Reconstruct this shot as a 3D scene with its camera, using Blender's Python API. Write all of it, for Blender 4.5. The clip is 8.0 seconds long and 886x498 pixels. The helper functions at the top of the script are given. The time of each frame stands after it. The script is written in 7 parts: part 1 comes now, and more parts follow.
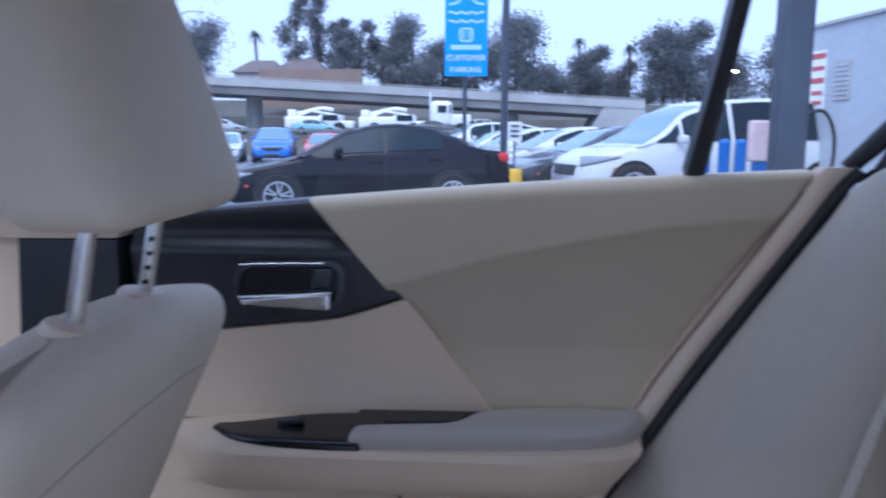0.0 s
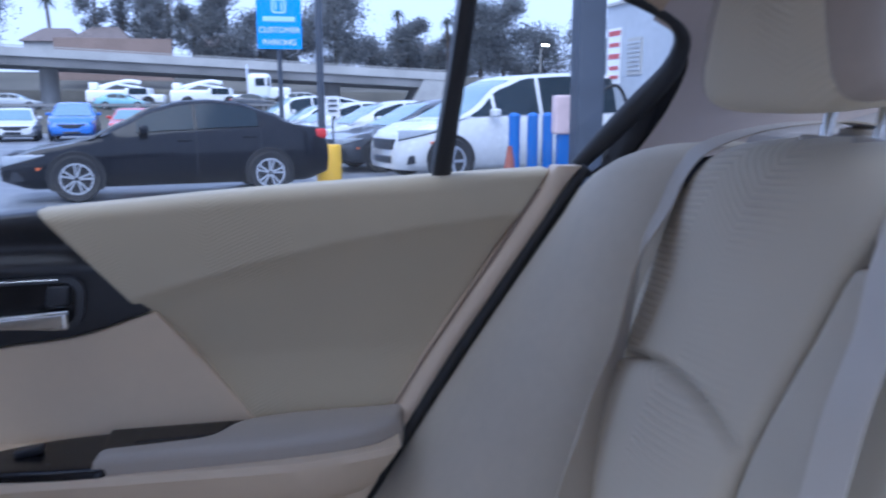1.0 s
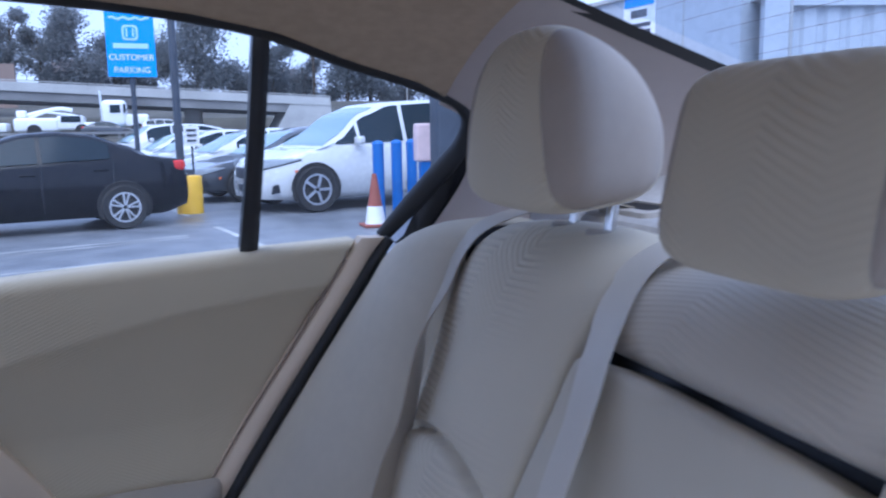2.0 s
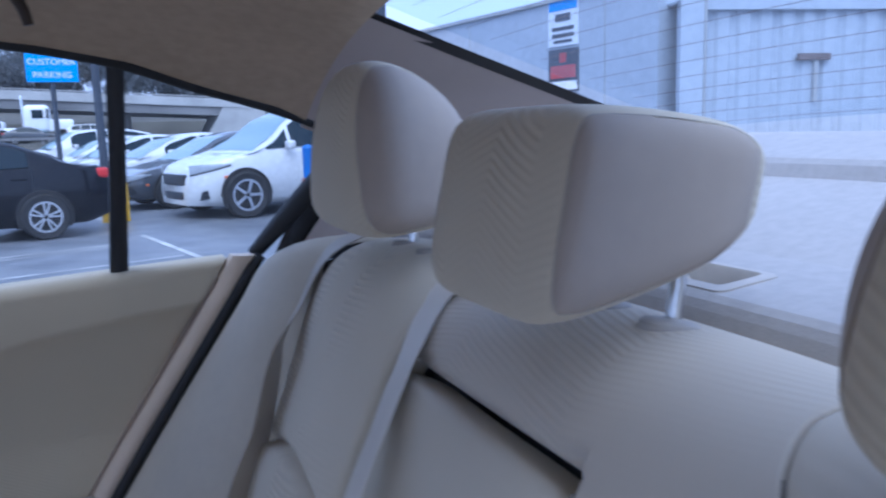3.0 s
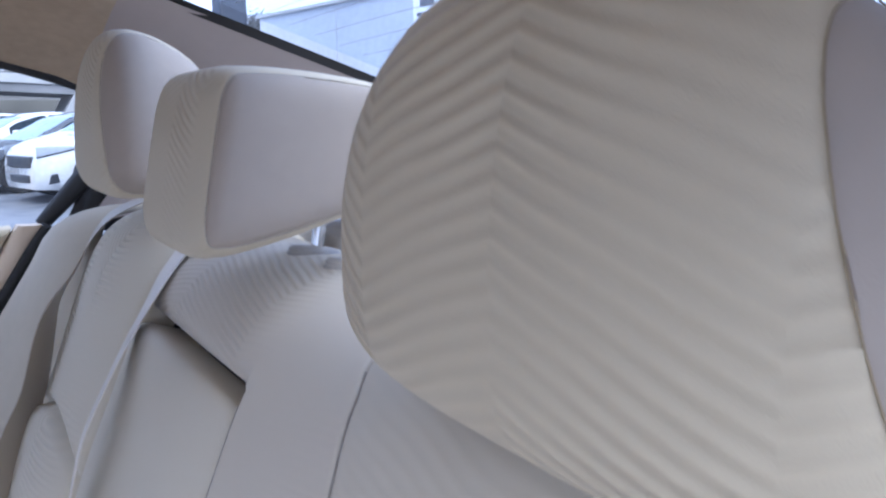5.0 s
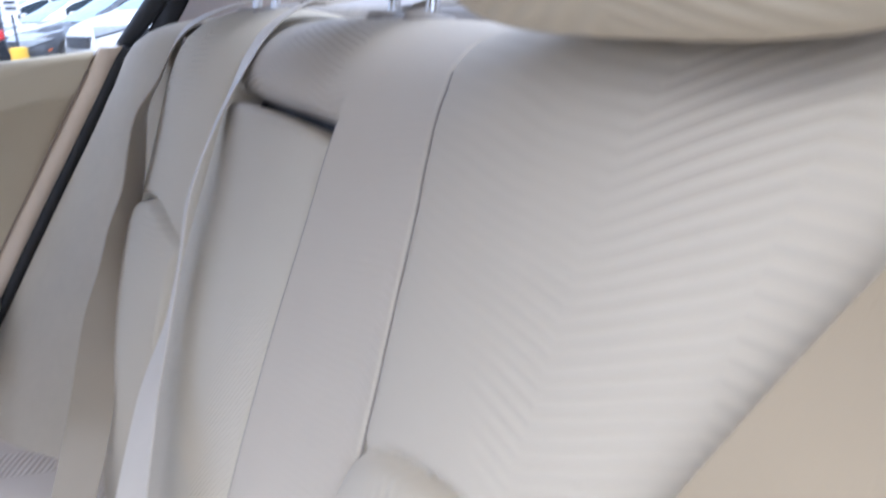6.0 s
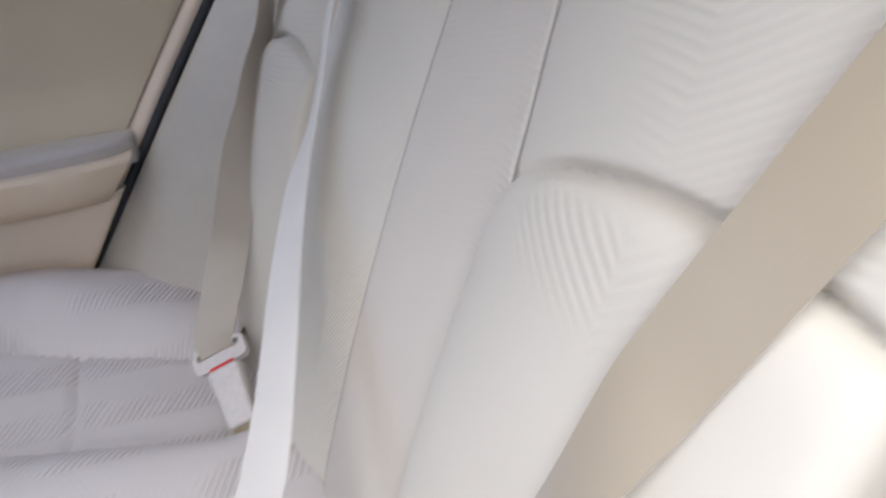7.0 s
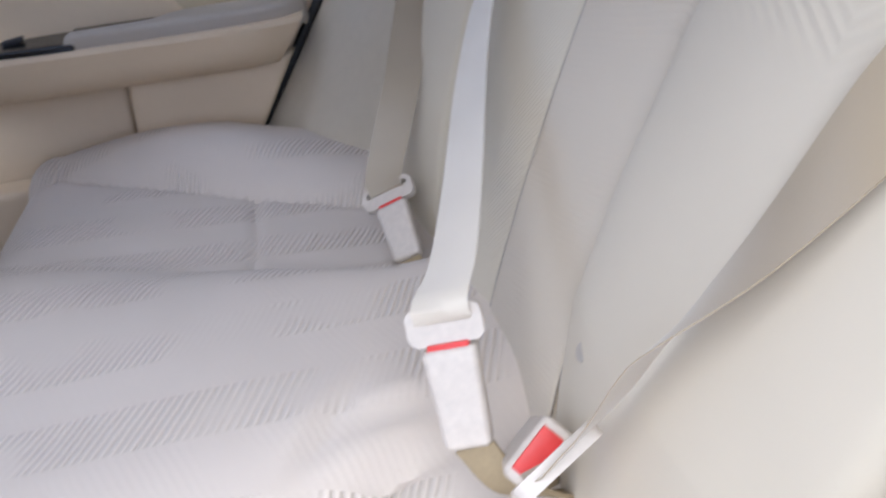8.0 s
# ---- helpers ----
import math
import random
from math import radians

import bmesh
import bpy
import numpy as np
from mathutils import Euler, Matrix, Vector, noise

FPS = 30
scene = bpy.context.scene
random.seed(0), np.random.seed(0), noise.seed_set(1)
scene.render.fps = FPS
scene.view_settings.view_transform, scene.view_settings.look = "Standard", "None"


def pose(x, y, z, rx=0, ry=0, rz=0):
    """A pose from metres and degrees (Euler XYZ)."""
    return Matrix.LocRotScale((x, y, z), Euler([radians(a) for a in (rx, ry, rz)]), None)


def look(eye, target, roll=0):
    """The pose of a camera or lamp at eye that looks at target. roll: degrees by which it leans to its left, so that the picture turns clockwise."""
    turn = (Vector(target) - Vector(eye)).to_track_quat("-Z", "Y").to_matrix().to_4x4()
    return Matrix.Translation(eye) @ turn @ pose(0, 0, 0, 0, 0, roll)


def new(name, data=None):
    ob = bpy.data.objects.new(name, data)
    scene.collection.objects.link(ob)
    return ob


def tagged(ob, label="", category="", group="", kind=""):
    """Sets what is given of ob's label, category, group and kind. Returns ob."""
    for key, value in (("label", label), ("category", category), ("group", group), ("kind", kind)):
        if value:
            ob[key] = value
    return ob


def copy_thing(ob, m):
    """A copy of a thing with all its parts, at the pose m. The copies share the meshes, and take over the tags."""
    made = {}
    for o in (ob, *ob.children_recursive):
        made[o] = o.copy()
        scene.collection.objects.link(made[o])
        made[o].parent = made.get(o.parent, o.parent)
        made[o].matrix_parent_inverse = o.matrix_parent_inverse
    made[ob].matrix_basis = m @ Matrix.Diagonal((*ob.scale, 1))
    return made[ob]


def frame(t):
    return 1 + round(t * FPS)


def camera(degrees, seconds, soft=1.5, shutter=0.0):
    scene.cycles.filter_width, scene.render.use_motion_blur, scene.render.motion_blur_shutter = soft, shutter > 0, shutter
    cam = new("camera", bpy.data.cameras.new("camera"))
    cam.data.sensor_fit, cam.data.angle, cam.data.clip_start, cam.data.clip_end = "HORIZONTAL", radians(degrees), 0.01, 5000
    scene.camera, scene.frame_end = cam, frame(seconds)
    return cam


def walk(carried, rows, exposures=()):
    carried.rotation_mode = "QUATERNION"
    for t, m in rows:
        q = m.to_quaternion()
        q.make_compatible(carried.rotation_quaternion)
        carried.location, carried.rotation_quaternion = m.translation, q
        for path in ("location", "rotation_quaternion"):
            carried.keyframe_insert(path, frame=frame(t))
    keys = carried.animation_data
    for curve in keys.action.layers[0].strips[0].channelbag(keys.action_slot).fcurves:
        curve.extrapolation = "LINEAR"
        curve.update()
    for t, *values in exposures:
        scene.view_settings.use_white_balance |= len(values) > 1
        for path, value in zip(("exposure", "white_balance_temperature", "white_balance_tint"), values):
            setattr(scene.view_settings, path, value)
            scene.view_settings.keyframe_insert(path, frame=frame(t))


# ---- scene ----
cam = camera(60.0, 8.0, 2.1, 0.5)
PATH = [
    (0, (0.026, -0.134, 1.088), (-0.064, 1.843, 0.798), 0.4),
    (0.5, (0.076, -0.129, 1.106), (0.217, 1.838, 0.778), 0.1),
    (1, (0.129, -0.132, 1.128), (0.479, 1.805, 0.77), -0.1),
    (1.5, (0.173, -0.159, 1.166), (0.707, 1.739, 0.831), -0.8),
    (1.7, (0.189, -0.171, 1.183), (0.788, 1.71, 0.866), -0.9),
    (2.8, (0.278, -0.262, 1.225), (1.045, 1.56, 0.927), -1.6),
    (3, (0.296, -0.276, 1.227), (1.106, 1.529, 0.921), -1.7),
    (3.2, (0.313, -0.281, 1.222), (1.180, 1.494, 0.909), -1.5),
    (3.5, (0.33, -0.309, 1.22), (1.269, 1.428, 0.903), -1.6),
    (4, (0.35, -0.354, 1.23), (1.401, 1.316, 0.903), -0.6),
    (4.2, (0.356, -0.366, 1.231), (1.435, 1.286, 0.902), -0.6),
    (5.3, (0.381, -0.415, 1.19), (1.463, 1.223, 0.807), -1.2),
    (5.5, (0.369, -0.425, 1.175), (1.424, 1.208, 0.703), -1.7),
    (5.7, (0.351, -0.436, 1.153), (1.370, 1.202, 0.622), -1.7),
    (6, (0.33, -0.445, 1.118), (1.239, 1.214, 0.468), -3.0),
    (6.5, (0.3, -0.473, 1.079), (1.115, 1.203, 0.352), -3.2),
    (7, (0.252, -0.495, 1.029), (0.928, 1.199, 0.209), -4.2),
    (7.5, (0.209, -0.524, 1.005), (0.712, 1.185, 0.096), -6.0),
    (7.8, (0.191, -0.531, 0.977), (0.59, 1.18, 0.02), -6.3),
    (8, (0.179, -0.534, 0.955), (0.514, 1.182, -0.017), -5.8),
]
walk(cam, [(t, look(eye, target, roll)) for t, eye, target, roll in PATH],
     [(0, 0.71, 4980, 12), (1.7, 0.81, 4980, 12), (3.0, 0.64, 4790, 11), (4.2, 1.02, 5060, 11), (5.3, 1.53, 5420, 10), (5.6, 1.7, 5500, 9), (6.0, 1.52, 5680, 9), (6.5, 1.53, 5740, 9), (8.0, 1.22, 5720, 9)])

# ---- light ----
SKY_EL, SKY_ROT = 54.0, 206.0
world = bpy.data.worlds.new("world")
scene.world = world
world.use_nodes = True
wn, wl = world.node_tree.nodes, world.node_tree.links
wn.clear()
sky = wn.new("ShaderNodeTexSky")
sky.sky_type, sky.sun_disc = "NISHITA", False
sky.sun_elevation, sky.sun_rotation = radians(SKY_EL), radians(SKY_ROT)
sky.air_density, sky.dust_density, sky.ozone_density = 1.2, 4.0, 2.0
grey = wn.new("ShaderNodeMixRGB")
grey.inputs[0].default_value = 0.72
grey.inputs[2].default_value = (8.7, 9.4, 12.4, 1)
bg = wn.new("ShaderNodeBackground")
bg.inputs[1].default_value = 0.085
wout = wn.new("ShaderNodeOutputWorld")
wl.new(sky.outputs[0], grey.inputs[1])
wl.new(grey.outputs[0], bg.inputs[0])
wl.new(bg.outputs[0], wout.inputs[0])
sun = new("sun", bpy.data.lights.new("sun", "SUN"))
sun.data.energy, sun.data.angle, sun.data.color = 1.6, radians(60), (1.0, 0.94, 0.86)
sun.matrix_world = look((-2.3, -4.6, 7.1), (0, 0, 0))

GROUND = -0.08
CY = 0.138          # middle line of the car


# ---- materials ----
def nodes_of(name):
    m = bpy.data.materials.new(name)
    m.use_nodes = True
    n, l = m.node_tree.nodes, m.node_tree.links
    b = n["Principled BSDF"]
    return m, n, l, b


def mat(name, col, rough=0.6, metal=0.0, var=0.12, scale=6.0, bump=0.0, bscale=300.0, spec=0.5, island=0.0, coat=0.0, var2=0.06):
    """Plain surface with mottling at two scales and a fine grain."""
    m, n, l, b = nodes_of(name)
    tc = n.new("ShaderNodeTexCoord")
    n1 = n.new("ShaderNodeTexNoise")
    n1.inputs["Scale"].default_value, n1.inputs["Detail"].default_value = scale, 4
    n2 = n.new("ShaderNodeTexNoise")
    n2.inputs["Scale"].default_value, n2.inputs["Detail"].default_value = scale * 14, 3
    l.new(tc.outputs["Object"], n1.inputs["Vector"])
    l.new(tc.outputs["Object"], n2.inputs["Vector"])
    last = None
    for noi, amount in ((n1, var), (n2, var2)):
        mr = n.new("ShaderNodeMapRange")
        mr.inputs["From Min"].default_value, mr.inputs["From Max"].default_value = 0.3, 0.7
        mr.inputs["To Min"].default_value, mr.inputs["To Max"].default_value = 1 - amount, 1 + amount
        l.new(noi.outputs["Fac"], mr.inputs["Value"])
        mx = n.new("ShaderNodeMixRGB")
        mx.blend_type, mx.inputs[0].default_value = "MULTIPLY", 1.0
        if last is None:
            mx.inputs[1].default_value = (*col, 1)
        else:
            l.new(last, mx.inputs[1])
        l.new(mr.outputs[0], mx.inputs[2])
        last = mx.outputs[0]
    if island:
        oi = n.new("ShaderNodeObjectInfo")
        mr = n.new("ShaderNodeMapRange")
        mr.inputs["To Min"].default_value, mr.inputs["To Max"].default_value = 1 - island, 1 + island
        l.new(oi.outputs["Random"], mr.inputs["Value"])
        mx = n.new("ShaderNodeMixRGB")
        mx.blend_type, mx.inputs[0].default_value = "MULTIPLY", 1.0
        l.new(last, mx.inputs[1])
        l.new(mr.outputs[0], mx.inputs[2])
        last = mx.outputs[0]
    l.new(last, b.inputs["Base Color"])
    b.inputs["Metallic"].default_value = metal
    b.inputs["Specular IOR Level"].default_value = spec
    b.inputs["Coat Weight"].default_value = coat
    rr = n.new("ShaderNodeMapRange")
    rr.inputs["To Min"].default_value, rr.inputs["To Max"].default_value = max(rough - 0.08, 0.02), min(rough + 0.08, 1)
    l.new(n2.outputs["Fac"], rr.inputs["Value"])
    l.new(rr.outputs[0], b.inputs["Roughness"])
    if bump:
        n3 = n.new("ShaderNodeTexNoise")
        n3.inputs["Scale"].default_value = bscale
        l.new(tc.outputs["Object"], n3.inputs["Vector"])
        bp = n.new("ShaderNodeBump")
        bp.inputs["Strength"].default_value, bp.inputs["Distance"].default_value = bump, 0.002
        l.new(n3.outputs["Fac"], bp.inputs["Height"])
        l.new(bp.outputs[0], b.inputs["Normal"])
    return m


def rib_fabric(name, col, along="Y", across="Z", period=0.0075, zig=0.11, strength=0.4, dark=0.92, patch_on=False, thr=None, other=0.35, slide=0.0, slope=0.42, soft=None, floor_z=None, clump=5.5, tilt=0.0, spot=None):
    """Woven seat cloth: zigzag ribs that fade in and out in patches, over a fine weave."""
    m, n, l, b = nodes_of(name)
    tc = n.new("ShaderNodeTexCoord")
    sp = n.new("ShaderNodeSeparateXYZ")
    l.new(tc.outputs["Object"], sp.inputs[0])

    def op(kind, a, c=None):
        nd = n.new("ShaderNodeMath")
        nd.operation = kind
        for i, v in enumerate((a, c)):
            if v is None:
                continue
            if isinstance(v, (int, float)):
                nd.inputs[i].default_value = v
            else:
                l.new(v, nd.inputs[i])
        return nd.outputs[0]

    u, v = sp.outputs[along], sp.outputs[across]
    if tilt:
        v = op("ADD", v, op("MULTIPLY", sp.outputs["X"], tilt))
    zz = op("PINGPONG", op("ADD", u, 5.0 + slide), zig)
    drift = n.new("ShaderNodeTexNoise")
    drift.inputs["Scale"].default_value, drift.inputs["Detail"].default_value = 9.0, 1.0
    l.new(tc.outputs["Object"], drift.inputs["Vector"])
    warped = op("ADD", op("ADD", v, op("MULTIPLY", zz, slope)), op("MULTIPLY", drift.outputs["Fac"], 0.012))
    if soft and len(soft) > 3:
        held = op("MINIMUM", op("MAXIMUM", u, soft[0] - soft[1]), soft[0] + soft[1])
        bend = op("ADD", op("MULTIPLY", u, soft[3]), op("MULTIPLY", held, soft[4] - soft[3]))
        warped = op("ADD", op("SUBTRACT", v, bend), op("MULTIPLY", drift.outputs["Fac"], 0.012))
    if spot:
        def ramp(x, a, c):
            nd = n.new("ShaderNodeMapRange")
            nd.inputs["From Min"].default_value, nd.inputs["From Max"].default_value = a, c
            l.new(x, nd.inputs["Value"])
            return nd.outputs[0]

        cell = op("MULTIPLY", op("MULTIPLY", ramp(u, spot[0], spot[0] + 0.03), ramp(u, spot[1], spot[1] - 0.02)), op("MULTIPLY", ramp(v, spot[2], spot[2] + 0.03), ramp(v, spot[3], spot[3] - 0.006)))
        vee = op("MULTIPLY", op("SUBTRACT", v, op("MULTIPLY", op("ABSOLUTE", op("SUBTRACT", u, spot[4])), 0.6)), 0.75)
        warped = op("ADD", warped, op("MULTIPLY", op("GREATER_THAN", cell, 0.02), op("SUBTRACT", vee, warped)))
    phase = op("MULTIPLY", warped, 2 * math.pi / period)
    rib = op("SINE", phase)
    patch = n.new("ShaderNodeTexNoise")
    patch.inputs["Scale"].default_value, patch.inputs["Detail"].default_value = clump, 1.0
    l.new(tc.outputs["Object"], patch.inputs["Vector"])
    mask = n.new("ShaderNodeMapRange")
    mask.inputs["From Min"].default_value, mask.inputs["From Max"].default_value = thr or ((0.40, 0.56) if patch_on else (0.50, 0.64))
    mask.inputs["To Min"].default_value = 0.15 if patch_on else 0.06
    l.new(patch.outputs["Fac"], mask.inputs["Value"])
    half = op("MODULO", op("FLOOR", op("DIVIDE", op("ADD", u, 5.0), zig)), 2.0)
    weight = op("ADD", op("MULTIPLY", half, 1 - other), other)
    if soft:
        away = op("SUBTRACT", op("ABSOLUTE", op("SUBTRACT", u, soft[0])), soft[1])
        flank = op("ADD", op("MULTIPLY", op("EXPONENT", op("MULTIPLY", op("MAXIMUM", away, 0.0), -1 / soft[2])), 0.9), 0.1)
        weight = op("MULTIPLY", flank, op("ADD", op("MULTIPLY", op("GREATER_THAN", away, 0.0), 1 - other), other))
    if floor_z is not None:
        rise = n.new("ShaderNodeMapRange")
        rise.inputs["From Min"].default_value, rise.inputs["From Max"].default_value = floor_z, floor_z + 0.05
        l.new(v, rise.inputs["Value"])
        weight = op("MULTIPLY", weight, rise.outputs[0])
    depth = op("MULTIPLY", mask.outputs[0], weight)
    if spot:
        depth = op("MAXIMUM", depth, op("MULTIPLY", cell, 0.5))
    height = op("MULTIPLY", rib, depth)
    weave = n.new("ShaderNodeTexNoise")
    weave.inputs["Scale"].default_value, weave.inputs["Detail"].default_value = 1300.0, 2.0
    l.new(tc.outputs["Object"], weave.inputs["Vector"])
    total = op("ADD", height, op("MULTIPLY", weave.outputs["Fac"], 0.22))
    bp = n.new("ShaderNodeBump")
    bp.inputs["Strength"].default_value, bp.inputs["Distance"].default_value = strength, 0.0012
    l.new(total, bp.inputs["Height"])
    l.new(bp.outputs[0], b.inputs["Normal"])
    soil = n.new("ShaderNodeTexNoise")
    soil.inputs["Scale"].default_value, soil.inputs["Detail"].default_value = 4.0, 5.0
    l.new(tc.outputs["Object"], soil.inputs["Vector"])
    shade = op("ADD", op("MULTIPLY", soil.outputs["Fac"], 0.16), 0.92)
    # rib grooves also darkened in the base colour, standing in for their shade
    groove_shade = op("ADD", op("MULTIPLY", height, (1 - dark) / 2), (1 + dark) / 2)
    mx = n.new("ShaderNodeMixRGB")
    mx.blend_type, mx.inputs[0].default_value = "MULTIPLY", 1.0
    mx.inputs[1].default_value = (*col, 1)
    l.new(op("MULTIPLY", shade, groove_shade), mx.inputs[2])
    l.new(mx.outputs[0], b.inputs["Base Color"])
    b.inputs["Roughness"].default_value = 0.9
    b.inputs["Specular IOR Level"].default_value = 0.25
    b.inputs["Sheen Weight"].default_value = 0.15
    return m


def web_fabric(name, col, rough=0.36):
    """Belt webbing: fine lengthwise weave with a soft sheen."""
    m, n, l, b = nodes_of(name)
    tc = n.new("ShaderNodeTexCoord")
    mp = n.new("ShaderNodeMapping")
    mp.inputs["Scale"].default_value = (900, 900, 160)
    no = n.new("ShaderNodeTexNoise")
    no.inputs["Scale"].default_value = 1.0
    l.new(tc.outputs["Object"], mp.inputs[0])
    l.new(mp.outputs[0], no.inputs["Vector"])
    big = n.new("ShaderNodeTexNoise")
    big.inputs["Scale"].default_value = 9.0
    l.new(tc.outputs["Object"], big.inputs["Vector"])
    mr = n.new("ShaderNodeMapRange")
    mr.inputs["To Min"].default_value, mr.inputs["To Max"].default_value = 0.86, 1.12
    l.new(big.outputs["Fac"], mr.inputs["Value"])
    mx = n.new("ShaderNodeMixRGB")
    mx.blend_type, mx.inputs[0].default_value = "MULTIPLY", 1.0
    mx.inputs[1].default_value = (*col, 1)
    l.new(mr.outputs[0], mx.inputs[2])
    l.new(mx.outputs[0], b.inputs["Base Color"])
    bp = n.new("ShaderNodeBump")
    bp.inputs["Strength"].default_value, bp.inputs["Distance"].default_value = 0.2, 0.0006
    l.new(no.outputs["Fac"], bp.inputs["Height"])
    l.new(bp.outputs[0], b.inputs["Normal"])
    b.inputs["Roughness"].default_value = rough
    b.inputs["Sheen Weight"].default_value = 0.3
    return m


def glass_mat(name, tint=(0.9, 0.95, 0.95), rough=0.0, haze=0.014, shine=0.40):
    m, n, l, b = nodes_of(name)
    out = n["Material Output"]
    tr = n.new("ShaderNodeBsdfTransparent")
    tr.inputs[0].default_value = (*tint, 1)
    gl = n.new("ShaderNodeBsdfGlossy")
    gl.inputs["Roughness"].default_value = rough + 0.02
    lw = n.new("ShaderNodeLayerWeight")
    pw = n.new("ShaderNodeMath")
    pw.operation, pw.inputs[1].default_value = "POWER", 4.0
    l.new(lw.outputs["Facing"], pw.inputs[0])
    fr = n.new("ShaderNodeMapRange")
    fr.inputs["To Min"].default_value, fr.inputs["To Max"].default_value = 0.03, shine
    l.new(pw.outputs[0], fr.inputs["Value"])
    mixer = n.new("ShaderNodeMixShader")
    l.new(fr.outputs[0], mixer.inputs[0])
    l.new(tr.outputs[0], mixer.inputs[1])
    l.new(gl.outputs[0], mixer.inputs[2])
    # pale film for dust on the glass, also lifting blacks like outdoor haze
    film = n.new("ShaderNodeBsdfTranslucent")
    film.inputs[0].default_value = (0.9, 0.93, 0.96, 1)
    tc = n.new("ShaderNodeTexCoord")
    no = n.new("ShaderNodeTexNoise")
    no.inputs["Scale"].default_value, no.inputs["Detail"].default_value = 7.0, 5.0
    l.new(tc.outputs["Object"], no.inputs["Vector"])
    dirt_haze = n.new("ShaderNodeMapRange")
    dirt_haze.inputs["From Min"].default_value, dirt_haze.inputs["From Max"].default_value = 0.3, 0.7
    dirt_haze.inputs["To Min"].default_value, dirt_haze.inputs["To Max"].default_value = haze * 0.7, haze * 1.3
    l.new(no.outputs["Fac"], dirt_haze.inputs["Value"])
    dusty_haze = n.new("ShaderNodeMixShader")
    l.new(dirt_haze.outputs[0], dusty_haze.inputs[0])
    l.new(mixer.outputs[0], dusty_haze.inputs[1])
    l.new(film.outputs[0], dusty_haze.inputs[2])
    l.new(dusty_haze.outputs[0], out.inputs[0])
    return m


M_HEAD = rib_fabric("headrest_cloth", (0.64, 0.553, 0.39), period=0.0082, zig=0.084, strength=0.75, dark=0.87, thr=(0.30, 0.50), other=0.5, patch_on=True, slide=0.054, slope=0.36, soft=(0.028, 0.042, 0.075))
M_HEADF = rib_fabric("fine_headrest_cloth", (0.63, 0.556, 0.41), period=0.0064, zig=0.05, strength=0.55, dark=0.91, patch_on=True)
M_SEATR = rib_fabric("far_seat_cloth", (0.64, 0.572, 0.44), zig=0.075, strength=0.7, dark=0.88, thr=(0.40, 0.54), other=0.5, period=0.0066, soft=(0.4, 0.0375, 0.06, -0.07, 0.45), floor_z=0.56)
M_SEATM = rib_fabric("middle_seat_cloth", (0.62, 0.552, 0.442), strength=0.45, dark=0.935, thr=(0.38, 0.54), period=0.0072, clump=7.0, tilt=0.8, slope=0.25, zig=0.16)
M_SEATA = rib_fabric("armrest_cloth", (0.63, 0.57, 0.45), period=0.006, zig=0.075, strength=0.5, dark=0.92, thr=(0.47, 0.58), slope=1.3)
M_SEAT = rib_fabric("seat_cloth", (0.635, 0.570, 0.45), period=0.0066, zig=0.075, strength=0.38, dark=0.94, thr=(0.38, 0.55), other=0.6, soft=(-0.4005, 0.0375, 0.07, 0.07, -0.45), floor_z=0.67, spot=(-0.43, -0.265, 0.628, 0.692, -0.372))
M_SEATC = rib_fabric("cushion_cloth", (0.69, 0.618, 0.54), along="Y", across="X", period=0.0085, zig=0.065, strength=0.8, dark=0.84, thr=(0.45, 0.53), other=0.06, clump=8.0)
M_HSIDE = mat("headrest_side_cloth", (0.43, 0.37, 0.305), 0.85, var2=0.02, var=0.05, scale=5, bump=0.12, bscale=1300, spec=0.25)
M_SEATP = mat("seat_plain_cloth", (0.61, 0.54, 0.425), 0.9, var2=0.02, var=0.05, scale=5, bump=0.12, bscale=1300, spec=0.25)
M_BOLST = mat("bolster_cloth", (0.54, 0.485, 0.385), 0.88, var2=0.02, var=0.05, scale=5, bump=0.12, bscale=1300, spec=0.25)
M_DOORF = rib_fabric("door_cloth", (0.52, 0.448, 0.315), along="X", across="Z", period=0.005, strength=0.18, dark=0.97)
M_BEIGE = mat("beige_plastic", (0.66, 0.535, 0.375), 0.55, var=0.03, var2=0.012, scale=4, bump=0.10, bscale=600, spec=0.4)
M_STRIP = mat("beige_trim_plastic", (0.60, 0.485, 0.355), 0.45, var2=0.012, var=0.03, scale=4, bump=0.1, bscale=600)
M_ARM = mat("armrest_vinyl", (0.42, 0.375, 0.315), 0.5, var2=0.015, var=0.03, scale=6, bump=0.2, bscale=500, spec=0.4)
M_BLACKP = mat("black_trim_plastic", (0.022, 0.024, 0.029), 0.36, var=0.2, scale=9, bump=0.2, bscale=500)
M_GLOSSB = mat("gloss_black_plastic", (0.008, 0.008, 0.010), 0.24, var=0.2, scale=9, spec=0.4)
M_RUBBER = mat("black_rubber", (0.012, 0.012, 0.013), 0.6, var=0.25, scale=12, bump=0.2, bscale=200)
M_FRIT = mat("black_glass_border", (0.008, 0.008, 0.009), 0.35)
M_CHROME = mat("satin_chrome", (0.78, 0.79, 0.80), 0.16, metal=1.0, var=0.05, scale=20)
M_STEEL = mat("polished_steel", (0.72, 0.73, 0.74), 0.22, metal=1.0, var=0.06, scale=20)
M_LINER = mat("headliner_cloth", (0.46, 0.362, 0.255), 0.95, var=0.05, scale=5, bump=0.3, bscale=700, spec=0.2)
M_PILLAR = mat("pillar_trim", (0.42, 0.36, 0.32), 0.75, var2=0.015, var=0.03, scale=5, bump=0.2, bscale=700, spec=0.3)
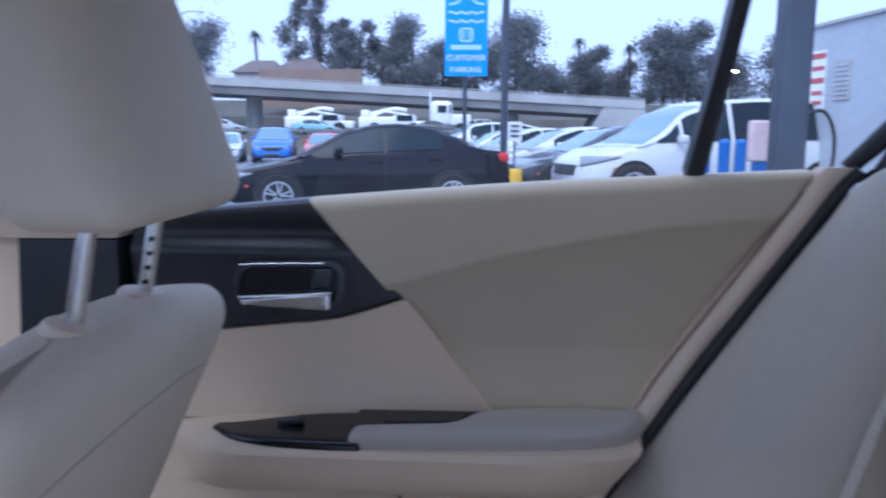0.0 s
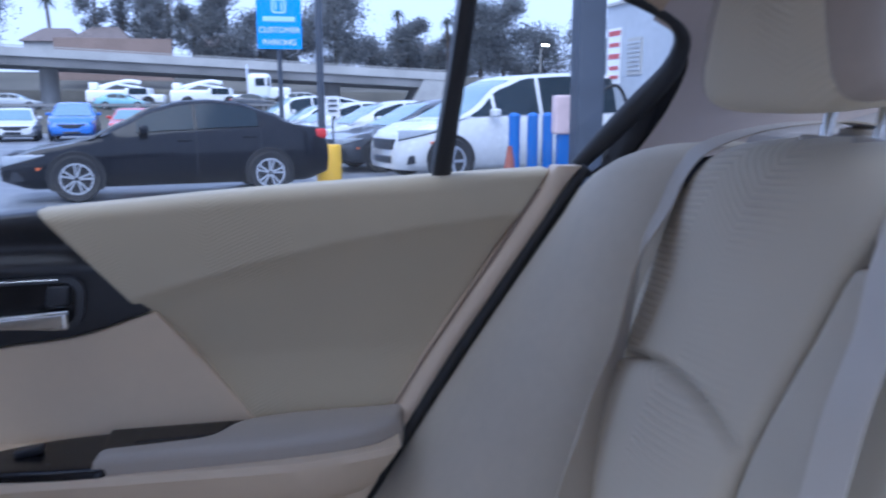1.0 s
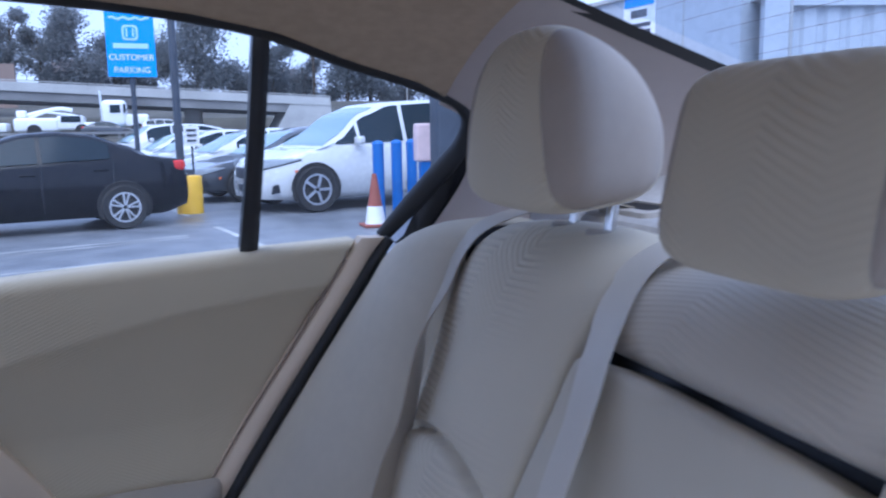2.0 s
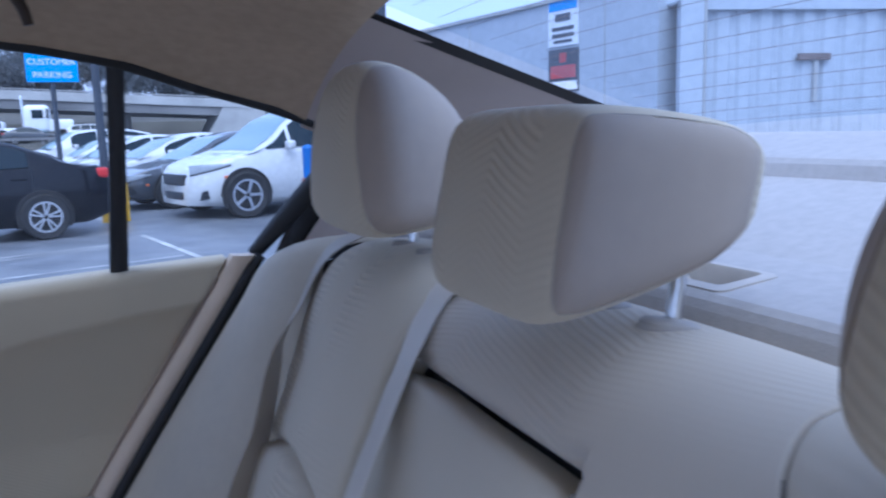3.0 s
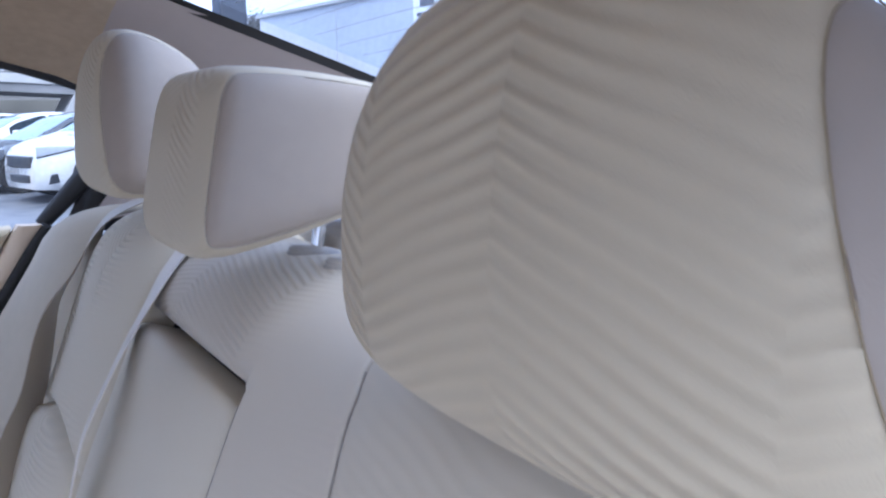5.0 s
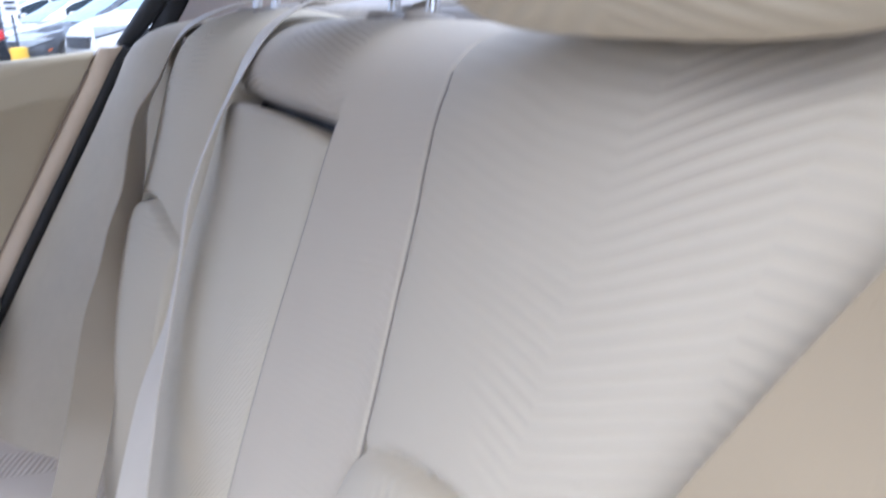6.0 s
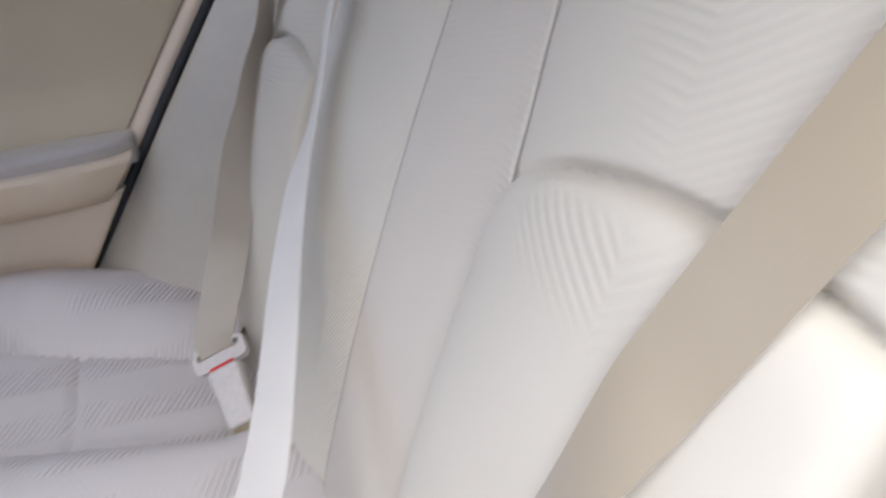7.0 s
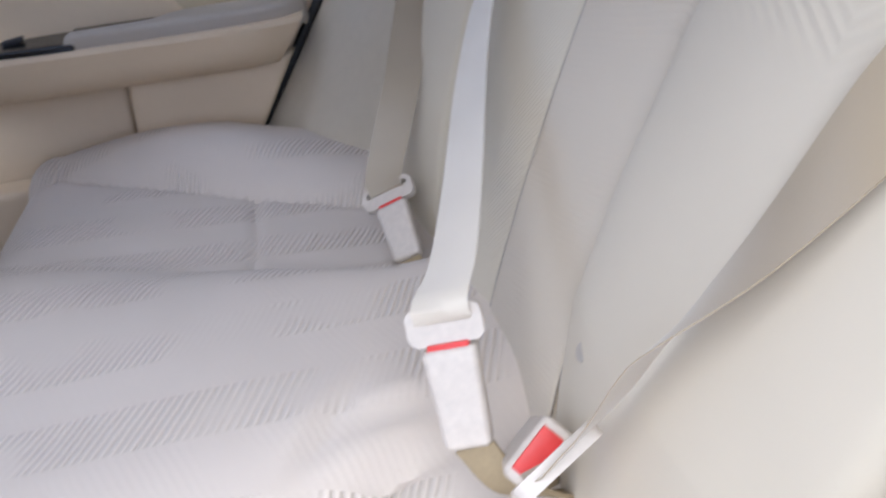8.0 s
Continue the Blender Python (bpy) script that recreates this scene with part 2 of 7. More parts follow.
M_SHELF = mat("shelf_felt", (0.43, 0.41, 0.395), 0.9, var=0.03, scale=6, bump=0.3, bscale=500, spec=0.2)
M_SLEEVE = mat("sleeve_plastic", (0.42, 0.385, 0.34), 0.5, var=0.05)
# same webbing in three base colours, darker or paler for how light falls
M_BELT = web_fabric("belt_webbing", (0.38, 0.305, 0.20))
M_BELTSHADE = web_fabric("shaded_belt_webbing", (0.37, 0.315, 0.235), 0.45)
M_BELTLIT = web_fabric("lit_belt_webbing", (0.66, 0.60, 0.50), 0.5)
M_BUCKLE = mat("buckle_plastic", (0.58, 0.525, 0.46), 0.45, var=0.05, scale=10)
M_RED = mat("red_button", (0.62, 0.035, 0.03), 0.4, var=0.08)
M_STALK = mat("buckle_strap", (0.30, 0.235, 0.14), 0.8, var=0.15, scale=20, bump=0.3, bscale=400)
M_SEAMSHADE = mat("seam_and_crease_shade", (0.30, 0.265, 0.225), 0.9)
M_SEAMB = mat("brown_shadow_gap", (0.24, 0.19, 0.15), 0.9)
M_CARPET = mat("carpet", (0.30, 0.27, 0.235), 0.95, var=0.15, scale=20, bump=0.6, bscale=400, spec=0.1)
M_GLASS = glass_mat("window_glass", (0.93, 0.96, 0.97))
M_GLASSR = glass_mat("rear_glass", (0.78, 0.85, 0.93), 0.0, 0.03, 0.14)
M_WIRE = mat("defroster_print", (0.16, 0.13, 0.12), 0.6)
M_SHELL = mat("dark_body_paint", (0.03, 0.03, 0.035), 0.3, coat=0.5)

ORIGIN = {}


# ---- shape helpers ----
def thing(name, at, label, category, group="", kind=""):
    ob = new(name)
    ob.empty_display_size = 0.05
    ob.location = at
    ORIGIN[ob] = Vector(at)
    return tagged(ob, label, category, group, kind)


def part(name, bm, material, parent=None, label="", smooth=True, normals=True):
    """Links a bmesh given in world places as one mesh under a thing or a part."""
    if normals:
        bmesh.ops.recalc_face_normals(bm, faces=bm.faces)
    o = ORIGIN.get(parent, Vector((0, 0, 0)))
    if o.length:
        bmesh.ops.translate(bm, verts=bm.verts, vec=-o)
    me = bpy.data.meshes.new(name)
    bm.to_mesh(me)
    bm.free()
    if smooth:
        me.polygons.foreach_set("use_smooth", [True] * len(me.polygons))
        if hasattr(me, "set_sharp_from_angle"):
            me.set_sharp_from_angle(angle=radians(50))
    me.materials.append(material)
    ob = new(name, me)
    if parent is not None:
        ob.parent = parent
        ORIGIN[ob] = o
    if label:
        ob["label"] = label
    return ob


def structure(name, bm, material, label, category, smooth=True):
    return tagged(part(name, bm, material, None, "", smooth), label, category, "", "structure")


def spline(pts, n):
    """n points along a smooth curve through pts."""
    pts = [Vector(p) for p in pts]
    if len(pts) == 2:
        return [pts[0].lerp(pts[1], i / (n - 1)) for i in range(n)]
    cum = [0.0]
    for a, b in zip(pts, pts[1:]):
        cum.append(cum[-1] + (b - a).length)
    out = []
    for i in range(n):
        d = cum[-1] * i / (n - 1)
        k = max(j for j in range(len(pts) - 1) if cum[j] <= d + 1e-9)
        t = (d - cum[k]) / max(cum[k + 1] - cum[k], 1e-9)
        p1, p2 = pts[k], pts[k + 1]
        p0 = pts[k - 1] if k else p1 * 2 - p2
        p3 = pts[k + 2] if k + 2 < len(pts) else p2 * 2 - p1
        l1 = max((p1 - p0).length, 1e-6)
        l2 = max((p2 - p1).length, 1e-6)
        l3 = max((p3 - p2).length, 1e-6)
        m1 = ((p2 - p0) / (l1 + l2)) * l2
        m2 = ((p3 - p1) / (l2 + l3)) * l2
        t2, t3 = t * t, t * t * t
        out.append(p1 * (2 * t3 - 3 * t2 + 1) + m1 * (t3 - 2 * t2 + t) + p2 * (-2 * t3 + 3 * t2) + m2 * (t3 - t2))
    return out


def line(pts, n):
    """n points along straight pieces."""
    pts = [Vector(p) for p in pts]
    cum = [0.0]
    for a, b in zip(pts, pts[1:]):
        cum.append(cum[-1] + (b - a).length)
    out = []
    for i in range(n):
        d = cum[-1] * i / (n - 1)
        k = max(j for j in range(len(pts) - 1) if cum[j] <= d + 1e-9)
        out.append(pts[k].lerp(pts[k + 1], (d - cum[k]) / max(cum[k + 1] - cum[k], 1e-9)))
    return out


def grid_bm(rows, bm=None):
    """Quads between rows of points."""
    bm = bm or bmesh.new()
    vs = [[bm.verts.new(p) for p in r] for r in rows]
    for a, b in zip(vs, vs[1:]):
        for i in range(len(a) - 1):
            bm.faces.new((a[i], a[i + 1], b[i + 1], b[i]))
    return bm


def edge_samples(length, roll, n, k=4):
    """Parameters 0..1, dense within roll of both ends."""
    r = min(roll / max(length, 1e-6), 0.45)
    a = [r * (1 - math.cos(math.pi / 2 * i / k)) for i in range(k)]
    mid = [r + (1 - 2 * r) * i / n for i in range(n + 1)]
    return a + mid + [1 - q for q in reversed(a)]


def pad(low, high, place, back, roll=0.012, skirt=0.03, nu=16, nv=16, bow=0.0, rolls=None):
    """An upholstered or moulded panel between two edge curves of flat places (a, b). place(a, b) gives the point in space;
    the edges roll away along back by roll (rolls: start, end, low, high), then a skirt goes down by skirt."""
    back = Vector(back)
    m = 40
    lo, hi = [spline([(*p, 0) for p in c], m) for c in (low, high)]

    def at(c, u):
        f = u * (m - 1)
        i = min(int(f), m - 2)
        return c[i].lerp(c[i + 1], f - i)

    wid = 0.5 * ((lo[-1] - lo[0]).length + (hi[-1] - hi[0]).length)
    hgt = 0.5 * ((lo[0] - hi[0]).length + (lo[-1] - hi[-1]).length)
    us, vs = edge_samples(wid, roll, nu), edge_samples(hgt, roll, nv)
    rows = []
    for v in vs:
        row = []
        for u in us:
            q = at(lo, u).lerp(at(hi, u), v)
            p = Vector(place(q.x, q.y))
            drop = 0.0
            for d, rl in zip((u * wid, (1 - u) * wid, v * hgt, (1 - v) * hgt), rolls or (roll,) * 4):
                if d < rl:
                    drop += rl * (1 - math.sqrt(max(0.0, 1 - (1 - d / rl) ** 2)))
            drop = min(drop, 1.3 * roll)
            if bow:
                drop -= bow * 16 * u * (1 - u) * v * (1 - v)
            row.append(p + back * drop)
        rows.append(row)
    bm = grid_bm(rows)
    if skirt:
        bm.edges.ensure_lookup_table()
        rim = [e for e in bm.edges if e.is_boundary]
        ret = bmesh.ops.extrude_edge_only(bm, edges=rim)
        bmesh.ops.translate(bm, verts=[g for g in ret["geom"] if isinstance(g, bmesh.types.BMVert)], vec=back * skirt)
    return bm


def patch(low, high, nu=20, nv=10, bulge=(0, 0, 0), thick=None):
    """A ruled sheet between two curves in space, bulged in its middle; thick adds a back side."""
    a, b = spline(low, nu), spline(high, nu)
    bu = Vector(bulge)
    rows = []
    for j in range(nv):
        v = j / (nv - 1)
        rows.append([a[i].lerp(b[i], v) + bu * (4 * v * (1 - v)) for i in range(nu)])
    bm = grid_bm(rows)
    if thick:
        rim = [e for e in bm.edges if e.is_boundary]
        ret = bmesh.ops.extrude_edge_only(bm, edges=rim)
        bmesh.ops.translate(bm, verts=[g for g in ret["geom"] if isinstance(g, bmesh.types.BMVert)], vec=Vector(thick))
    return bm


def rbox(h, r, n=(4, 4, 4), seg=4, shape=None):
    """A box of half sizes h with edges rounded by r; shape maps each point."""
    def ticks(hh, k):
        d = [r * math.tan(math.pi / 4 * (1 - i / seg)) for i in range(seg)]
        inner = hh - r
        mid = [-inner + 2 * inner * i / k for i in range(k + 1)]
        return [-inner - q for q in d] + mid + [inner + q for q in reversed(d)]

    t = [ticks(h[i], n[i]) for i in range(3)]
    bm = bmesh.new()
    made = {}

    def vert(i, j, k):
        key = (i, j, k)
        if key not in made:
            p = Vector((t[0][i], t[1][j], t[2][k]))
            q = Vector([max(-(h[a] - r), min(h[a] - r, p[a])) for a in range(3)])
            d = p - q
            w = q + (d.normalized() * r if d.length > 1e-9 else d)
            made[key] = bm.verts.new(shape(w) if shape else w)
        return made[key]

    nx, ny, nz = len(t[0]) - 1, len(t[1]) - 1, len(t[2]) - 1
    for i in range(nx):
        for j in range(ny):
            for k in (0, nz):
                bm.faces.new((vert(i, j, k), vert(i + 1, j, k), vert(i + 1, j + 1, k), vert(i, j + 1, k)))
    for i in range(nx):
        for k in range(nz):
            for j in (0, ny):
                bm.faces.new((vert(i, j, k), vert(i + 1, j, k), vert(i + 1, j, k + 1), vert(i, j, k + 1)))
    for j in range(ny):
        for k in range(nz):
            for i in (0, nx):
                bm.faces.new((vert(i, j, k), vert(i, j + 1, k), vert(i, j + 1, k + 1), vert(i, j, k + 1)))
    return bm


def tube(pts, radius, seg=10, n=24, smooth=True, bm=None, caps=True):
    """A round rod along pts; radius is a number or one for each point of the curve."""
    c = spline(pts, n) if smooth else [Vector(p) for p in pts]
    bm = bm or bmesh.new()
    rings = []
    up = Vector((0.3, 0.2, 0.93))
    for i, p in enumerate(c):
        d = (c[min(i + 1, len(c) - 1)] - c[max(i - 1, 0)]).normalized()
        s = d.cross(up)
        if s.length < 1e-3:
            s = d.cross(Vector((1, 0, 0)))
        s.normalize()
        w = s.cross(d)
        r = radius(i / (len(c) - 1)) if callable(radius) else radius
        rings.append([bm.verts.new(p + (s * math.cos(a) + w * math.sin(a)) * r) for a in [2 * math.pi * k / seg for k in range(seg)]])
    for a, b in zip(rings, rings[1:]):
        for k in range(seg):
            bm.faces.new((a[k], a[(k + 1) % seg], b[(k + 1) % seg], b[k]))
    if caps:
        bm.faces.new(rings[0])
        bm.faces.new(list(reversed(rings[-1])))
    return bm


def ribbon(pts, sides, width, thick=0.0014, n=60, m=6, cup=0.0):
    """A strap along pts; sides gives the direction across it at each of the points."""
    c = spline(pts, n)
    cum = [0.0]
    for a, b in zip(pts, pts[1:]):
        cum.append(cum[-1] + (Vector(b) - Vector(a)).length)
    s = []
    for i in range(n):
        d = cum[-1] * i / (n - 1)
        k = max(j for j in range(len(pts) - 1) if cum[j] <= d + 1e-9)
        s.append(Vector(sides[k]).lerp(Vector(sides[k + 1]), (d - cum[k]) / max(cum[k + 1] - cum[k], 1e-9)))
    rows_a, rows_b = [], []
    for i, p in enumerate(c):
        d = (c[min(i + 1, n - 1)] - c[max(i - 1, 0)]).normalized()
        w = s[i] - d * s[i].dot(d)
        w.normalize()
        nn = d.cross(w)
        ra, rb = [], []
        for j in range(m + 1):
            f = 2 * j / m - 1
            q = p + w * (f * width / 2) + nn * (cup * (1 - f * f))
            ra.append(q + nn * thick / 2)
            rb.append(q - nn * thick / 2)
        rows_a.append(ra)
        rows_b.append(rb)
    bm = bmesh.new()
    rows = [ra + list(reversed(rb)) + [ra[0]] for ra, rb in zip(rows_a, rows_b)]
    grid_bm(rows, bm)
    bmesh.ops.remove_doubles(bm, verts=bm.verts, dist=1e-5)
    return bm


def slab(poly, z0, z1, frame_m=None):
    """A flat plate: outline poly (a, b) between heights z0 and z1, set by a matrix."""
    bm = bmesh.new()
    lo = [bm.verts.new((x, y, z0)) for x, y in poly]
    hi = [bm.verts.new((x, y, z1)) for x, y in poly]
    bm.faces.new(list(reversed(lo)))
    bm.faces.new(hi)
    k = len(poly)
    for i in range(k):
        bm.faces.new((lo[i], lo[(i + 1) % k], hi[(i + 1) % k], hi[i]))
    if frame_m is not None:
        bmesh.ops.transform(bm, matrix=frame_m, verts=bm.verts)
    return bm


def box(c, s, bm=None, m=None):
    """A plain box of size s round c."""
    bm = bm or bmesh.new()
    vs = [bm.verts.new(Vector((c[0] + s[0] * i / 2, c[1] + s[1] * j / 2, c[2] + s[2] * k / 2))) for i in (-1, 1) for j in (-1, 1) for k in (-1, 1)]
    if m is not None:
        for v in vs:
            v.co = m @ v.co
    for f in ((0, 1, 3, 2), (4, 6, 7, 5), (0, 4, 5, 1), (2, 3, 7, 6), (0, 2, 6, 4), (1, 5, 7, 3)):
        bm.faces.new([vs[i] for i in f])
    return bm


def round_poly(w, h, r, k=5):
    """Outline of a rounded rectangle round the origin."""
    out = []
    for cx, cy, a0 in ((w / 2 - r, h / 2 - r, 0), (-w / 2 + r, h / 2 - r, 90), (-w / 2 + r, -h / 2 + r, 180), (w / 2 - r, -h / 2 + r, 270)):
        for i in range(k + 1):
            a = radians(a0 + 90 * i / k)
            out.append((cx + r * math.cos(a), cy + r * math.sin(a)))
    return out


def mirrored(p):
    return (p[0], 2 * CY - p[1], p[2])


# ---- the car's inside: roof, pillars, shelf, floor ----
TOPLINE = [(-1.3, 0.71, 1.26), (-0.9, 0.73, 1.318), (-0.5, 0.738, 1.345), (-0.1, 0.742, 1.352), (0.17, 0.745, 1.34), (0.325, 0.756, 1.318), (0.417, 0.772, 1.29), (0.506, 0.786, 1.266), (0.57, 0.80, 1.24)]
GLASS_EDGE = [(0.46, 0.60, 1.398), (0.575, 0.62, 1.372), (0.74, 0.632, 1.320), (0.92, 0.626, 1.258), (1.09, 0.615, 1.198)]


def roof():
    # front edge is out of view, placed for how much light comes in
    xs = [-0.95 + 0.1 * i for i in range(15)] + [0.53, 0.57]
    side = spline(TOPLINE, 80)
    rows = []
    for x in xs:
        s = min(side, key=lambda p: abs(p.x - x))
        zc = 1.435 - 0.16 * max(0, -0.5 - x) ** 1.4 - 0.22 * max(0, x - 0.05) ** 1.7
        row = []
        for j in range(25):
            f = j / 12 - 1
            y = CY + f * (s.y - CY)
            row.append((x, y, zc + (s.z - zc) * abs(f) ** 3.2))
        rows.append(row)
    bm = grid_bm(rows)
    ret = bmesh.ops.extrude_face_region(bm, geom=bm.faces[:])
    bmesh.ops.translate(bm, verts=[g for g in ret["geom"] if isinstance(g, bmesh.types.BMVert)], vec=(0, 0, 0.045))
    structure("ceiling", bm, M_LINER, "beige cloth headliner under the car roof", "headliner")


roof()


def c_pillar(flip, name, label):
    low = [(0.565, 0.80, 1.238), (0.602, 0.815, 1.222), (0.635, 0.838, 1.19), (0.62, 0.858, 1.13), (0.585, 0.868, 1.075), (0.56, 0.872, 1.045)]
    high = [(0.572, 0.615, 1.374), (0.74, 0.632, 1.322), (0.92, 0.626, 1.26), (1.09, 0.615, 1.2), (1.07, 0.66, 1.14), (0.80, 0.74, 1.075)]
    if flip:
        low, high = [mirrored(p) for p in low], [mirrored(p) for p in high]
    bm = patch(low, high, 36, 14, (0.0, 0.008 * (-1 if flip else 1), 0.008), None)
    structure(name, bm, M_PILLAR, label, "pillar trim")


c_pillar(False, "trim_rear_pillar", "greige moulded trim on the rear roof pillar")
c_pillar(True, "trim_rear_pillar_far", "greige moulded trim on the other rear roof pillar")


POCKET = (0.722, 0.770, 0.160, 0.292)


def shelf():
    """Parcel shelf with a step over the seat, a pocket for the belt and a low ledge under the rear glass."""
    prof = [(0.66, 1.058), (0.698, 1.062), (0.703, 1.088), (0.706, 1.095), (0.712, 1.0995), (POCKET[0], 1.1006), (POCKET[1], 1.1055), (0.82, 1.112), (0.90, 1.136), (0.985, 1.160), (1.0, 1.164), (1.005, 1.179), (1.010, 1.185), (1.018, 1.188), (1.12, 1.212)]
    ys = [-0.522 + 0.03 * i for i in range(23)] + [POCKET[2], 0.184, 0.22, 0.256, POCKET[3]] + [0.318 + 0.032 * i for i in range(16)]
    bm = grid_bm([[(x, y, z) for y in ys] for x, z in prof])
    hole = [f for f in bm.faces if POCKET[0] < f.calc_center_median().x < POCKET[1] and POCKET[2] < f.calc_center_median().y < POCKET[3]]
    bmesh.ops.delete(bm, geom=hole, context="FACES")
    rim = [e for e in bm.edges if e.is_boundary]
    ret = bmesh.ops.extrude_edge_only(bm, edges=rim)
    bmesh.ops.translate(bm, verts=[g for g in ret["geom"] if isinstance(g, bmesh.types.BMVert)], vec=(0, 0, -0.045))
    structure("parcel_shelf", bm, M_SHELF, "pale felt-covered parcel shelf behind the rear seat", "parcel shelf", False)


shelf()


def belt_pocket():
    """Rimmed pocket in the shelf with a dark slit at its foot."""
    x0, x1, y0, y1 = POCKET
    cx, cy = (x0 + x1) / 2, (y0 + y1) / 2
    t = thing("belt_guide", (cx, cy, 1.09), "greige plastic belt pocket with a dark slit in the shelf", "belt guide", "belt guides")
    m = pose(cx, cy, 1.103, 0, -5.6, 0)
    w, h = x1 - x0, y1 - y0
    outer, lip, inner, foot = round_poly(w + 0.016, h + 0.016, 0.010), round_poly(w - 0.002, h - 0.002, 0.006), round_poly(w - 0.006, h - 0.006, 0.005), round_poly(w - 0.016, h - 0.016, 0.004)
    bm = bmesh.new()
    rings = []
    for poly, z in ((outer, -0.001), (outer, 0.0015), (lip, 0.0030), (inner, 0.0), (foot, -0.026)):
        rings.append([bm.verts.new(m @ Vector((p, q, z))) for p, q in poly])
    for r1, r2 in zip(rings, rings[1:]):
        k = len(r1)
        for i in range(k):
            bm.faces.new((r1[i], r1[(i + 1) % k], r2[(i + 1) % k], r2[i]))
    part("frame", bm, M_SLEEVE, t)
    # solid black plate low in the pocket stands in for the dark slit
    part("slot", slab(round_poly(w - 0.014, h - 0.014, 0.004), -0.027, -0.0150, m), M_RUBBER, t, "black plate for the dark inside of the slit")


belt_pocket()


def belt_slot(x, y, wide, name="belt_guide"):
    t = thing(name, (x, y, 1.10), "beige plastic belt guide with a dark slot in the shelf", "belt guide", "belt guides")
    m = pose(x, y, 1.104, 0, -5.6, 0)
    outer, inner = round_poly(0.060, wide, 0.012), round_poly(0.038, wide - 0.022, 0.005)
    bm = bmesh.new()
    rings = []
    for poly, z in ((outer, -0.006), (outer, 0.005), (inner, 0.006), (inner, -0.002)):
        rings.append([bm.verts.new(m @ Vector((p, q, z))) for p, q in poly])
    for r1, r2 in zip(rings, rings[1:]):
        k = len(r1)
        for i in range(k):
            bm.faces.new((r1[i], r1[(i + 1) % k], r2[(i + 1) % k], r2[i]))
    part("frame", bm, M_SLEEVE, t)
    # solid black plate fills the frame in place of a dark opening
    part("slot", slab(inner, -0.003, 0.0035, m), M_RUBBER, t, "black plate for the dark inside of the slot")


belt_slot(0.745, 0.59, 0.11)


def rear_window():
    w = thing("window_1", (0.83, CY, 1.2), "sloping rear window with printed defroster lines", "window", "", "structure")
    a = spline([(p[0], 2 * CY - p[1], p[2]) for p in GLASS_EDGE], 24)
    b = spline(GLASS_EDGE, 24)
    rows = []
    for p, q in zip(a, b):
        rows.append([p.lerp(q, j / 20) + Vector((0.025, 0, 0.016)) * (1 - (2 * j / 20 - 1) ** 2) for j in range(21)])
    g = part("pane", grid_bm([[p + Vector((0.012, 0, 0.02)) for p in r] for r in rows]), M_GLASSR, w, "clear sloping glass")
    g.visible_shadow = False
    for side in (0, 20):
        edge = [r[side] for r in rows]
        s = 1 if side else -1
        bm = patch([p + Vector((0.0, s * 0.006, -0.003)) for p in edge], [p + Vector((0.004, -s * 0.010, 0.006)) for p in edge], 24, 3)
        part("border", bm, M_FRIT, w, "black printed border")
    part("border", patch([p + Vector((0, 0, -0.004)) for p in rows[0]], [p + Vector((0.02, 0, 0.004)) for p in rows[0]], 21, 3), M_FRIT, w)
    for k in range(17):
        f = 0.05 + 0.9 * k / 16
        i = f * 23
        i0 = min(int(i), 22)
        pts = [rows[i0][j].lerp(rows[i0 + 1][j], i - i0) + Vector((0.008, 0, 0.013)) for j in range(1, 20)]
        part("defroster_line", tube(pts, 0.0003, 4, 24), M_WIRE, w)


rear_window()

hook = thing("coat_hook", (0.236, 0.63, 1.375), "dark brown plastic coat hook under the headliner", "coat hook")
part("arm", tube([(0.226, 0.634, 1.392), (0.236, 0.628, 1.377), (0.245, 0.624, 1.360), (0.249, 0.624, 1.344)], lambda f: 0.0075 - 0.0025 * f, 10, 16), mat("dark_brown_plastic", (0.055, 0.040, 0.030), 0.5), hook)

fl = box((-0.55, CY, 0.19), (2.5, 1.56, 0.04))
structure("floor", fl, M_CARPET, "greige carpet on the car floor", "car floor", False)


# ---- the rear door ----
def seal_x(z):
    return 0.124 + (z - 0.473) * 0.66


def door_y(x, z):
    """Inner face of the door trim: nearly upright, leaning out a little low down, curved along the car."""
    y = 0.918 - 0.55 * max(0.0, z - 1.03)
    if z > 0.86:
        y -= 0.010 * math.sin(min(1, (z - 0.86) / 0.16) * math.pi / 2)
    elif z > 0.70:
        y += 0.006 * math.sin((0.86 - z) / 0.16 * math.pi)
    y -= 0.05 * max(0.0, x - 0.22) ** 1.2
    return y


door = thing("door_1", (0.05, 0.95, 0.30), "closed rear car door with beige cloth and black trim", "car door", "", "structure")
OUT = (0, 1, 0)



def dish(x, z):
    """The cloth panel is dished below a line that climbs to the rear."""
    zc = 0.868 + 0.30 * (x + 0.075) - 0.22 * (x + 0.075) ** 2
    d = zc - z
    return -0.010 + (0.024 * (1 - math.exp(-max(0, d + 0.02) / 0.035)) if d > -0.02 else 0.0) * min(1, max(0, (z - 0.69) / 0.10) * 0.6 + 0.4)


# upper cloth insert, from the belt line down to the armrest
upper = pad([(0.0585, 0.690), (0.15, 0.690), (0.241, 0.690)], [(-0.207, 1.002), (0.067, 1.024), (0.30, 1.038), (0.465, 1.047)],
            lambda x, z: (x, door_y(x, z) + dish(x, z), z), OUT, 0.020, 0.04, 40, 60, 0.0, (0.0025, 0.004, 0.004, 0.020))
part("upper_panel", upper, M_DOORF, door, "greige cloth panel under the window")
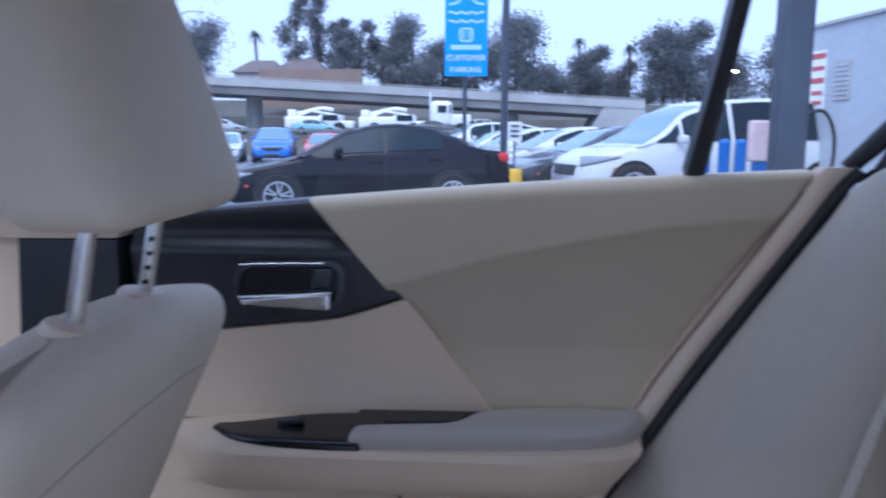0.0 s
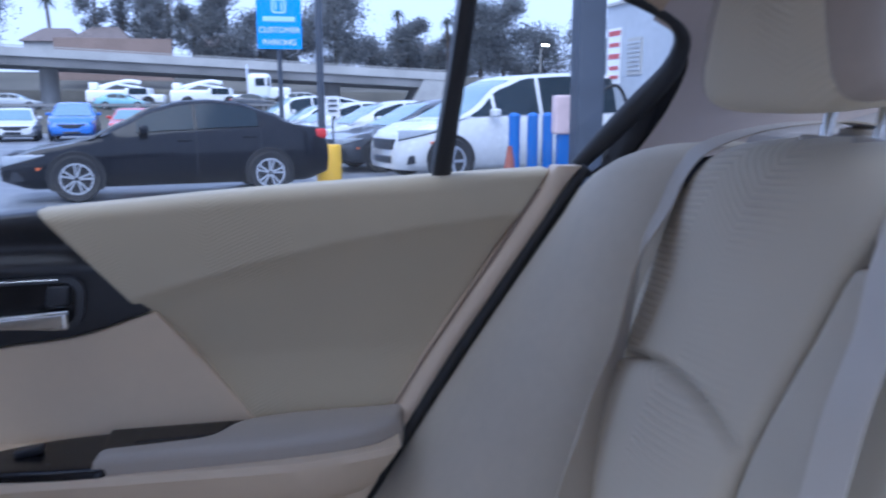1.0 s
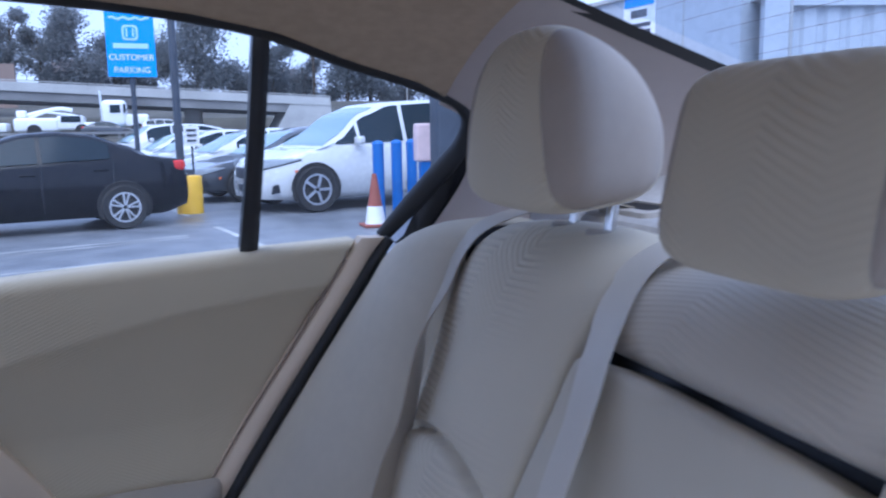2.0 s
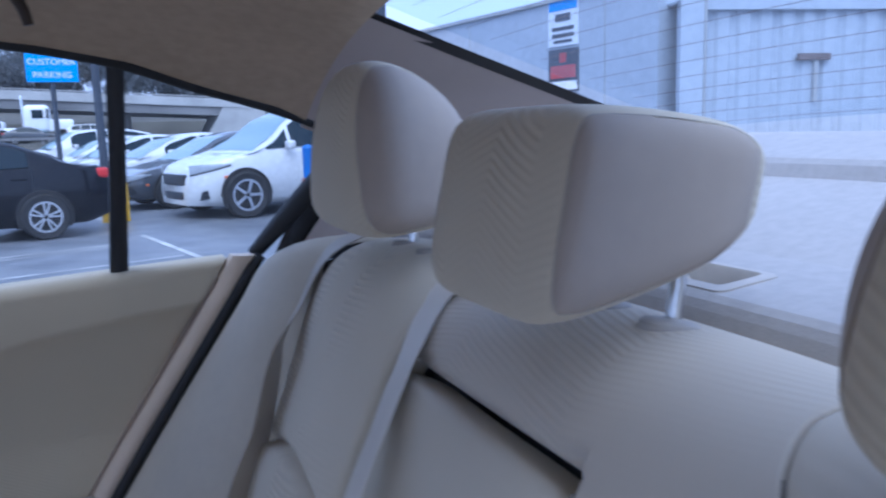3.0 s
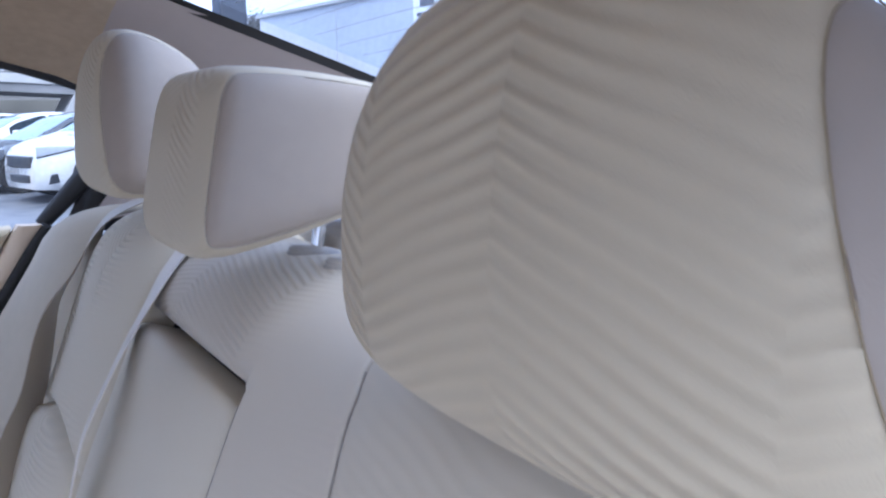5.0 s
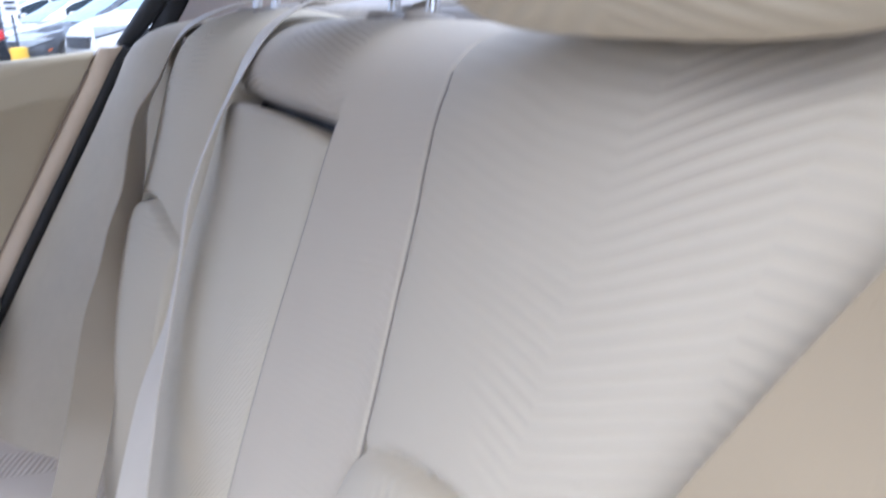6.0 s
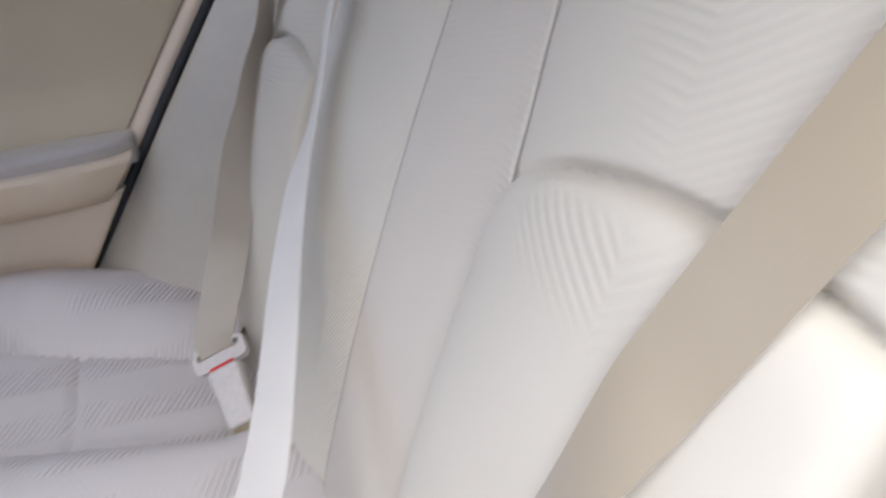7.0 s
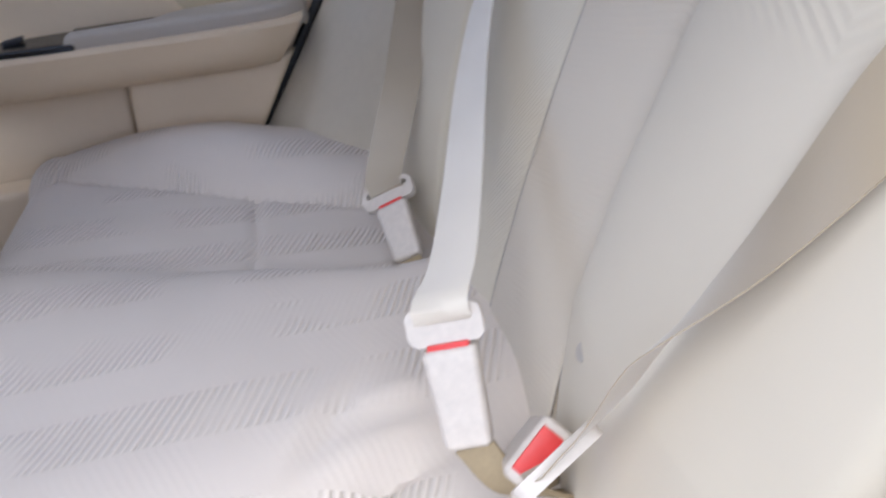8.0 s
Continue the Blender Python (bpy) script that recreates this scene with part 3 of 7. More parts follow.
# lower beige panel ahead of it
part("front_panel", pad([(-0.46, 0.680), (-0.2, 0.685), (0.0575, 0.690)], [(-0.46, 0.800), (-0.247, 0.823), (-0.167, 0.833), (-0.073, 0.863)],
                        lambda x, z: (x, door_y(x, z) - 0.004 + 0.02 * max(0, 0.75 - z) * 4 * 0.2, z), OUT, 0.008, 0.04, 24, 20, 0.0, (0.004, 0.002, 0.004, 0.003)), M_BEIGE, door, "beige moulded panel")
# black trim round the handle
trim = pad([(-0.46, 0.803), (-0.324, 0.817), (-0.247, 0.826), (-0.167, 0.836), (-0.078, 0.864)], [(-0.46, 0.977), (-0.36, 0.987), (-0.28, 0.995), (-0.25, 0.998), (-0.2085, 1.002)],
           lambda x, z: (x, door_y(x, z) - 0.006 + 0.016 * math.exp(-((z - 0.955) / 0.02) ** 2) - 0.004 * math.exp(-((z - 0.93) / 0.012) ** 2), z), OUT, 0.014, 0.04, 30, 30, 0.0, (0.004, 0.002, 0.003, 0.014))
trim_ob = part("handle_trim", trim, M_BLACKP, door, "black grained plastic trim round the handle")


def handle():
    cx, cz, y = -0.236, 0.880, 0.908
    bez = round_poly(0.158, 0.074, 0.026, 6)
    inn = round_poly(0.140, 0.058, 0.020, 6)
    bm = bmesh.new()
    rings = []
    for poly, yy in ((bez, y + 0.004), (bez, y - 0.007), (inn, y - 0.008), (inn, y + 0.003)):
        rings.append([bm.verts.new((cx + a + 0.12 * b, yy, cz + b + 0.02 * a)) for a, b in poly])
    for r1, r2 in zip(rings, rings[1:]):
        for i in range(len(r1)):
            bm.faces.new((r1[i], r1[(i + 1) % len(r1)], r2[(i + 1) % len(r1)], r2[i]))
    hb = part("handle_bezel", bm, M_BLACKP, door)
    part("handle_cup", slab([(cx + a + 0.12 * b, cz + b + 0.02 * a) for a, b in inn], 0, 0.002, Matrix(((1, 0, 0, 0), (0, 0, -1, y + 0.001), (0, 1, 0, 0), (0, 0, 0, 1)))), M_GLOSSB, door, "dark recessed handle cup")
    # lever: a chrome blade, thicker at its rear end
    def sh(p):
        f = (p.x + 0.064) / 0.128
        return Vector((cx - 0.002 + p.x, y - 0.014 + p.y - 0.006 * f, cz - 0.020 + p.z * (0.30 + 0.70 * f) + 0.003 * f))
    part("lever", rbox((0.064, 0.006, 0.0125), 0.005, (14, 2, 3), 3, sh), M_CHROME, door, "chrome pull lever")
    part("lever_rim", tube([(cx - 0.066, y - 0.021, cz - 0.0125), (cx, y - 0.024, cz - 0.009), (cx + 0.064, y - 0.027, cz - 0.004)], 0.0016, 8, 20), M_CHROME, door)
    part("lock_knob", rbox((0.014, 0.006, 0.014), 0.004, (2, 1, 2), 3, lambda p: Vector((cx + 0.048 + p.x + 0.15 * p.z, y - 0.004 + p.y, cz + 0.012 + p.z))), M_BLACKP, door, "black lock knob")
    # steel rod added along the bezel to stand in for its highlight
    part("bezel_highlight", tube([(cx - 0.066, y - 0.0085, cz + 0.031), (cx, y - 0.0085, cz + 0.0335), (cx + 0.05, y - 0.0085, cz + 0.034)], 0.0006, 6, 16), M_STEEL, door, "thin bright strip standing in for a highlight")


handle()


# armrest: beige body, gloss black switch plate, grey vinyl pad
def armrest():
    top = lambda x: 0.704 + 0.004 * math.sin((x + 0.33) * 4)
    xs = [-0.43 + 0.675 * i / 40 for i in range(41)]
    rows = []
    for x in xs:
        f = min(1.0, max(0.0, (x + 0.43) / 0.13))
        f = f * f * (3 - 2 * f)
        e = min(1.0, max(0.0, (0.268 - x) / 0.16))
        out = 0.022 + (0.110 + 0.008 * math.sin((x + 0.3) * 3)) * f * (0.55 + 0.45 * math.sqrt(e))
        t = 0.690 - 0.012 * (1 - f)
        y0 = 0.925
        row = [(x, y0, t), (x, y0 - out * 0.6, t), (x, y0 - out + 0.006, t - 0.002), (x, y0 - out, t - 0.010), (x, y0 - out + 0.006, t - 0.035),
               (x, y0 - out + 0.014, t - 0.055), (x, y0 - out * 0.78 + 0.006, t - 0.074), (x, y0 - out * 0.6, t - 0.082), (x, y0 + 0.02, t - 0.09)]
        rows.append([(a + 0.66 * (c - t) * (1 - min(1, (0.245 - x) / 0.1)) if x > 0.145 else a, b, c) for a, b, c in row])
    arm = part("armrest", grid_bm(rows), M_BEIGE, door, "beige moulded armrest")

    def sheet(inner, outer_, zf, m, nm, lab, thick, roll):
        part(nm, pad(inner, outer_, lambda x, y: (x, y, zf(x)), (0, 0, -1), roll, thick, 36, 10), m, arm, lab)

    # (x, y) outlines on the top of the armrest
    sheet([(-0.335, 0.860), (-0.300, 0.824), (-0.250, 0.805), (-0.190, 0.797), (-0.126, 0.795)], [(-0.334, 0.866), (-0.296, 0.872), (-0.243, 0.890), (-0.168, 0.908), (-0.03, 0.917)],
          lambda x: 0.699 - 0.010 * max(0, -0.22 - x) * 4, M_GLOSSB, "switch_plate", "gloss black window switch plate", 0.02, 0.007)
    sheet([(-0.140, 0.836), (-0.09, 0.842), (-0.02, 0.850), (0.002, 0.856)], [(-0.14, 0.915), (-0.07, 0.916), (0.0, 0.917), (0.040, 0.917)],
          lambda x: 0.7015, M_GLOSSB, "grip_recess", "dark grip recess", 0.02, 0.004)
    sheet([(-0.100, 0.862), (-0.06, 0.864), (-0.02, 0.866), (0.004, 0.868)], [(-0.100, 0.908), (-0.05, 0.909), (0.0, 0.910), (0.022, 0.910)],
          lambda x: 0.7030, M_GLOSSB, "grip_slot", "matt floor of the grip", 0.004, 0.003)
    sheet([(-0.138, 0.800), (0.0, 0.803), (0.13, 0.812), (0.21, 0.830), (0.250, 0.862)], [(-0.136, 0.832), (-0.06, 0.840), (0.0, 0.852), (0.034, 0.900), (0.12, 0.918), (0.262, 0.914)],
          lambda x: 0.713 + 0.006 * x, M_ARM, "armrest_pad", "grey-beige vinyl armrest pad", 0.034, 0.012)
    part("window_switch", rbox((0.017, 0.008, 0.005), 0.003, (2, 1, 1), 3, lambda p: p + Vector((-0.225, 0.858, 0.703 + 0.15 * p.x))), M_BLACKP, arm, "small rocker switch")


armrest()


# lower door with the pocket
def low_y(x, z):
    return 0.872 + 0.02 * max(0, z - 0.55) * 3 - 0.010 * math.exp(-((z - 0.50) / 0.05) ** 2)


part("lower_panel", pad([(-0.088, 0.28), (0.0, 0.28), (0.008, 0.28)], [(-0.075, 0.612), (0.06, 0.618), (0.222, 0.622)], lambda x, z: (x, low_y(x, z) - 0.008, z), OUT, 0.010, 0.05, 16, 16), M_BEIGE, door, "beige lower door panel")
part("pocket_back", pad([(-0.48, 0.30), (-0.3, 0.30), (-0.10, 0.30)], [(-0.48, 0.61), (-0.3, 0.612), (-0.082, 0.612)], lambda x, z: (x, low_y(x, z) + 0.035, z), OUT, 0.006, 0.02, 14, 12), M_BEIGE, door)
part("pocket_front", pad([(-0.47, 0.28), (-0.3, 0.28), (-0.096, 0.28)], [(-0.47, 0.44), (-0.3, 0.455), (-0.2, 0.44), (-0.105, 0.40)], lambda x, z: (x, low_y(x, z) - 0.03, z), OUT, 0.012, 0.05, 16, 12), M_BEIGE, door, "beige door pocket")

# rear strip of the door and its black seal
zs = [0.30 + 0.752 * i / 30 for i in range(31)]


def edge_band(x0, x1, y0, y1, m, name, lab, parent, z_top=1.052, bulge=0.006):
    low = [(seal_x(z) + x0, door_y(0.3, z) + y0 - 0.05 * max(0, z - 0.75) * 0.35, z) for z in zs if z <= z_top]
    high = [(seal_x(z) + x1, door_y(0.3, z) + y1 - 0.05 * max(0, z - 0.75) * 0.35, z) for z in zs if z <= z_top]
    part(name, patch(low, high, 30, 7, (0, -bulge, 0), (0, 0.03, 0)), m, parent, lab)


edge_band(-0.034, -0.003, -0.010, -0.020, M_STRIP, "edge_strip", "glossy beige edge strip", door)
# solid brown tube drawn in for the shadow line beside the strip
part("trim_gap_shade", tube([(seal_x(z) - 0.036, door_y(0.3, z) - 0.012 - 0.0175 * max(0, z - 0.75), z) for z in (0.70, 0.78, 0.86, 0.94, 1.02)], 0.0015, 6, 30), M_SEAMB, door, "brown strip for the shadow gap beside the edge strip")
seal = thing("door_seal", (0.3, 0.9, 0.3), "black rubber weatherstrip round the rear door opening", "weatherstrip")
bm = tube([(seal_x(z) + 0.006, door_y(0.3, z) - 0.024, z) for z in (0.30, 0.45, 0.6, 0.75, 0.9, 1.0, 1.05)], 0.0085, 10, 40)
part("strip", bm, M_RUBBER, seal)
bm = tube([(0.505, 0.893, 1.05), (0.545, 0.878, 1.095), (0.582, 0.858, 1.14), (0.612, 0.84, 1.18), (0.618, 0.824, 1.215), (0.598, 0.808, 1.236), (0.56, 0.792, 1.252)], lambda f: 0.0105 + 0.006 * math.sin(math.pi * min(1.0, f * 1.15)) - 0.003 * f, 12, 40)
part("strip", bm, M_RUBBER, seal)
bm = tube([(0.56, 0.792, 1.252), (0.506, 0.782, 1.270), (0.417, 0.768, 1.294), (0.325, 0.752, 1.322), (0.17, 0.741, 1.344), (-0.1, 0.738, 1.356), (-0.45, 0.735, 1.35)], lambda f: 0.0085, 8, 40)
part("strip", bm, M_RUBBER, seal)


part("body_band", patch([(0.530, 0.897, 1.03), (0.558, 0.882, 1.09), (0.594, 0.864, 1.135), (0.622, 0.846, 1.18), (0.628, 0.828, 1.215)], [(0.570, 0.877, 1.03), (0.597, 0.874, 1.075), (0.637, 0.864, 1.13), (0.652, 0.844, 1.19), (0.640, 0.822, 1.224)], 24, 5, (0, -0.004, 0)), M_GLOSSB, seal, "glossy dark band of the door frame")


def door_window():
    w = thing("window_2", (0.1, 0.93, 1.04), "closed rear door window with a black divider bar", "window", "", "structure")
    py = lambda z: 0.925 - 0.55 * (z - 1.046)

    def pane(poly):
        bm = bmesh.new()
        bm.faces.new([bm.verts.new((x, py(z), z)) for x, z in poly])
        return bm
    g = part("pane", pane([(-0.46, 0.97), (0.316, 1.0), (0.331, 1.335), (0.17, 1.36), (-0.1, 1.37), (-0.46, 1.368)]), M_GLASS, w, "clear side glass", False)
    g.visible_shadow = False
    g = part("pane", pane([(0.32, 1.0), (0.52, 1.01), (0.63, 1.18), (0.62, 1.235), (0.52, 1.28), (0.335, 1.335)]), M_GLASS, w, "clear quarter glass", False)
    g.visible_shadow = False
    part("divider_bar", patch([(0.3035, 0.914, 1.036), (0.3135, 0.83, 1.18), (0.3205, 0.752, 1.335)], [(0.3285, 0.914, 1.036), (0.3345, 0.83, 1.18), (0.3415, 0.752, 1.335)], 12, 5, (0, -0.005, 0), (0, 0.02, 0.01)), M_BLACKP, w, "black upright divider bar")
    part("belt_seal", tube([(-0.46, 0.937, 0.975), (0.0, 0.936, 1.005), (0.3, 0.930, 1.024), (0.50, 0.915, 1.036)], 0.006, 8, 24), M_RUBBER, w, "black lower seal")


door_window()

# body side beyond the seal, and the car's outer skin so that no light leaks in
skin = thing("car_body", (0.0, CY, 0.2), "dark painted shell of the car round the cabin", "car body", "", "structure")


def side_skin(s):
    f = (lambda p: p) if s > 0 else mirrored
    low = [f((x, 1.02, 0.22)) for x in (-1.9, -0.5, 0.3, 0.9, 1.7)]
    mid = [f((x, 1.05, 0.65)) for x in (-1.9, -0.5, 0.3, 0.9, 1.7)]
    top = [f((x, 0.955, z)) for x, z in ((-1.9, 0.955), (-0.5, 0.962), (0.3, 1.004), (0.9, 1.03), (1.7, 1.03))]
    return low, mid, top


low, mid, top = side_skin(1)
part("side_panel", grid_bm([low, mid, top]), M_SHELL, skin)
part("quarter_panel", patch([(0.54, 0.95, 1.03), (0.60, 0.91, 1.09), (0.66, 0.87, 1.18), (0.635, 0.845, 1.225), (0.58, 0.83, 1.25)], [(1.55, 0.90, 1.0), (1.3, 0.75, 1.09), (1.10, 0.665, 1.175), (0.93, 0.68, 1.232), (0.74, 0.685, 1.296), (0.58, 0.675, 1.350)], 30, 8, (0, 0.03, -0.02)), M_SHELL, skin)
part("sill", box((0.0, 2 * CY - 0.93, 0.24), (2.2, 0.14, 0.12)), M_SHELL, skin, "", False)
part("quarter_panel", patch([mirrored(q) for q in ((0.54, 0.95, 1.03), (0.60, 0.91, 1.09), (0.66, 0.87, 1.18), (0.635, 0.845, 1.225), (0.58, 0.83, 1.25))], [mirrored(q) for q in ((1.55, 0.90, 1.0), (1.3, 0.75, 1.09), (1.10, 0.665, 1.175), (0.93, 0.68, 1.232), (0.74, 0.685, 1.296), (0.58, 0.675, 1.350))], 30, 8, (0, -0.03, -0.02)), M_SHELL, skin)
part("rear_wing", grid_bm([[mirrored((x, 1.02, 0.22)) for x in (0.62, 1.1, 1.7)], [mirrored((x, 1.04, 0.65)) for x in (0.62, 1.1, 1.7)], [mirrored((x, 0.955, 1.03)) for x in (0.56, 1.1, 1.7)]]), M_SHELL, skin)
part("trunk", box((1.25, CY, 0.62), (0.9, 1.5, 0.8)), M_SHELL, skin, "", False)
part("deck", patch([(1.13, -0.6, 1.13), (1.13, CY, 1.14), (1.13, 0.87, 1.13)], [(1.75, -0.6, 1.00), (1.75, CY, 1.02), (1.75, 0.87, 1.00)], 10, 4), M_SHELL, skin)


# centre post between the doors, front door side, dashboard: plain parts that close the cabin
def b_pillar(s):
    f = (lambda p: p) if s > 0 else mirrored
    bm = patch([f((-0.475, 0.905, 0.945)), f((-0.48, 0.88, 1.04)), f((-0.49, 0.735, 1.36))], [f((-0.70, 0.905, 0.945)), f((-0.68, 0.88, 1.04)), f((-0.62, 0.735, 1.36))], 20, 5, (0, -0.012 * s, 0), (0, 0.06 * s, 0))
    structure("trim_centre_pillar" if s > 0 else "trim_centre_pillar_far", bm, M_STRIP, "beige plastic trim on the centre door pillar", "pillar trim")
    bm = patch([f((-0.475, 0.91, 0.25)), f((-0.475, 0.90, 0.6)), f((-0.475, 0.90, 0.943))], [f((-0.64, 0.91, 0.25)), f((-0.63, 0.90, 0.6)), f((-0.615, 0.90, 0.943))], 14, 5, (0, -0.008 * s, 0), (0, 0.06 * s, 0))
    structure("trim_pillar_foot" if s > 0 else "trim_pillar_foot_far", bm, M_BLACKP, "black plastic lower trim on the centre pillar", "pillar trim")


b_pillar(1)
b_pillar(-1)
# front pillars and windscreen are unseen, added to close the cabin
for s, nm in ((1, "trim_front_pillar"), (-1, "trim_front_pillar_far")):
    f = (lambda p: p) if s > 0 else mirrored
    structure(nm, tube([f((-0.94, 0.728, 1.305)), f((-1.4, 0.79, 1.18)), f((-1.86, 0.86, 1.02))], 0.035, 10, 12), M_PILLAR, "greige trim on a windscreen pillar", "pillar trim")
shield = thing("window_3", (-1.2, CY, 1.2), "sloping windscreen ahead of the front seats", "window", "", "structure")
g = part("pane", patch([(-0.94, 2 * CY - 0.728, 1.315), (-0.96, CY, 1.40), (-0.94, 0.728, 1.315)], [(-1.86, 2 * CY - 0.87, 1.01), (-1.95, CY, 1.02), (-1.86, 0.87, 1.01)], 14, 6), M_GLASS, shield, "clear windscreen glass")
g.visible_shadow = False
for s in (1, -1):
    f = (lambda p: p) if s > 0 else mirrored
    bm = patch([f((-0.616, 0.915, 0.25)), f((-1.8, 0.90, 0.25))], [f((-0.616, 0.915, 1.03)), f((-1.8, 0.90, 0.99))], 8, 6, (0, 0, 0), (0, 0.05 * s, 0))
    structure("wall_front_door" if s > 0 else "wall_front_door_far", bm, M_BEIGE, "plain beige side wall ahead of the centre pillar", "side wall")
bm = patch([(-1.75, -0.63, 0.2), (-1.75, 0.9, 0.2)], [(-1.82, -0.63, 1.0), (-1.82, 0.9, 1.0)], 8, 8, (0.15, 0, 0.0), (-0.1, 0, 0))
structure("wall_dashboard", bm, M_BLACKP, "plain dark dashboard closing the cabin ahead", "dashboard")


# ---- the rear seat ----
PROFILE = spline([(0.335, 0.40, 0), (0.350, 0.50, 0), (0.364, 0.56, 0), (0.406, 0.70, 0), (0.459, 0.85, 0), (0.503, 0.96, 0), (0.532, 1.03, 0), (0.560, 1.068, 0), (0.60, 1.087, 0), (0.65, 1.088, 0), (0.70, 1.075, 0)], 400)
PZ = [p.y for p in PROFILE]
TOP = max(range(400), key=lambda i: PZ[i])


def s_of(z):
    """Parameter along the backrest's profile at height z (front side)."""
    return min(range(TOP), key=lambda i: abs(PZ[i] - z)) / 399


def back_at(y, s, push=0.0):
    i = max(0, min(399, s * 399))
    k = min(int(i), 398)
    p = PROFILE[k].lerp(PROFILE[k + 1], i - k)
    d = (PROFILE[min(k + 3, 399)] - PROFILE[max(k - 3, 0)]).normalized()
    return Vector((p.x - d.y * push, y, p.y + d.x * push)), p.y


BACK = Vector((0.93, 0, -0.37))
seat = thing("rear_bench_seat", (0.2, CY, 0.2), "beige cloth rear bench seat with a split backrest", "car seat")


def table(tab, z):
    """Straight interpolation in a falling list of (z, value)."""
    if z >= tab[0][0]:
        return tab[0][1]
    for (z0, v0), (z1, v1) in zip(tab, tab[1:]):
        if z >= z1:
            return v1 + (v0 - v1) * (z - z1) / (z0 - z1)
    return tab[-1][1]


SEAM = [(1.085, 0.030), (1.06, 0.052), (1.03, 0.064), (1.0, 0.072), (0.95, 0.076), (0.90, 0.083), (0.86, 0.086), (0.80, 0.078), (0.72, 0.066), (0.62, 0.057), (0.40, 0.054)]


def seam_y(z):
    """Inner edge of the near backrest section; it sweeps inwards over the shoulder."""
    return -table(SEAM, z)


def arm_y(z):
    """Edge of the armrest recess towards the near seat."""
    return 0.066 + min(0.05, max(0.0, 1.02 - z) * 0.095)


def side_section(flip):
    """Outer backrest section with a bulged lower half under an arched crease."""
    f = (lambda y: 2 * CY - y) if flip else (lambda y: y)

    def place(y, s):
        q, z = back_at(y, s)
        u = max(0.0, min(1.0, (y - 0.354) / 0.30))
        inner = 2 * CY - seam_y(z) + 0.002 if flip else 0.366 - 0.02 * max(0.0, (z - 1.0) / 0.09) + 0.018 * math.exp(-((z - 0.86) / 0.11) ** 2)
        y += (inner - 0.354) * (1 - u)
        bow = math.sin(u * math.pi)
        arch = 0.866 + 0.029 * bow ** 0.7 if flip else 0.850 + 0.028 * bow + 0.008 * (1 - u)
        push = 0.013 * bow ** 0.7
        if z < arch:
            push += 0.014 * (1 - math.exp(-(arch - z) / 0.010)) * (0.55 + 0.45 * bow ** 0.5)
            push -= 0.12 * max(0, 0.62 - z)
        push -= 0.011 * math.exp(-((z - arch - 0.002) / 0.0040) ** 2) * min(1.0, 0.25 + 3 * u)
        q, z = back_at(y, s, push)
        return (q.x, f(y), q.z)

    low = [(0.354, 0.02), (0.45, 0.02), (0.60, 0.02)]
    high = [(0.354, 0.985), (0.5, 0.985), (0.668, 0.985)]
    bm = pad(low, high, place, BACK, 0.014, 0.03, 30, 340, 0.0, (0.003 if flip else 0.008, 0.014, 0.014, 0.014))
    part("backrest_section", bm, M_SEAT if flip else M_SEATR, seat, "ribbed beige cloth section")


side_section(False)
side_section(True)


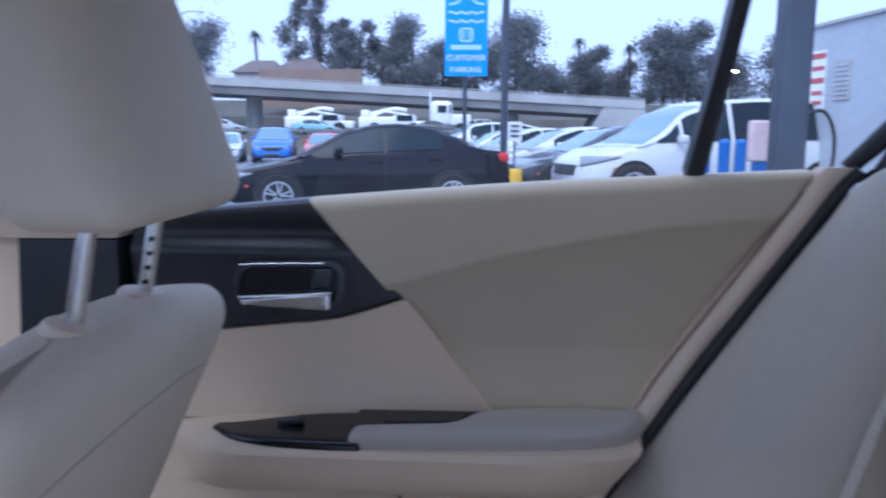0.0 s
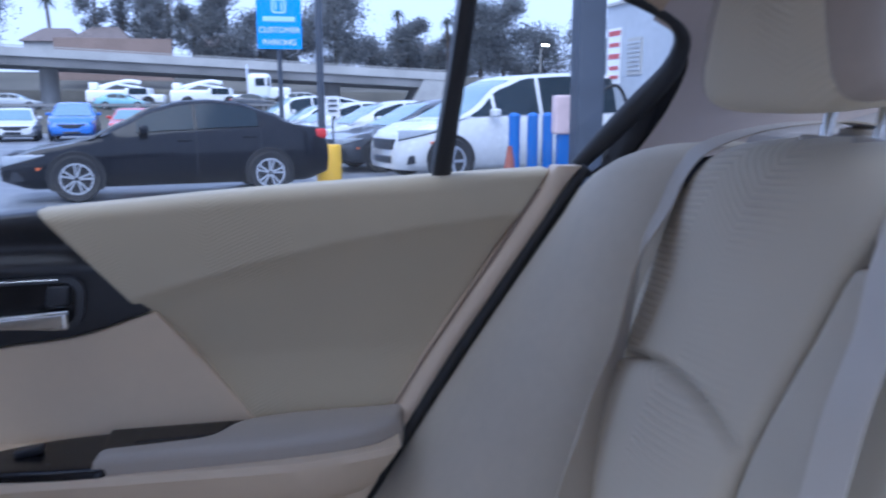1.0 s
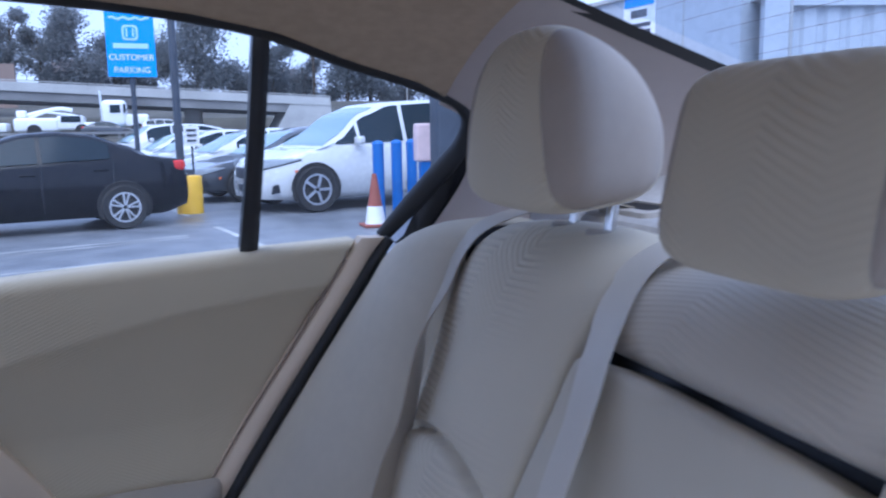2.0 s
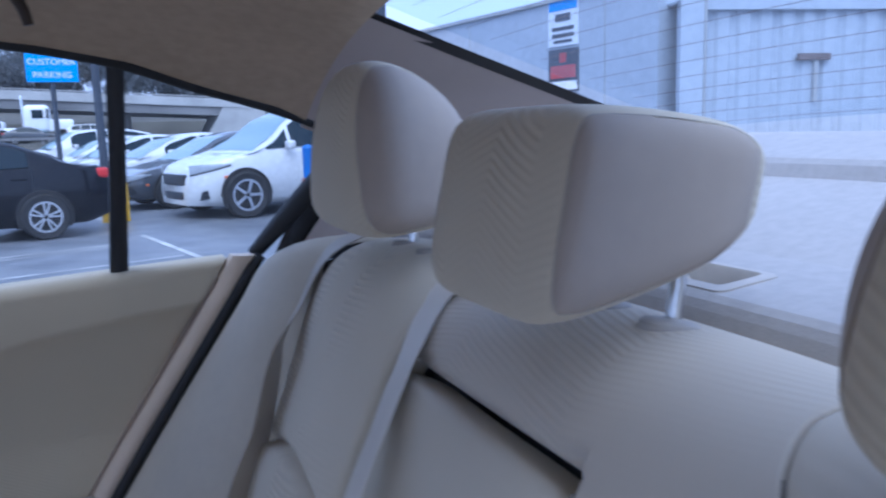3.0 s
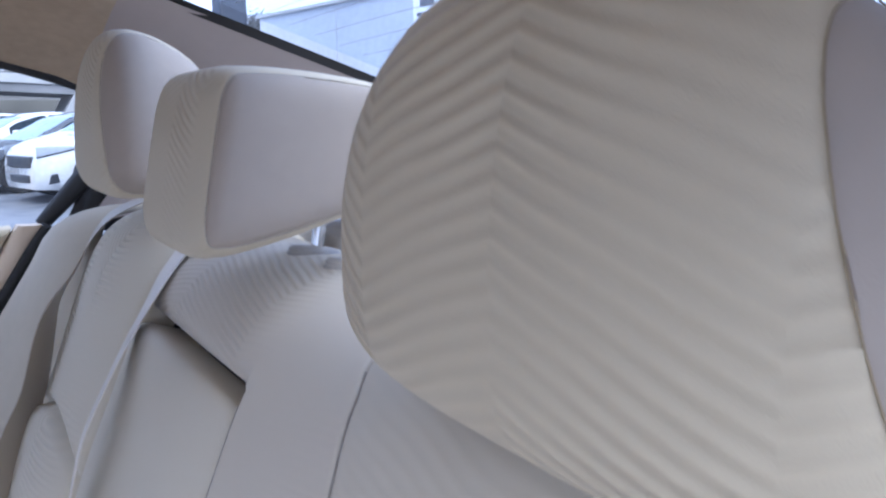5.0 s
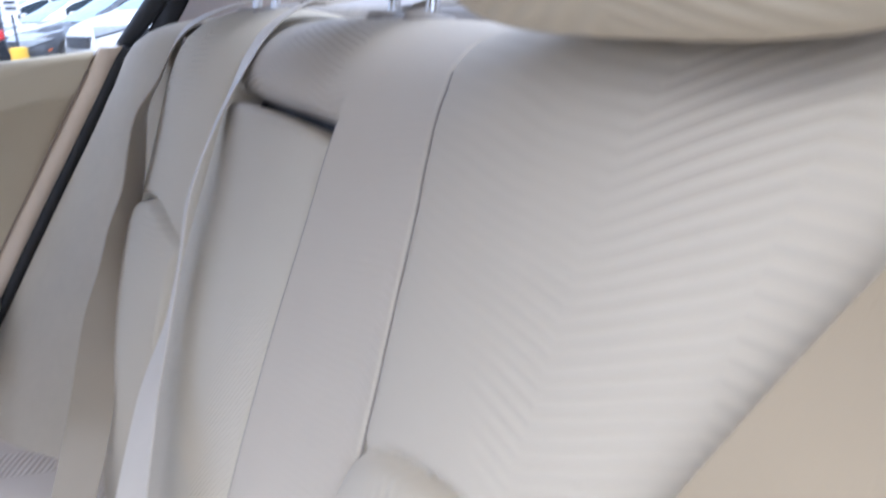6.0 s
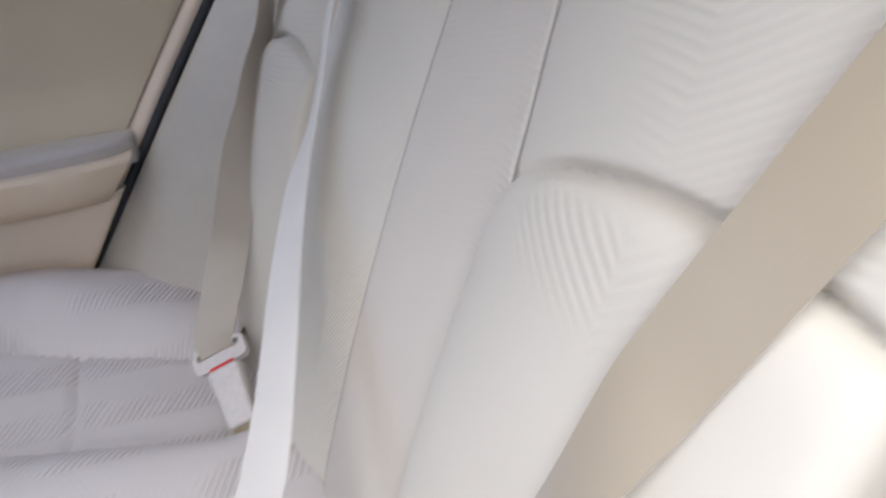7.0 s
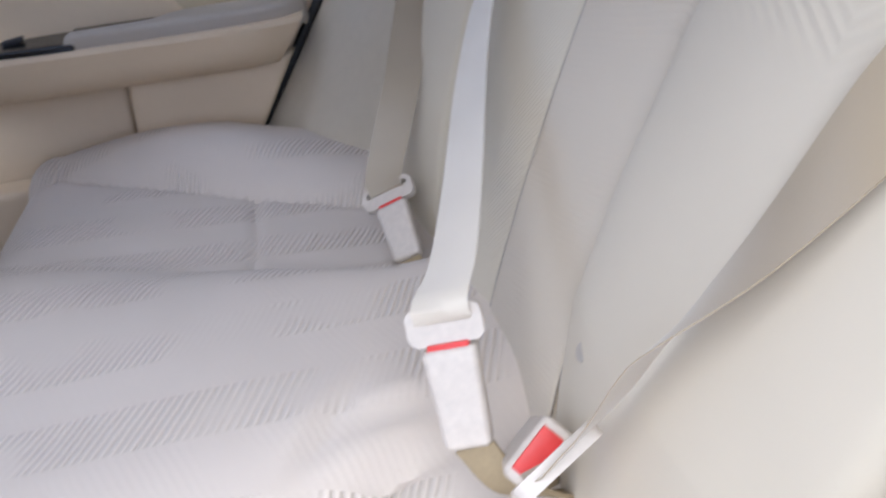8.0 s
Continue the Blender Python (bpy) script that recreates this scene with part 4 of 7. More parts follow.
def middle_section():
    """Middle backrest with a recess for the fold-down armrest."""
    y0, y1 = -0.076, 0.363
    ra, rz = 0.066, 1.031
    ys = [y0 + 0.0001, y0 + 0.001, y0 + 0.003, y0 + 0.006, y0 + 0.012] + [y0 + 0.012 + (ra - 0.018 - y0 - 0.012) * i / 9 for i in range(1, 10)] + [ra - 0.013, ra - 0.008, ra - 0.005, ra - 0.0025, ra - 0.001, ra, ra + 0.002]
    ys += [ra + 0.004 + (y1 - 0.012 - ra - 0.004) * i / 12 for i in range(1, 13)] + [y1 - 0.006, y1 - 0.002, y1]
    srec = s_of(rz)
    span = sum((b - a).length for a, b in zip(PROFILE, PROFILE[1:]))
    ss = [0.02 + (srec - 0.02) * i / 70 for i in range(70)] + [srec - 0.002, srec] + [srec + d / span for d in (0.0005, 0.0015, 0.003, 0.005, 0.0075, 0.0105, 0.014, 0.018, 0.022)]
    ss += [srec + 0.022 / span + (0.985 - srec - 0.022 / span) * i / 26 for i in range(1, 27)]

    def rolled(d, r):
        return r * (1 - math.sqrt(max(0.0, 1 - (1 - max(d, 0.0) / r) ** 2))) if d < r else 0.0

    rows = []
    for s in ss:
        row = []
        for y in ys:
            z = back_at(y, s)[1]
            u = (y - y0) / (y1 - y0)
            push = 0.004 * math.sin(u * math.pi)
            push -= rolled(y - y0, 0.003) + rolled(y1 - y, 0.010)
            if y > ra and s < srec:
                push = -0.055
            elif s < srec:
                push -= rolled(ra - y, 0.005)
            elif y > ra:
                push -= rolled((s - srec) * span, 0.020)
            else:
                push -= rolled(math.hypot(ra - y, (s - srec) * span), 0.006)
            if y <= ra:
                y = arm_y(z) + (y - ra) * (arm_y(z) - seam_y(z)) / (ra - y0)
            row.append(back_at(y, s, push)[0])
        rows.append(row)
    bm = grid_bm(rows)
    rim = [e for e in bm.edges if e.is_boundary]
    ret = bmesh.ops.extrude_edge_only(bm, edges=rim)
    bmesh.ops.translate(bm, verts=[g for g in ret["geom"] if isinstance(g, bmesh.types.BMVert)], vec=BACK * 0.03)
    part("middle_section", bm, M_SEATM, seat, "beige cloth middle backrest with a recess")

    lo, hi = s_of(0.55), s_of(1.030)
    # black sheet in the recess stands in for shade in the gap
    part("recess_shade", grid_bm([[back_at(0.075 + 0.287 * j / 8, lo + (hi - lo) * i / 20, -0.045)[0] for j in range(9)] for i in range(21)]), M_BLACKP, seat, "dark sheet standing in for shade behind the folded armrest")

    def place(y, s):
        z = back_at(y, s)[1]
        u = max(0.0, min(1.0, (y - 0.070) / 0.290))
        y += (arm_y(z) - 0.066) * (1 - u) + 0.020 * u * math.exp(-((z - 0.86) / 0.11) ** 2)
        return back_at(y, s, -0.003 + 0.018 * math.sin(u * math.pi) ** 0.7 - 0.003 * max(0, (z - 0.985) / 0.04) ** 2)[0]

    bm = pad([(0.070, s_of(0.50)), (0.21, s_of(0.50)), (0.361, s_of(0.50))], [(0.070, s_of(1.014)), (0.12, s_of(1.0185)), (0.21, s_of(1.0215)), (0.30, s_of(1.021)), (0.361, s_of(1.014))], place, BACK, 0.010, 0.03, 24, 60, 0.0, (0.006, 0.010, 0.010, 0.010))
    part("folding_armrest", bm, M_SEATA, seat, "folded-up beige cloth centre armrest")


middle_section()
# dark tube laid along the armrest edge to stand in for crease shade
part("seam", tube([back_at(arm_y(z) + 0.002, s_of(z), -0.0005)[0] for z in [0.50 + 0.52 * i / 60 for i in range(61)]], 0.0019, 6, 61, False), M_SEAMSHADE, seat, "dark strip for the crease shade beside the folded armrest")
# seam thread, kept dark to carry the shade of its crease too
part("seam", tube([back_at(seam_y(z) - 0.0008, s_of(z), -0.0010)[0] for z in [0.50 + 0.57 * i / 60 for i in range(61)]], 0.0008, 6, 61, False), M_SEAMSHADE, seat, "stitched seam darkened for its crease shade")
part("trim_button", tube([(0.366, -0.105, 0.600), (0.3585, -0.105, 0.603)], lambda f: 0.0095 - 0.002 * f, 16, 4), M_SLEEVE, seat, "small round grey button")


def bolster(flip):
    """Side cushion between the door seal and the backrest."""
    f = mirrored if flip else (lambda p: p)
    zz = [0.44, 0.52, 0.62, 0.72, 0.82, 0.92, 0.99, 1.03]
    low = [f((seal_x(z) + 0.016 - (0.22 * max(0, 0.97 - z) if flip else 0), 0.895 - 0.12 * max(0, z - 0.8) ** 1.0, z)) for z in zz] + [f((0.56, 0.86, 1.055)), f((0.62, 0.84, 1.062))]
    edge = lambda z: 0.606 + 0.072 * (s_of(z) - 0.02) / 0.965
    high = [f((back_at(0, s_of(z))[0].x + 0.012 + 0.05 * max(0.0, min(1.0, (0.98 - z) / 0.2)), edge(z), z)) for z in zz] + [f((0.565, 0.680, 1.075)), f((0.66, 0.69, 1.085))]
    bm = patch(low, high, 44, 22, (-0.022, -0.020 * (-1 if flip else 1), 0.015), None)
    part("side_bolster", bm, M_BOLST, seat, "plain greige cloth side bolster")


bolster(False)
bolster(True)


FOLDS = [(0.205, -0.050, 0.5, 0.009), (0.165, 0.0, 0.9, 0.006), (0.240, 0.005, 0.15, 0.006), (0.150, -0.060, 0.3, 0.005)]


def cushion_z(x, y):
    """Height of the bench cushion: a raised middle that widens to the front, dished seats, raised outer edges."""
    d = abs(y - CY)
    hump = 0.155 + 0.30 * max(0, 0.27 - x)
    valley = 0.483 - 0.55 * (x - 0.104)
    z = 0.455 + 0.052 * math.exp(-(d / hump) ** 6)
    z += 0.030 * max(0, min(1, (0.25 - x) / 0.5)) * (1 if d > hump else (d / hump) ** 2)
    e = max(0, min(1, (d - valley) / 0.13))
    z += (0.070 - 0.05 * max(0, (x - 0.08) / 0.25)) * math.sin(e * math.pi / 2)
    z -= 0.05 * max(0, (d - 0.64) / 0.1) ** 2
    z -= 0.008 * math.exp(-((d - valley) / 0.007) ** 2)
    if hump < d < valley:
        z -= 0.007 * math.exp(-((x - 0.105 - 0.03 * (d - 0.3)) / 0.007) ** 2)
    z -= 0.006 * math.exp(-((d - hump - 0.012) / 0.010) ** 2)
    z += 0.0025 * math.sin(17 * x + 5 * y) * math.sin(13 * y - 3 * x)
    for fx, fy, ang, dep in FOLDS:
        u = (x - fx) * math.cos(ang) + (y - fy) * math.sin(ang)
        v = (y - fy) * math.cos(ang) - (x - fx) * math.sin(ang)
        z -= dep * math.exp(-(v / 0.011) ** 2 - (u / 0.055) ** 2) - 0.6 * dep * math.exp(-((v - 0.022) / 0.013) ** 2 - (u / 0.05) ** 2)
    return z


def cushions():
    xs = [-0.275 + 0.66 * i / 100 for i in range(101)]
    ys = [CY - 0.735 + 1.47 * i / 170 for i in range(171)]
    rows = []
    for y in ys:
        d = abs(y - CY)
        nose = -0.255 + 0.03 * math.exp(-(d / 0.18) ** 4) - 0.02
        row = [(nose + 0.03, y, 0.25), (nose + 0.005, y, 0.33), (nose, y, cushion_z(-0.2, y) - 0.055)]
        for k in range(1, 8):
            a = math.pi / 2 * k / 8
            row.append((nose + 0.06 * (1 - math.cos(a)), y, cushion_z(-0.2, y) - 0.055 + 0.055 * math.sin(a)))
        row += [(x, y, cushion_z(x, y)) for x in xs if x > nose + 0.062]
        k = 113
        row = row[:k]
        rows.append(row)
    n = min(len(r) for r in rows)
    bm = grid_bm([r[:n - 1] + [r[-1]] for r in rows])
    rim = [e for e in bm.edges if e.is_boundary]
    ret = bmesh.ops.extrude_edge_only(bm, edges=rim)
    bmesh.ops.translate(bm, verts=[g for g in ret["geom"] if isinstance(g, bmesh.types.BMVert)], vec=(0, 0, -0.14))
    part("seat_cushion", bm, M_SEATC, seat, "ribbed pale beige cloth seat cushion with a raised middle")


cushions()


# ---- headrests ----
def headrest(y, half, x0, x1, zc, up, down, posts, post_z, lean, label, cloth, seam_at, seam_slope, taper=0.2, front=0.03, ends=(2.3, 4.0), drop=0.03, rise=0.04, face=3.2, stitch=None):
    """A padded headrest: ribbed front and top panel, two plain side panels with seams, two steel posts in plastic sleeves."""
    t = thing("headrest", ((x0 + x1) / 2, y, post_z), label, "headrest", "rear headrests")
    m = 72
    tail = min(0.082, (x1 - x0) * 0.45)
    steps = []
    for k in range(1, 13):
        b = math.pi / 2 * k / 12
        steps.append((x0 + front * (1 - math.cos(b) ** (2 / face)), math.sin(b) ** (2 / face), 0.0))
    for k in range(1, 9):
        steps.append((x0 + front + (x1 - tail - x0 - front) * k / 9, 1.0, 0.0))
    for k in range(0, 12):
        b = math.pi / 2 * k / 12
        steps.append((x1 - tail + tail * math.sin(b), math.cos(b) ** (2 / 2.2), 0.0))

    def ring(x, s, d):
        out = []
        d = max(0.0, (x - x0 - front) / (x1 - x0 - front))
        for k in range(m):
            a = 2 * math.pi * k / m
            c, q = math.cos(a), math.sin(a)
            e = ends[0] if q >= 0 else ends[1]
            fy = math.copysign(abs(c) ** (2 / e), c) * s
            fz = math.copysign(abs(q) ** (2 / e), q) * s
            z = fz * (up if fz >= 0 else down)
            z -= drop * d ** 1.7 * max(0, fz)
            z += rise * d ** 1.4 * max(0, -fz)
            out.append(Vector((x - 0.006 * (1 - s * s) + lean * z, y + fy * half * (1 - taper * d), zc + z)))
        return out

    bm = bmesh.new()
    tip = bm.verts.new((x0 - 0.006, y, zc))
    rings = [[bm.verts.new(p) for p in ring(*st)] for st in steps]
    end = bm.verts.new((x1, y, zc))
    for k in range(m):
        bm.faces.new((tip, rings[0][k], rings[0][(k + 1) % m]))
        bm.faces.new((end, rings[-1][(k + 1) % m], rings[-1][k]))
    for r1, r2 in zip(rings, rings[1:]):
        for k in range(m):
            bm.faces.new((r1[k], r2[k], r2[(k + 1) % m], r1[(k + 1) % m]))
    bmesh.ops.recalc_face_normals(bm, faces=bm.faces)
    lines = []
    for s, off in ((-1, seam_at[0]), (1, seam_at[1])):
        n = Vector((0.0, s, seam_slope)).normalized()
        ret = bmesh.ops.bisect_plane(bm, geom=bm.verts[:] + bm.edges[:] + bm.faces[:], plane_co=(x0, y + s * off, zc), plane_no=n)
        cut = [g for g in ret["geom_cut"] if isinstance(g, bmesh.types.BMVert)]
        mid = sum((v.co for v in cut), Vector()) / len(cut)
        cut.sort(key=lambda v: math.atan2(v.co.z - mid.z, v.co.x - mid.x))
        lines.append([v.co.copy() for v in cut])
        for v in cut:
            v.co -= v.normal * 0.0009
    sides = {-1: bmesh.new(), 1: bmesh.new()}
    gone = []
    for s, off in ((-1, seam_at[0]), (1, seam_at[1])):
        n = Vector((0.0, s, seam_slope)).normalized()
        made = {}
        for f in bm.faces:
            if (f.calc_center_median() - Vector((x0, y + s * off, zc))).dot(n) > 0:
                vs = []
                for v in f.verts:
                    if v not in made:
                        made[v] = sides[s].verts.new(v.co)
                    vs.append(made[v])
                sides[s].faces.new(vs)
                gone.append(f)
    bmesh.ops.delete(bm, geom=gone, context="FACES")
    part("cushion", bm, cloth, t, "padded beige ribbed cloth", normals=False)
    for s in (-1, 1):
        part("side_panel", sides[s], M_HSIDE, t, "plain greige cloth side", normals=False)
    for ln in lines:
        part("seam", tube([p for p in ln] + [ln[0]], 0.00028 if stitch else 0.00025, 5, len(ln) + 1, False, None, False), stitch or M_SLEEVE, t)
    for yy in posts:
        xm = (x0 + x1) / 2 + 0.03
        part("post", tube([(xm - 0.005, yy, post_z - 0.02), (xm + 0.012, yy, zc)], 0.0058, 12, 6), M_STEEL, t, "polished steel post")
        mp = pose(xm - 0.005, yy, post_z - 0.004, 0, 12, 0)
        bm = bmesh.new()
        rg = []
        for q, z in ((1.0, -0.01), (1.02, 0.0), (0.98, 0.002), (1.0, 0.004), (0.94, 0.006), (0.96, 0.008), (0.86, 0.0105), (0.4, 0.012)):
            rg.append([bm.verts.new(mp @ Vector((0.024 * q * math.cos(a), 0.017 * q * math.sin(a), z))) for a in [2 * math.pi * k / 24 for k in range(24)]])
        for r1, r2 in zip(rg, rg[1:]):
            for i in range(24):
                bm.faces.new((r1[i], r1[(i + 1) % 24], r2[(i + 1) % 24], r2[i]))
        bm.faces.new(rg[-1])
        part("sleeve", bm, M_SLEEVE, t, "greige plastic post sleeve")
    return t


headrest(0.488, 0.123, 0.516, 0.672, 1.178, 0.120, 0.054, (0.464, 0.535), 1.094, 0.06, "beige cloth headrest over the far rear seat", M_HEADF, (0.088, 0.088), 0.26, 0.22, 0.035, (2.5, 3.6), 0.085, 0.016)
headrest(0.147, 0.090, 0.520, 0.706, 1.185, 0.055, 0.070, (0.120, 0.192), 1.090, 0.22, "smaller beige cloth headrest over the middle rear seat", M_HEADF, (0.079, 0.079), 0.03, 0.05, 0.022, (5.0, 5.0), 0.026, 0.050, 6.0)
headrest(-0.219, 0.131, 0.510, 0.662, 1.142, 0.115, 0.047, (-0.188, -0.259), 1.094, 0.0, "large beige ribbed cloth headrest over the near rear seat", M_HEAD, (0.117, 0.120), 0.30, 0.55, 0.042, (2.25, 3.2), 0.03, 0.02, 3.0, M_STALK)


# ---- seat belts ----
def buckle(t, m, red_face=False):
    """Buckle body with a press button; m puts its mouth end at the origin, body along -z of m, front face along -y."""
    fat = 1.22 if red_face else 1.0
    body = part("buckle", rbox((0.022 * fat, 0.011 * fat, 0.040), 0.006, (3, 2, 4), 3, lambda p: m @ Vector((p.x * (0.92 + 0.08 * p.z / 0.040), p.y, p.z - 0.040))), M_BUCKLE, t, "pale beige plastic buckle")
    if red_face:
        part("button", rbox((0.0190, 0.0088, 0.002), 0.0012, (2, 2, 1), 2, lambda p: m @ Vector((p.x, p.y + 0.001, p.z + 0.0006))), M_RED, body, "red press button")
    else:
        part("button", rbox((0.0165, 0.0045, 0.0028), 0.0012, (2, 1, 1), 2, lambda p: m @ Vector((p.x, p.y - 0.004, p.z + 0.0005))), M_RED, body, "edge of the red press button")
    return body


def tongue(t, m, w=0.030):
    """Plastic-covered latch plate with a slot for the webbing; its blade goes into the buckle along -z of m."""
    outer = round_poly(2 * w, 0.030, 0.009, 5)
    inner = round_poly(2 * w - 0.014, 0.0085, 0.003, 5)
    bm = bmesh.new()
    rings = []
    for poly, dy, dz in ((outer, -0.006, 0.0), (outer, 0.006, 0.0), (inner, 0.006, 0.006), (inner, -0.006, 0.006)):
        rings.append([bm.verts.new(m @ Vector((a, dy, b + 0.017 + dz))) for a, b in poly])
    for k in range(4):
        r1, r2 = rings[k], rings[(k + 1) % 4]
        for i in range(len(r1)):
            bm.faces.new((r1[i], r1[(i + 1) % len(r1)], r2[(i + 1) % len(r1)], r2[i]))
    plate = part("tongue", bm, M_BUCKLE, t, "beige latch plate")
    part("blade", box((0, 0, -0.001), (0.026, 0.003, 0.008), None, m), M_STEEL, plate, "steel blade", False)


def frame_m(origin, xdir, zdir):
    z = Vector(zdir).normalized()
    x = Vector(xdir)
    x = (x - z * x.dot(z)).normalized()
    y = z.cross(x)
    return Matrix(((x.x, y.x, z.x, origin[0]), (x.y, y.y, z.y, origin[1]), (x.z, y.z, z.z, origin[2]), (0, 0, 0, 1)))


# far belt, its webbing coloured darker for lying in shade
far = thing("seat_belt", (0.30, 0.41, 0.44), "beige seat belt fastened in the far rear buckle", "seat belt", "rear seat belts")
mf = frame_m((0.294, 0.366, 0.524), (0.80, -0.30, 0.25), (-0.06, 0.80, 0.58))
buckle(far, mf)
tongue(far, mf, 0.036)
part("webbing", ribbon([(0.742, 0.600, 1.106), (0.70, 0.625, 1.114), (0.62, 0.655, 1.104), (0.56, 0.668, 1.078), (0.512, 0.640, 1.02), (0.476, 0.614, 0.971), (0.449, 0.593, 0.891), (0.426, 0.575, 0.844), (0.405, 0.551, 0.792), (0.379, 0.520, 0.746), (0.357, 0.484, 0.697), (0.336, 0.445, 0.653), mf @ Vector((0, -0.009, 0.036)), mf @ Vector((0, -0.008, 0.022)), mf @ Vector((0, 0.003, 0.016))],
                       [(0, 1, 0), (0, 1, 0), (0.05, 1, 0), (0.2, 0.97, 0.1), (0.42, 0.85, 0.3), (0.54, 0.75, 0.39), (0.62, 0.68, 0.37), (0.72, 0.62, 0.32), (0.82, 0.50, 0.29), (0.93, 0.30, 0.20), (0.98, 0.13, 0.12), (0.98, -0.07, -0.05), (0.85, -0.25, 0.15), (0.8, -0.3, 0.25), (0.8, -0.3, 0.25)], 0.048, 0.0014, 80), M_BELTSHADE, far, "beige belt webbing")
part("webbing", ribbon([(0.298, 0.380, 0.530), (0.31, 0.46, 0.50), (0.34, 0.56, 0.47), (0.36, 0.66, 0.45)], [(0.8, -0.3, 0.25), (0.6, -0.2, 0.6), (0.5, 0, 0.8), (0.5, 0, 0.8)], 0.045), M_BELTSHADE, far)
part("buckle_strap", ribbon([mf @ Vector((0, 0, -0.078)), (0.300, 0.285, 0.462), (0.32, 0.280, 0.435), (0.35, 0.275, 0.42)], [(0.8, -0.3, 0.25)] * 4, 0.03, 0.003, 20), M_STALK, far)

# middle belt, its webbing coloured pale for facing the light
mid_b = thing("seat_belt", (0.26, -0.06, 0.50), "seat belt coloured as lit, fastened in the middle buckle", "seat belt", "rear seat belts")
mm = frame_m((0.268, -0.066, 0.606), (0.80, -0.18, 0.34), (-0.02, 0.42, 0.85))
buckle(mid_b, mm)
tongue(mid_b, mm)
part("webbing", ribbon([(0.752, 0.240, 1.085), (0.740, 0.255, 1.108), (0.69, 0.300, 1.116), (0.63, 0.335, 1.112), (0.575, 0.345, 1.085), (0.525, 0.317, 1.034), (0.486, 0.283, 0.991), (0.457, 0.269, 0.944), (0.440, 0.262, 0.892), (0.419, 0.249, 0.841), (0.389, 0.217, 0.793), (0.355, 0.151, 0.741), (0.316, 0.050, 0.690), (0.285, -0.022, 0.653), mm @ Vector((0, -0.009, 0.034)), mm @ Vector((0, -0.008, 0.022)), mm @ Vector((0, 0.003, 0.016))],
                       [(0, -1, 0), (-0.05, -1, 0), (-0.1, -1, 0), (-0.05, -0.99, 0.05), (0.1, -0.98, 0.15), (-0.02, -0.95, 0.30), (-0.08, -0.95, 0.30), (-0.08, -0.95, 0.30), (-0.10, -0.94, 0.32), (-0.04, -0.93, 0.35), (0.23, -0.92, 0.31), (0.43, -0.81, 0.39), (0.57, -0.71, 0.42), (0.73, -0.51, 0.40), (0.8, -0.3, 0.25), (0.8, -0.3, 0.25), (0.8, -0.3, 0.25)], 0.046, 0.0010, 100), M_BELTLIT, mid_b, "belt webbing coloured as lit")
part("buckle_strap", ribbon([mm @ Vector((0, 0, -0.076)), (0.292, -0.122, 0.508), (0.322, -0.125, 0.488), (0.350, -0.115, 0.468)], [(0.8, -0.3, 0.25), (0.7, -0.4, 0.3), (0.5, -0.6, 0.4), (0.4, -0.7, 0.3)], 0.030, 0.004, 24), M_STALK, mid_b, "tan buckle strap")

# near belt, its webbing darkened for its shaded side
near = thing("seat_belt", (0.31, -0.15, 0.46), "beige seat belt hanging across the near backrest into a red-buttoned buckle", "seat belt", "rear seat belts")
mn = frame_m((0.307, -0.152, 0.560), (0.75, 0.22, 0.61), (-0.15, -0.75, 0.62))
buckle(near, mn, True)
mt = frame_m((0.307, -0.185, 0.583), (0.84, 0.54, 0.0), (-0.20, -0.66, 0.70))
tongue(near, mt, 0.034)


def lay(th):
    """Direction across the strap, turned by th about the upright."""
    return (-math.sin(th), math.cos(th), 0.0)


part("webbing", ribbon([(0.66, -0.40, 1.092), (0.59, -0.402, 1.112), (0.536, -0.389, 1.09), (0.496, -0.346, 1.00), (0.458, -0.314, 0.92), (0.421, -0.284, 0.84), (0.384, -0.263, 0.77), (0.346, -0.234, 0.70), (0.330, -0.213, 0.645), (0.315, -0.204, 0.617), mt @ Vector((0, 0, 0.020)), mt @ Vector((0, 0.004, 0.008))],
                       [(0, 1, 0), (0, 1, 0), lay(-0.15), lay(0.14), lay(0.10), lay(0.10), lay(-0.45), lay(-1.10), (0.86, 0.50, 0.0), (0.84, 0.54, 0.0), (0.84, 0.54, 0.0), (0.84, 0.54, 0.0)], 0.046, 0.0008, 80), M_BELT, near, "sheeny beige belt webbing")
part("buckle_strap", ribbon([mn @ Vector((0, 0, -0.074)), (0.34, -0.09, 0.47), (0.36, -0.08, 0.44)], [(0.75, 0.22, 0.61)] * 3, 0.03, 0.004, 16), M_STALK, near)


# ---- the front passenger seat ----
front = thing("front_seat", (-0.45, 0.49, 0.2), "front passenger seat in beige cloth seen from behind", "car seat")


def fs_shape(p):
    fz = (p.z + 0.36) / 0.72
    wide = 0.98 - 0.14 * max(0, fz - 0.55) ** 1.3 * 2.0 + 0.02 * fz
    xx = p.x * (1 - 0.30 * max(0, fz - 0.5)) + 0.20 + 0.34 * (fz - 1) - 0.02 * (p.y / 0.25) ** 2 * (1 if p.x > 0 else -1)
    return Vector((-0.485 + xx, 0.488 + p.y * wide, 0.575 + p.z - 0.024 * (p.y / 0.25) ** 2 * max(0, fz - 0.5) * 2))


part("backrest", rbox((0.075, 0.255, 0.37), 0.055, (6, 16, 20), 6, fs_shape), M_SEATP, front, "beige cloth backrest")
seam = []
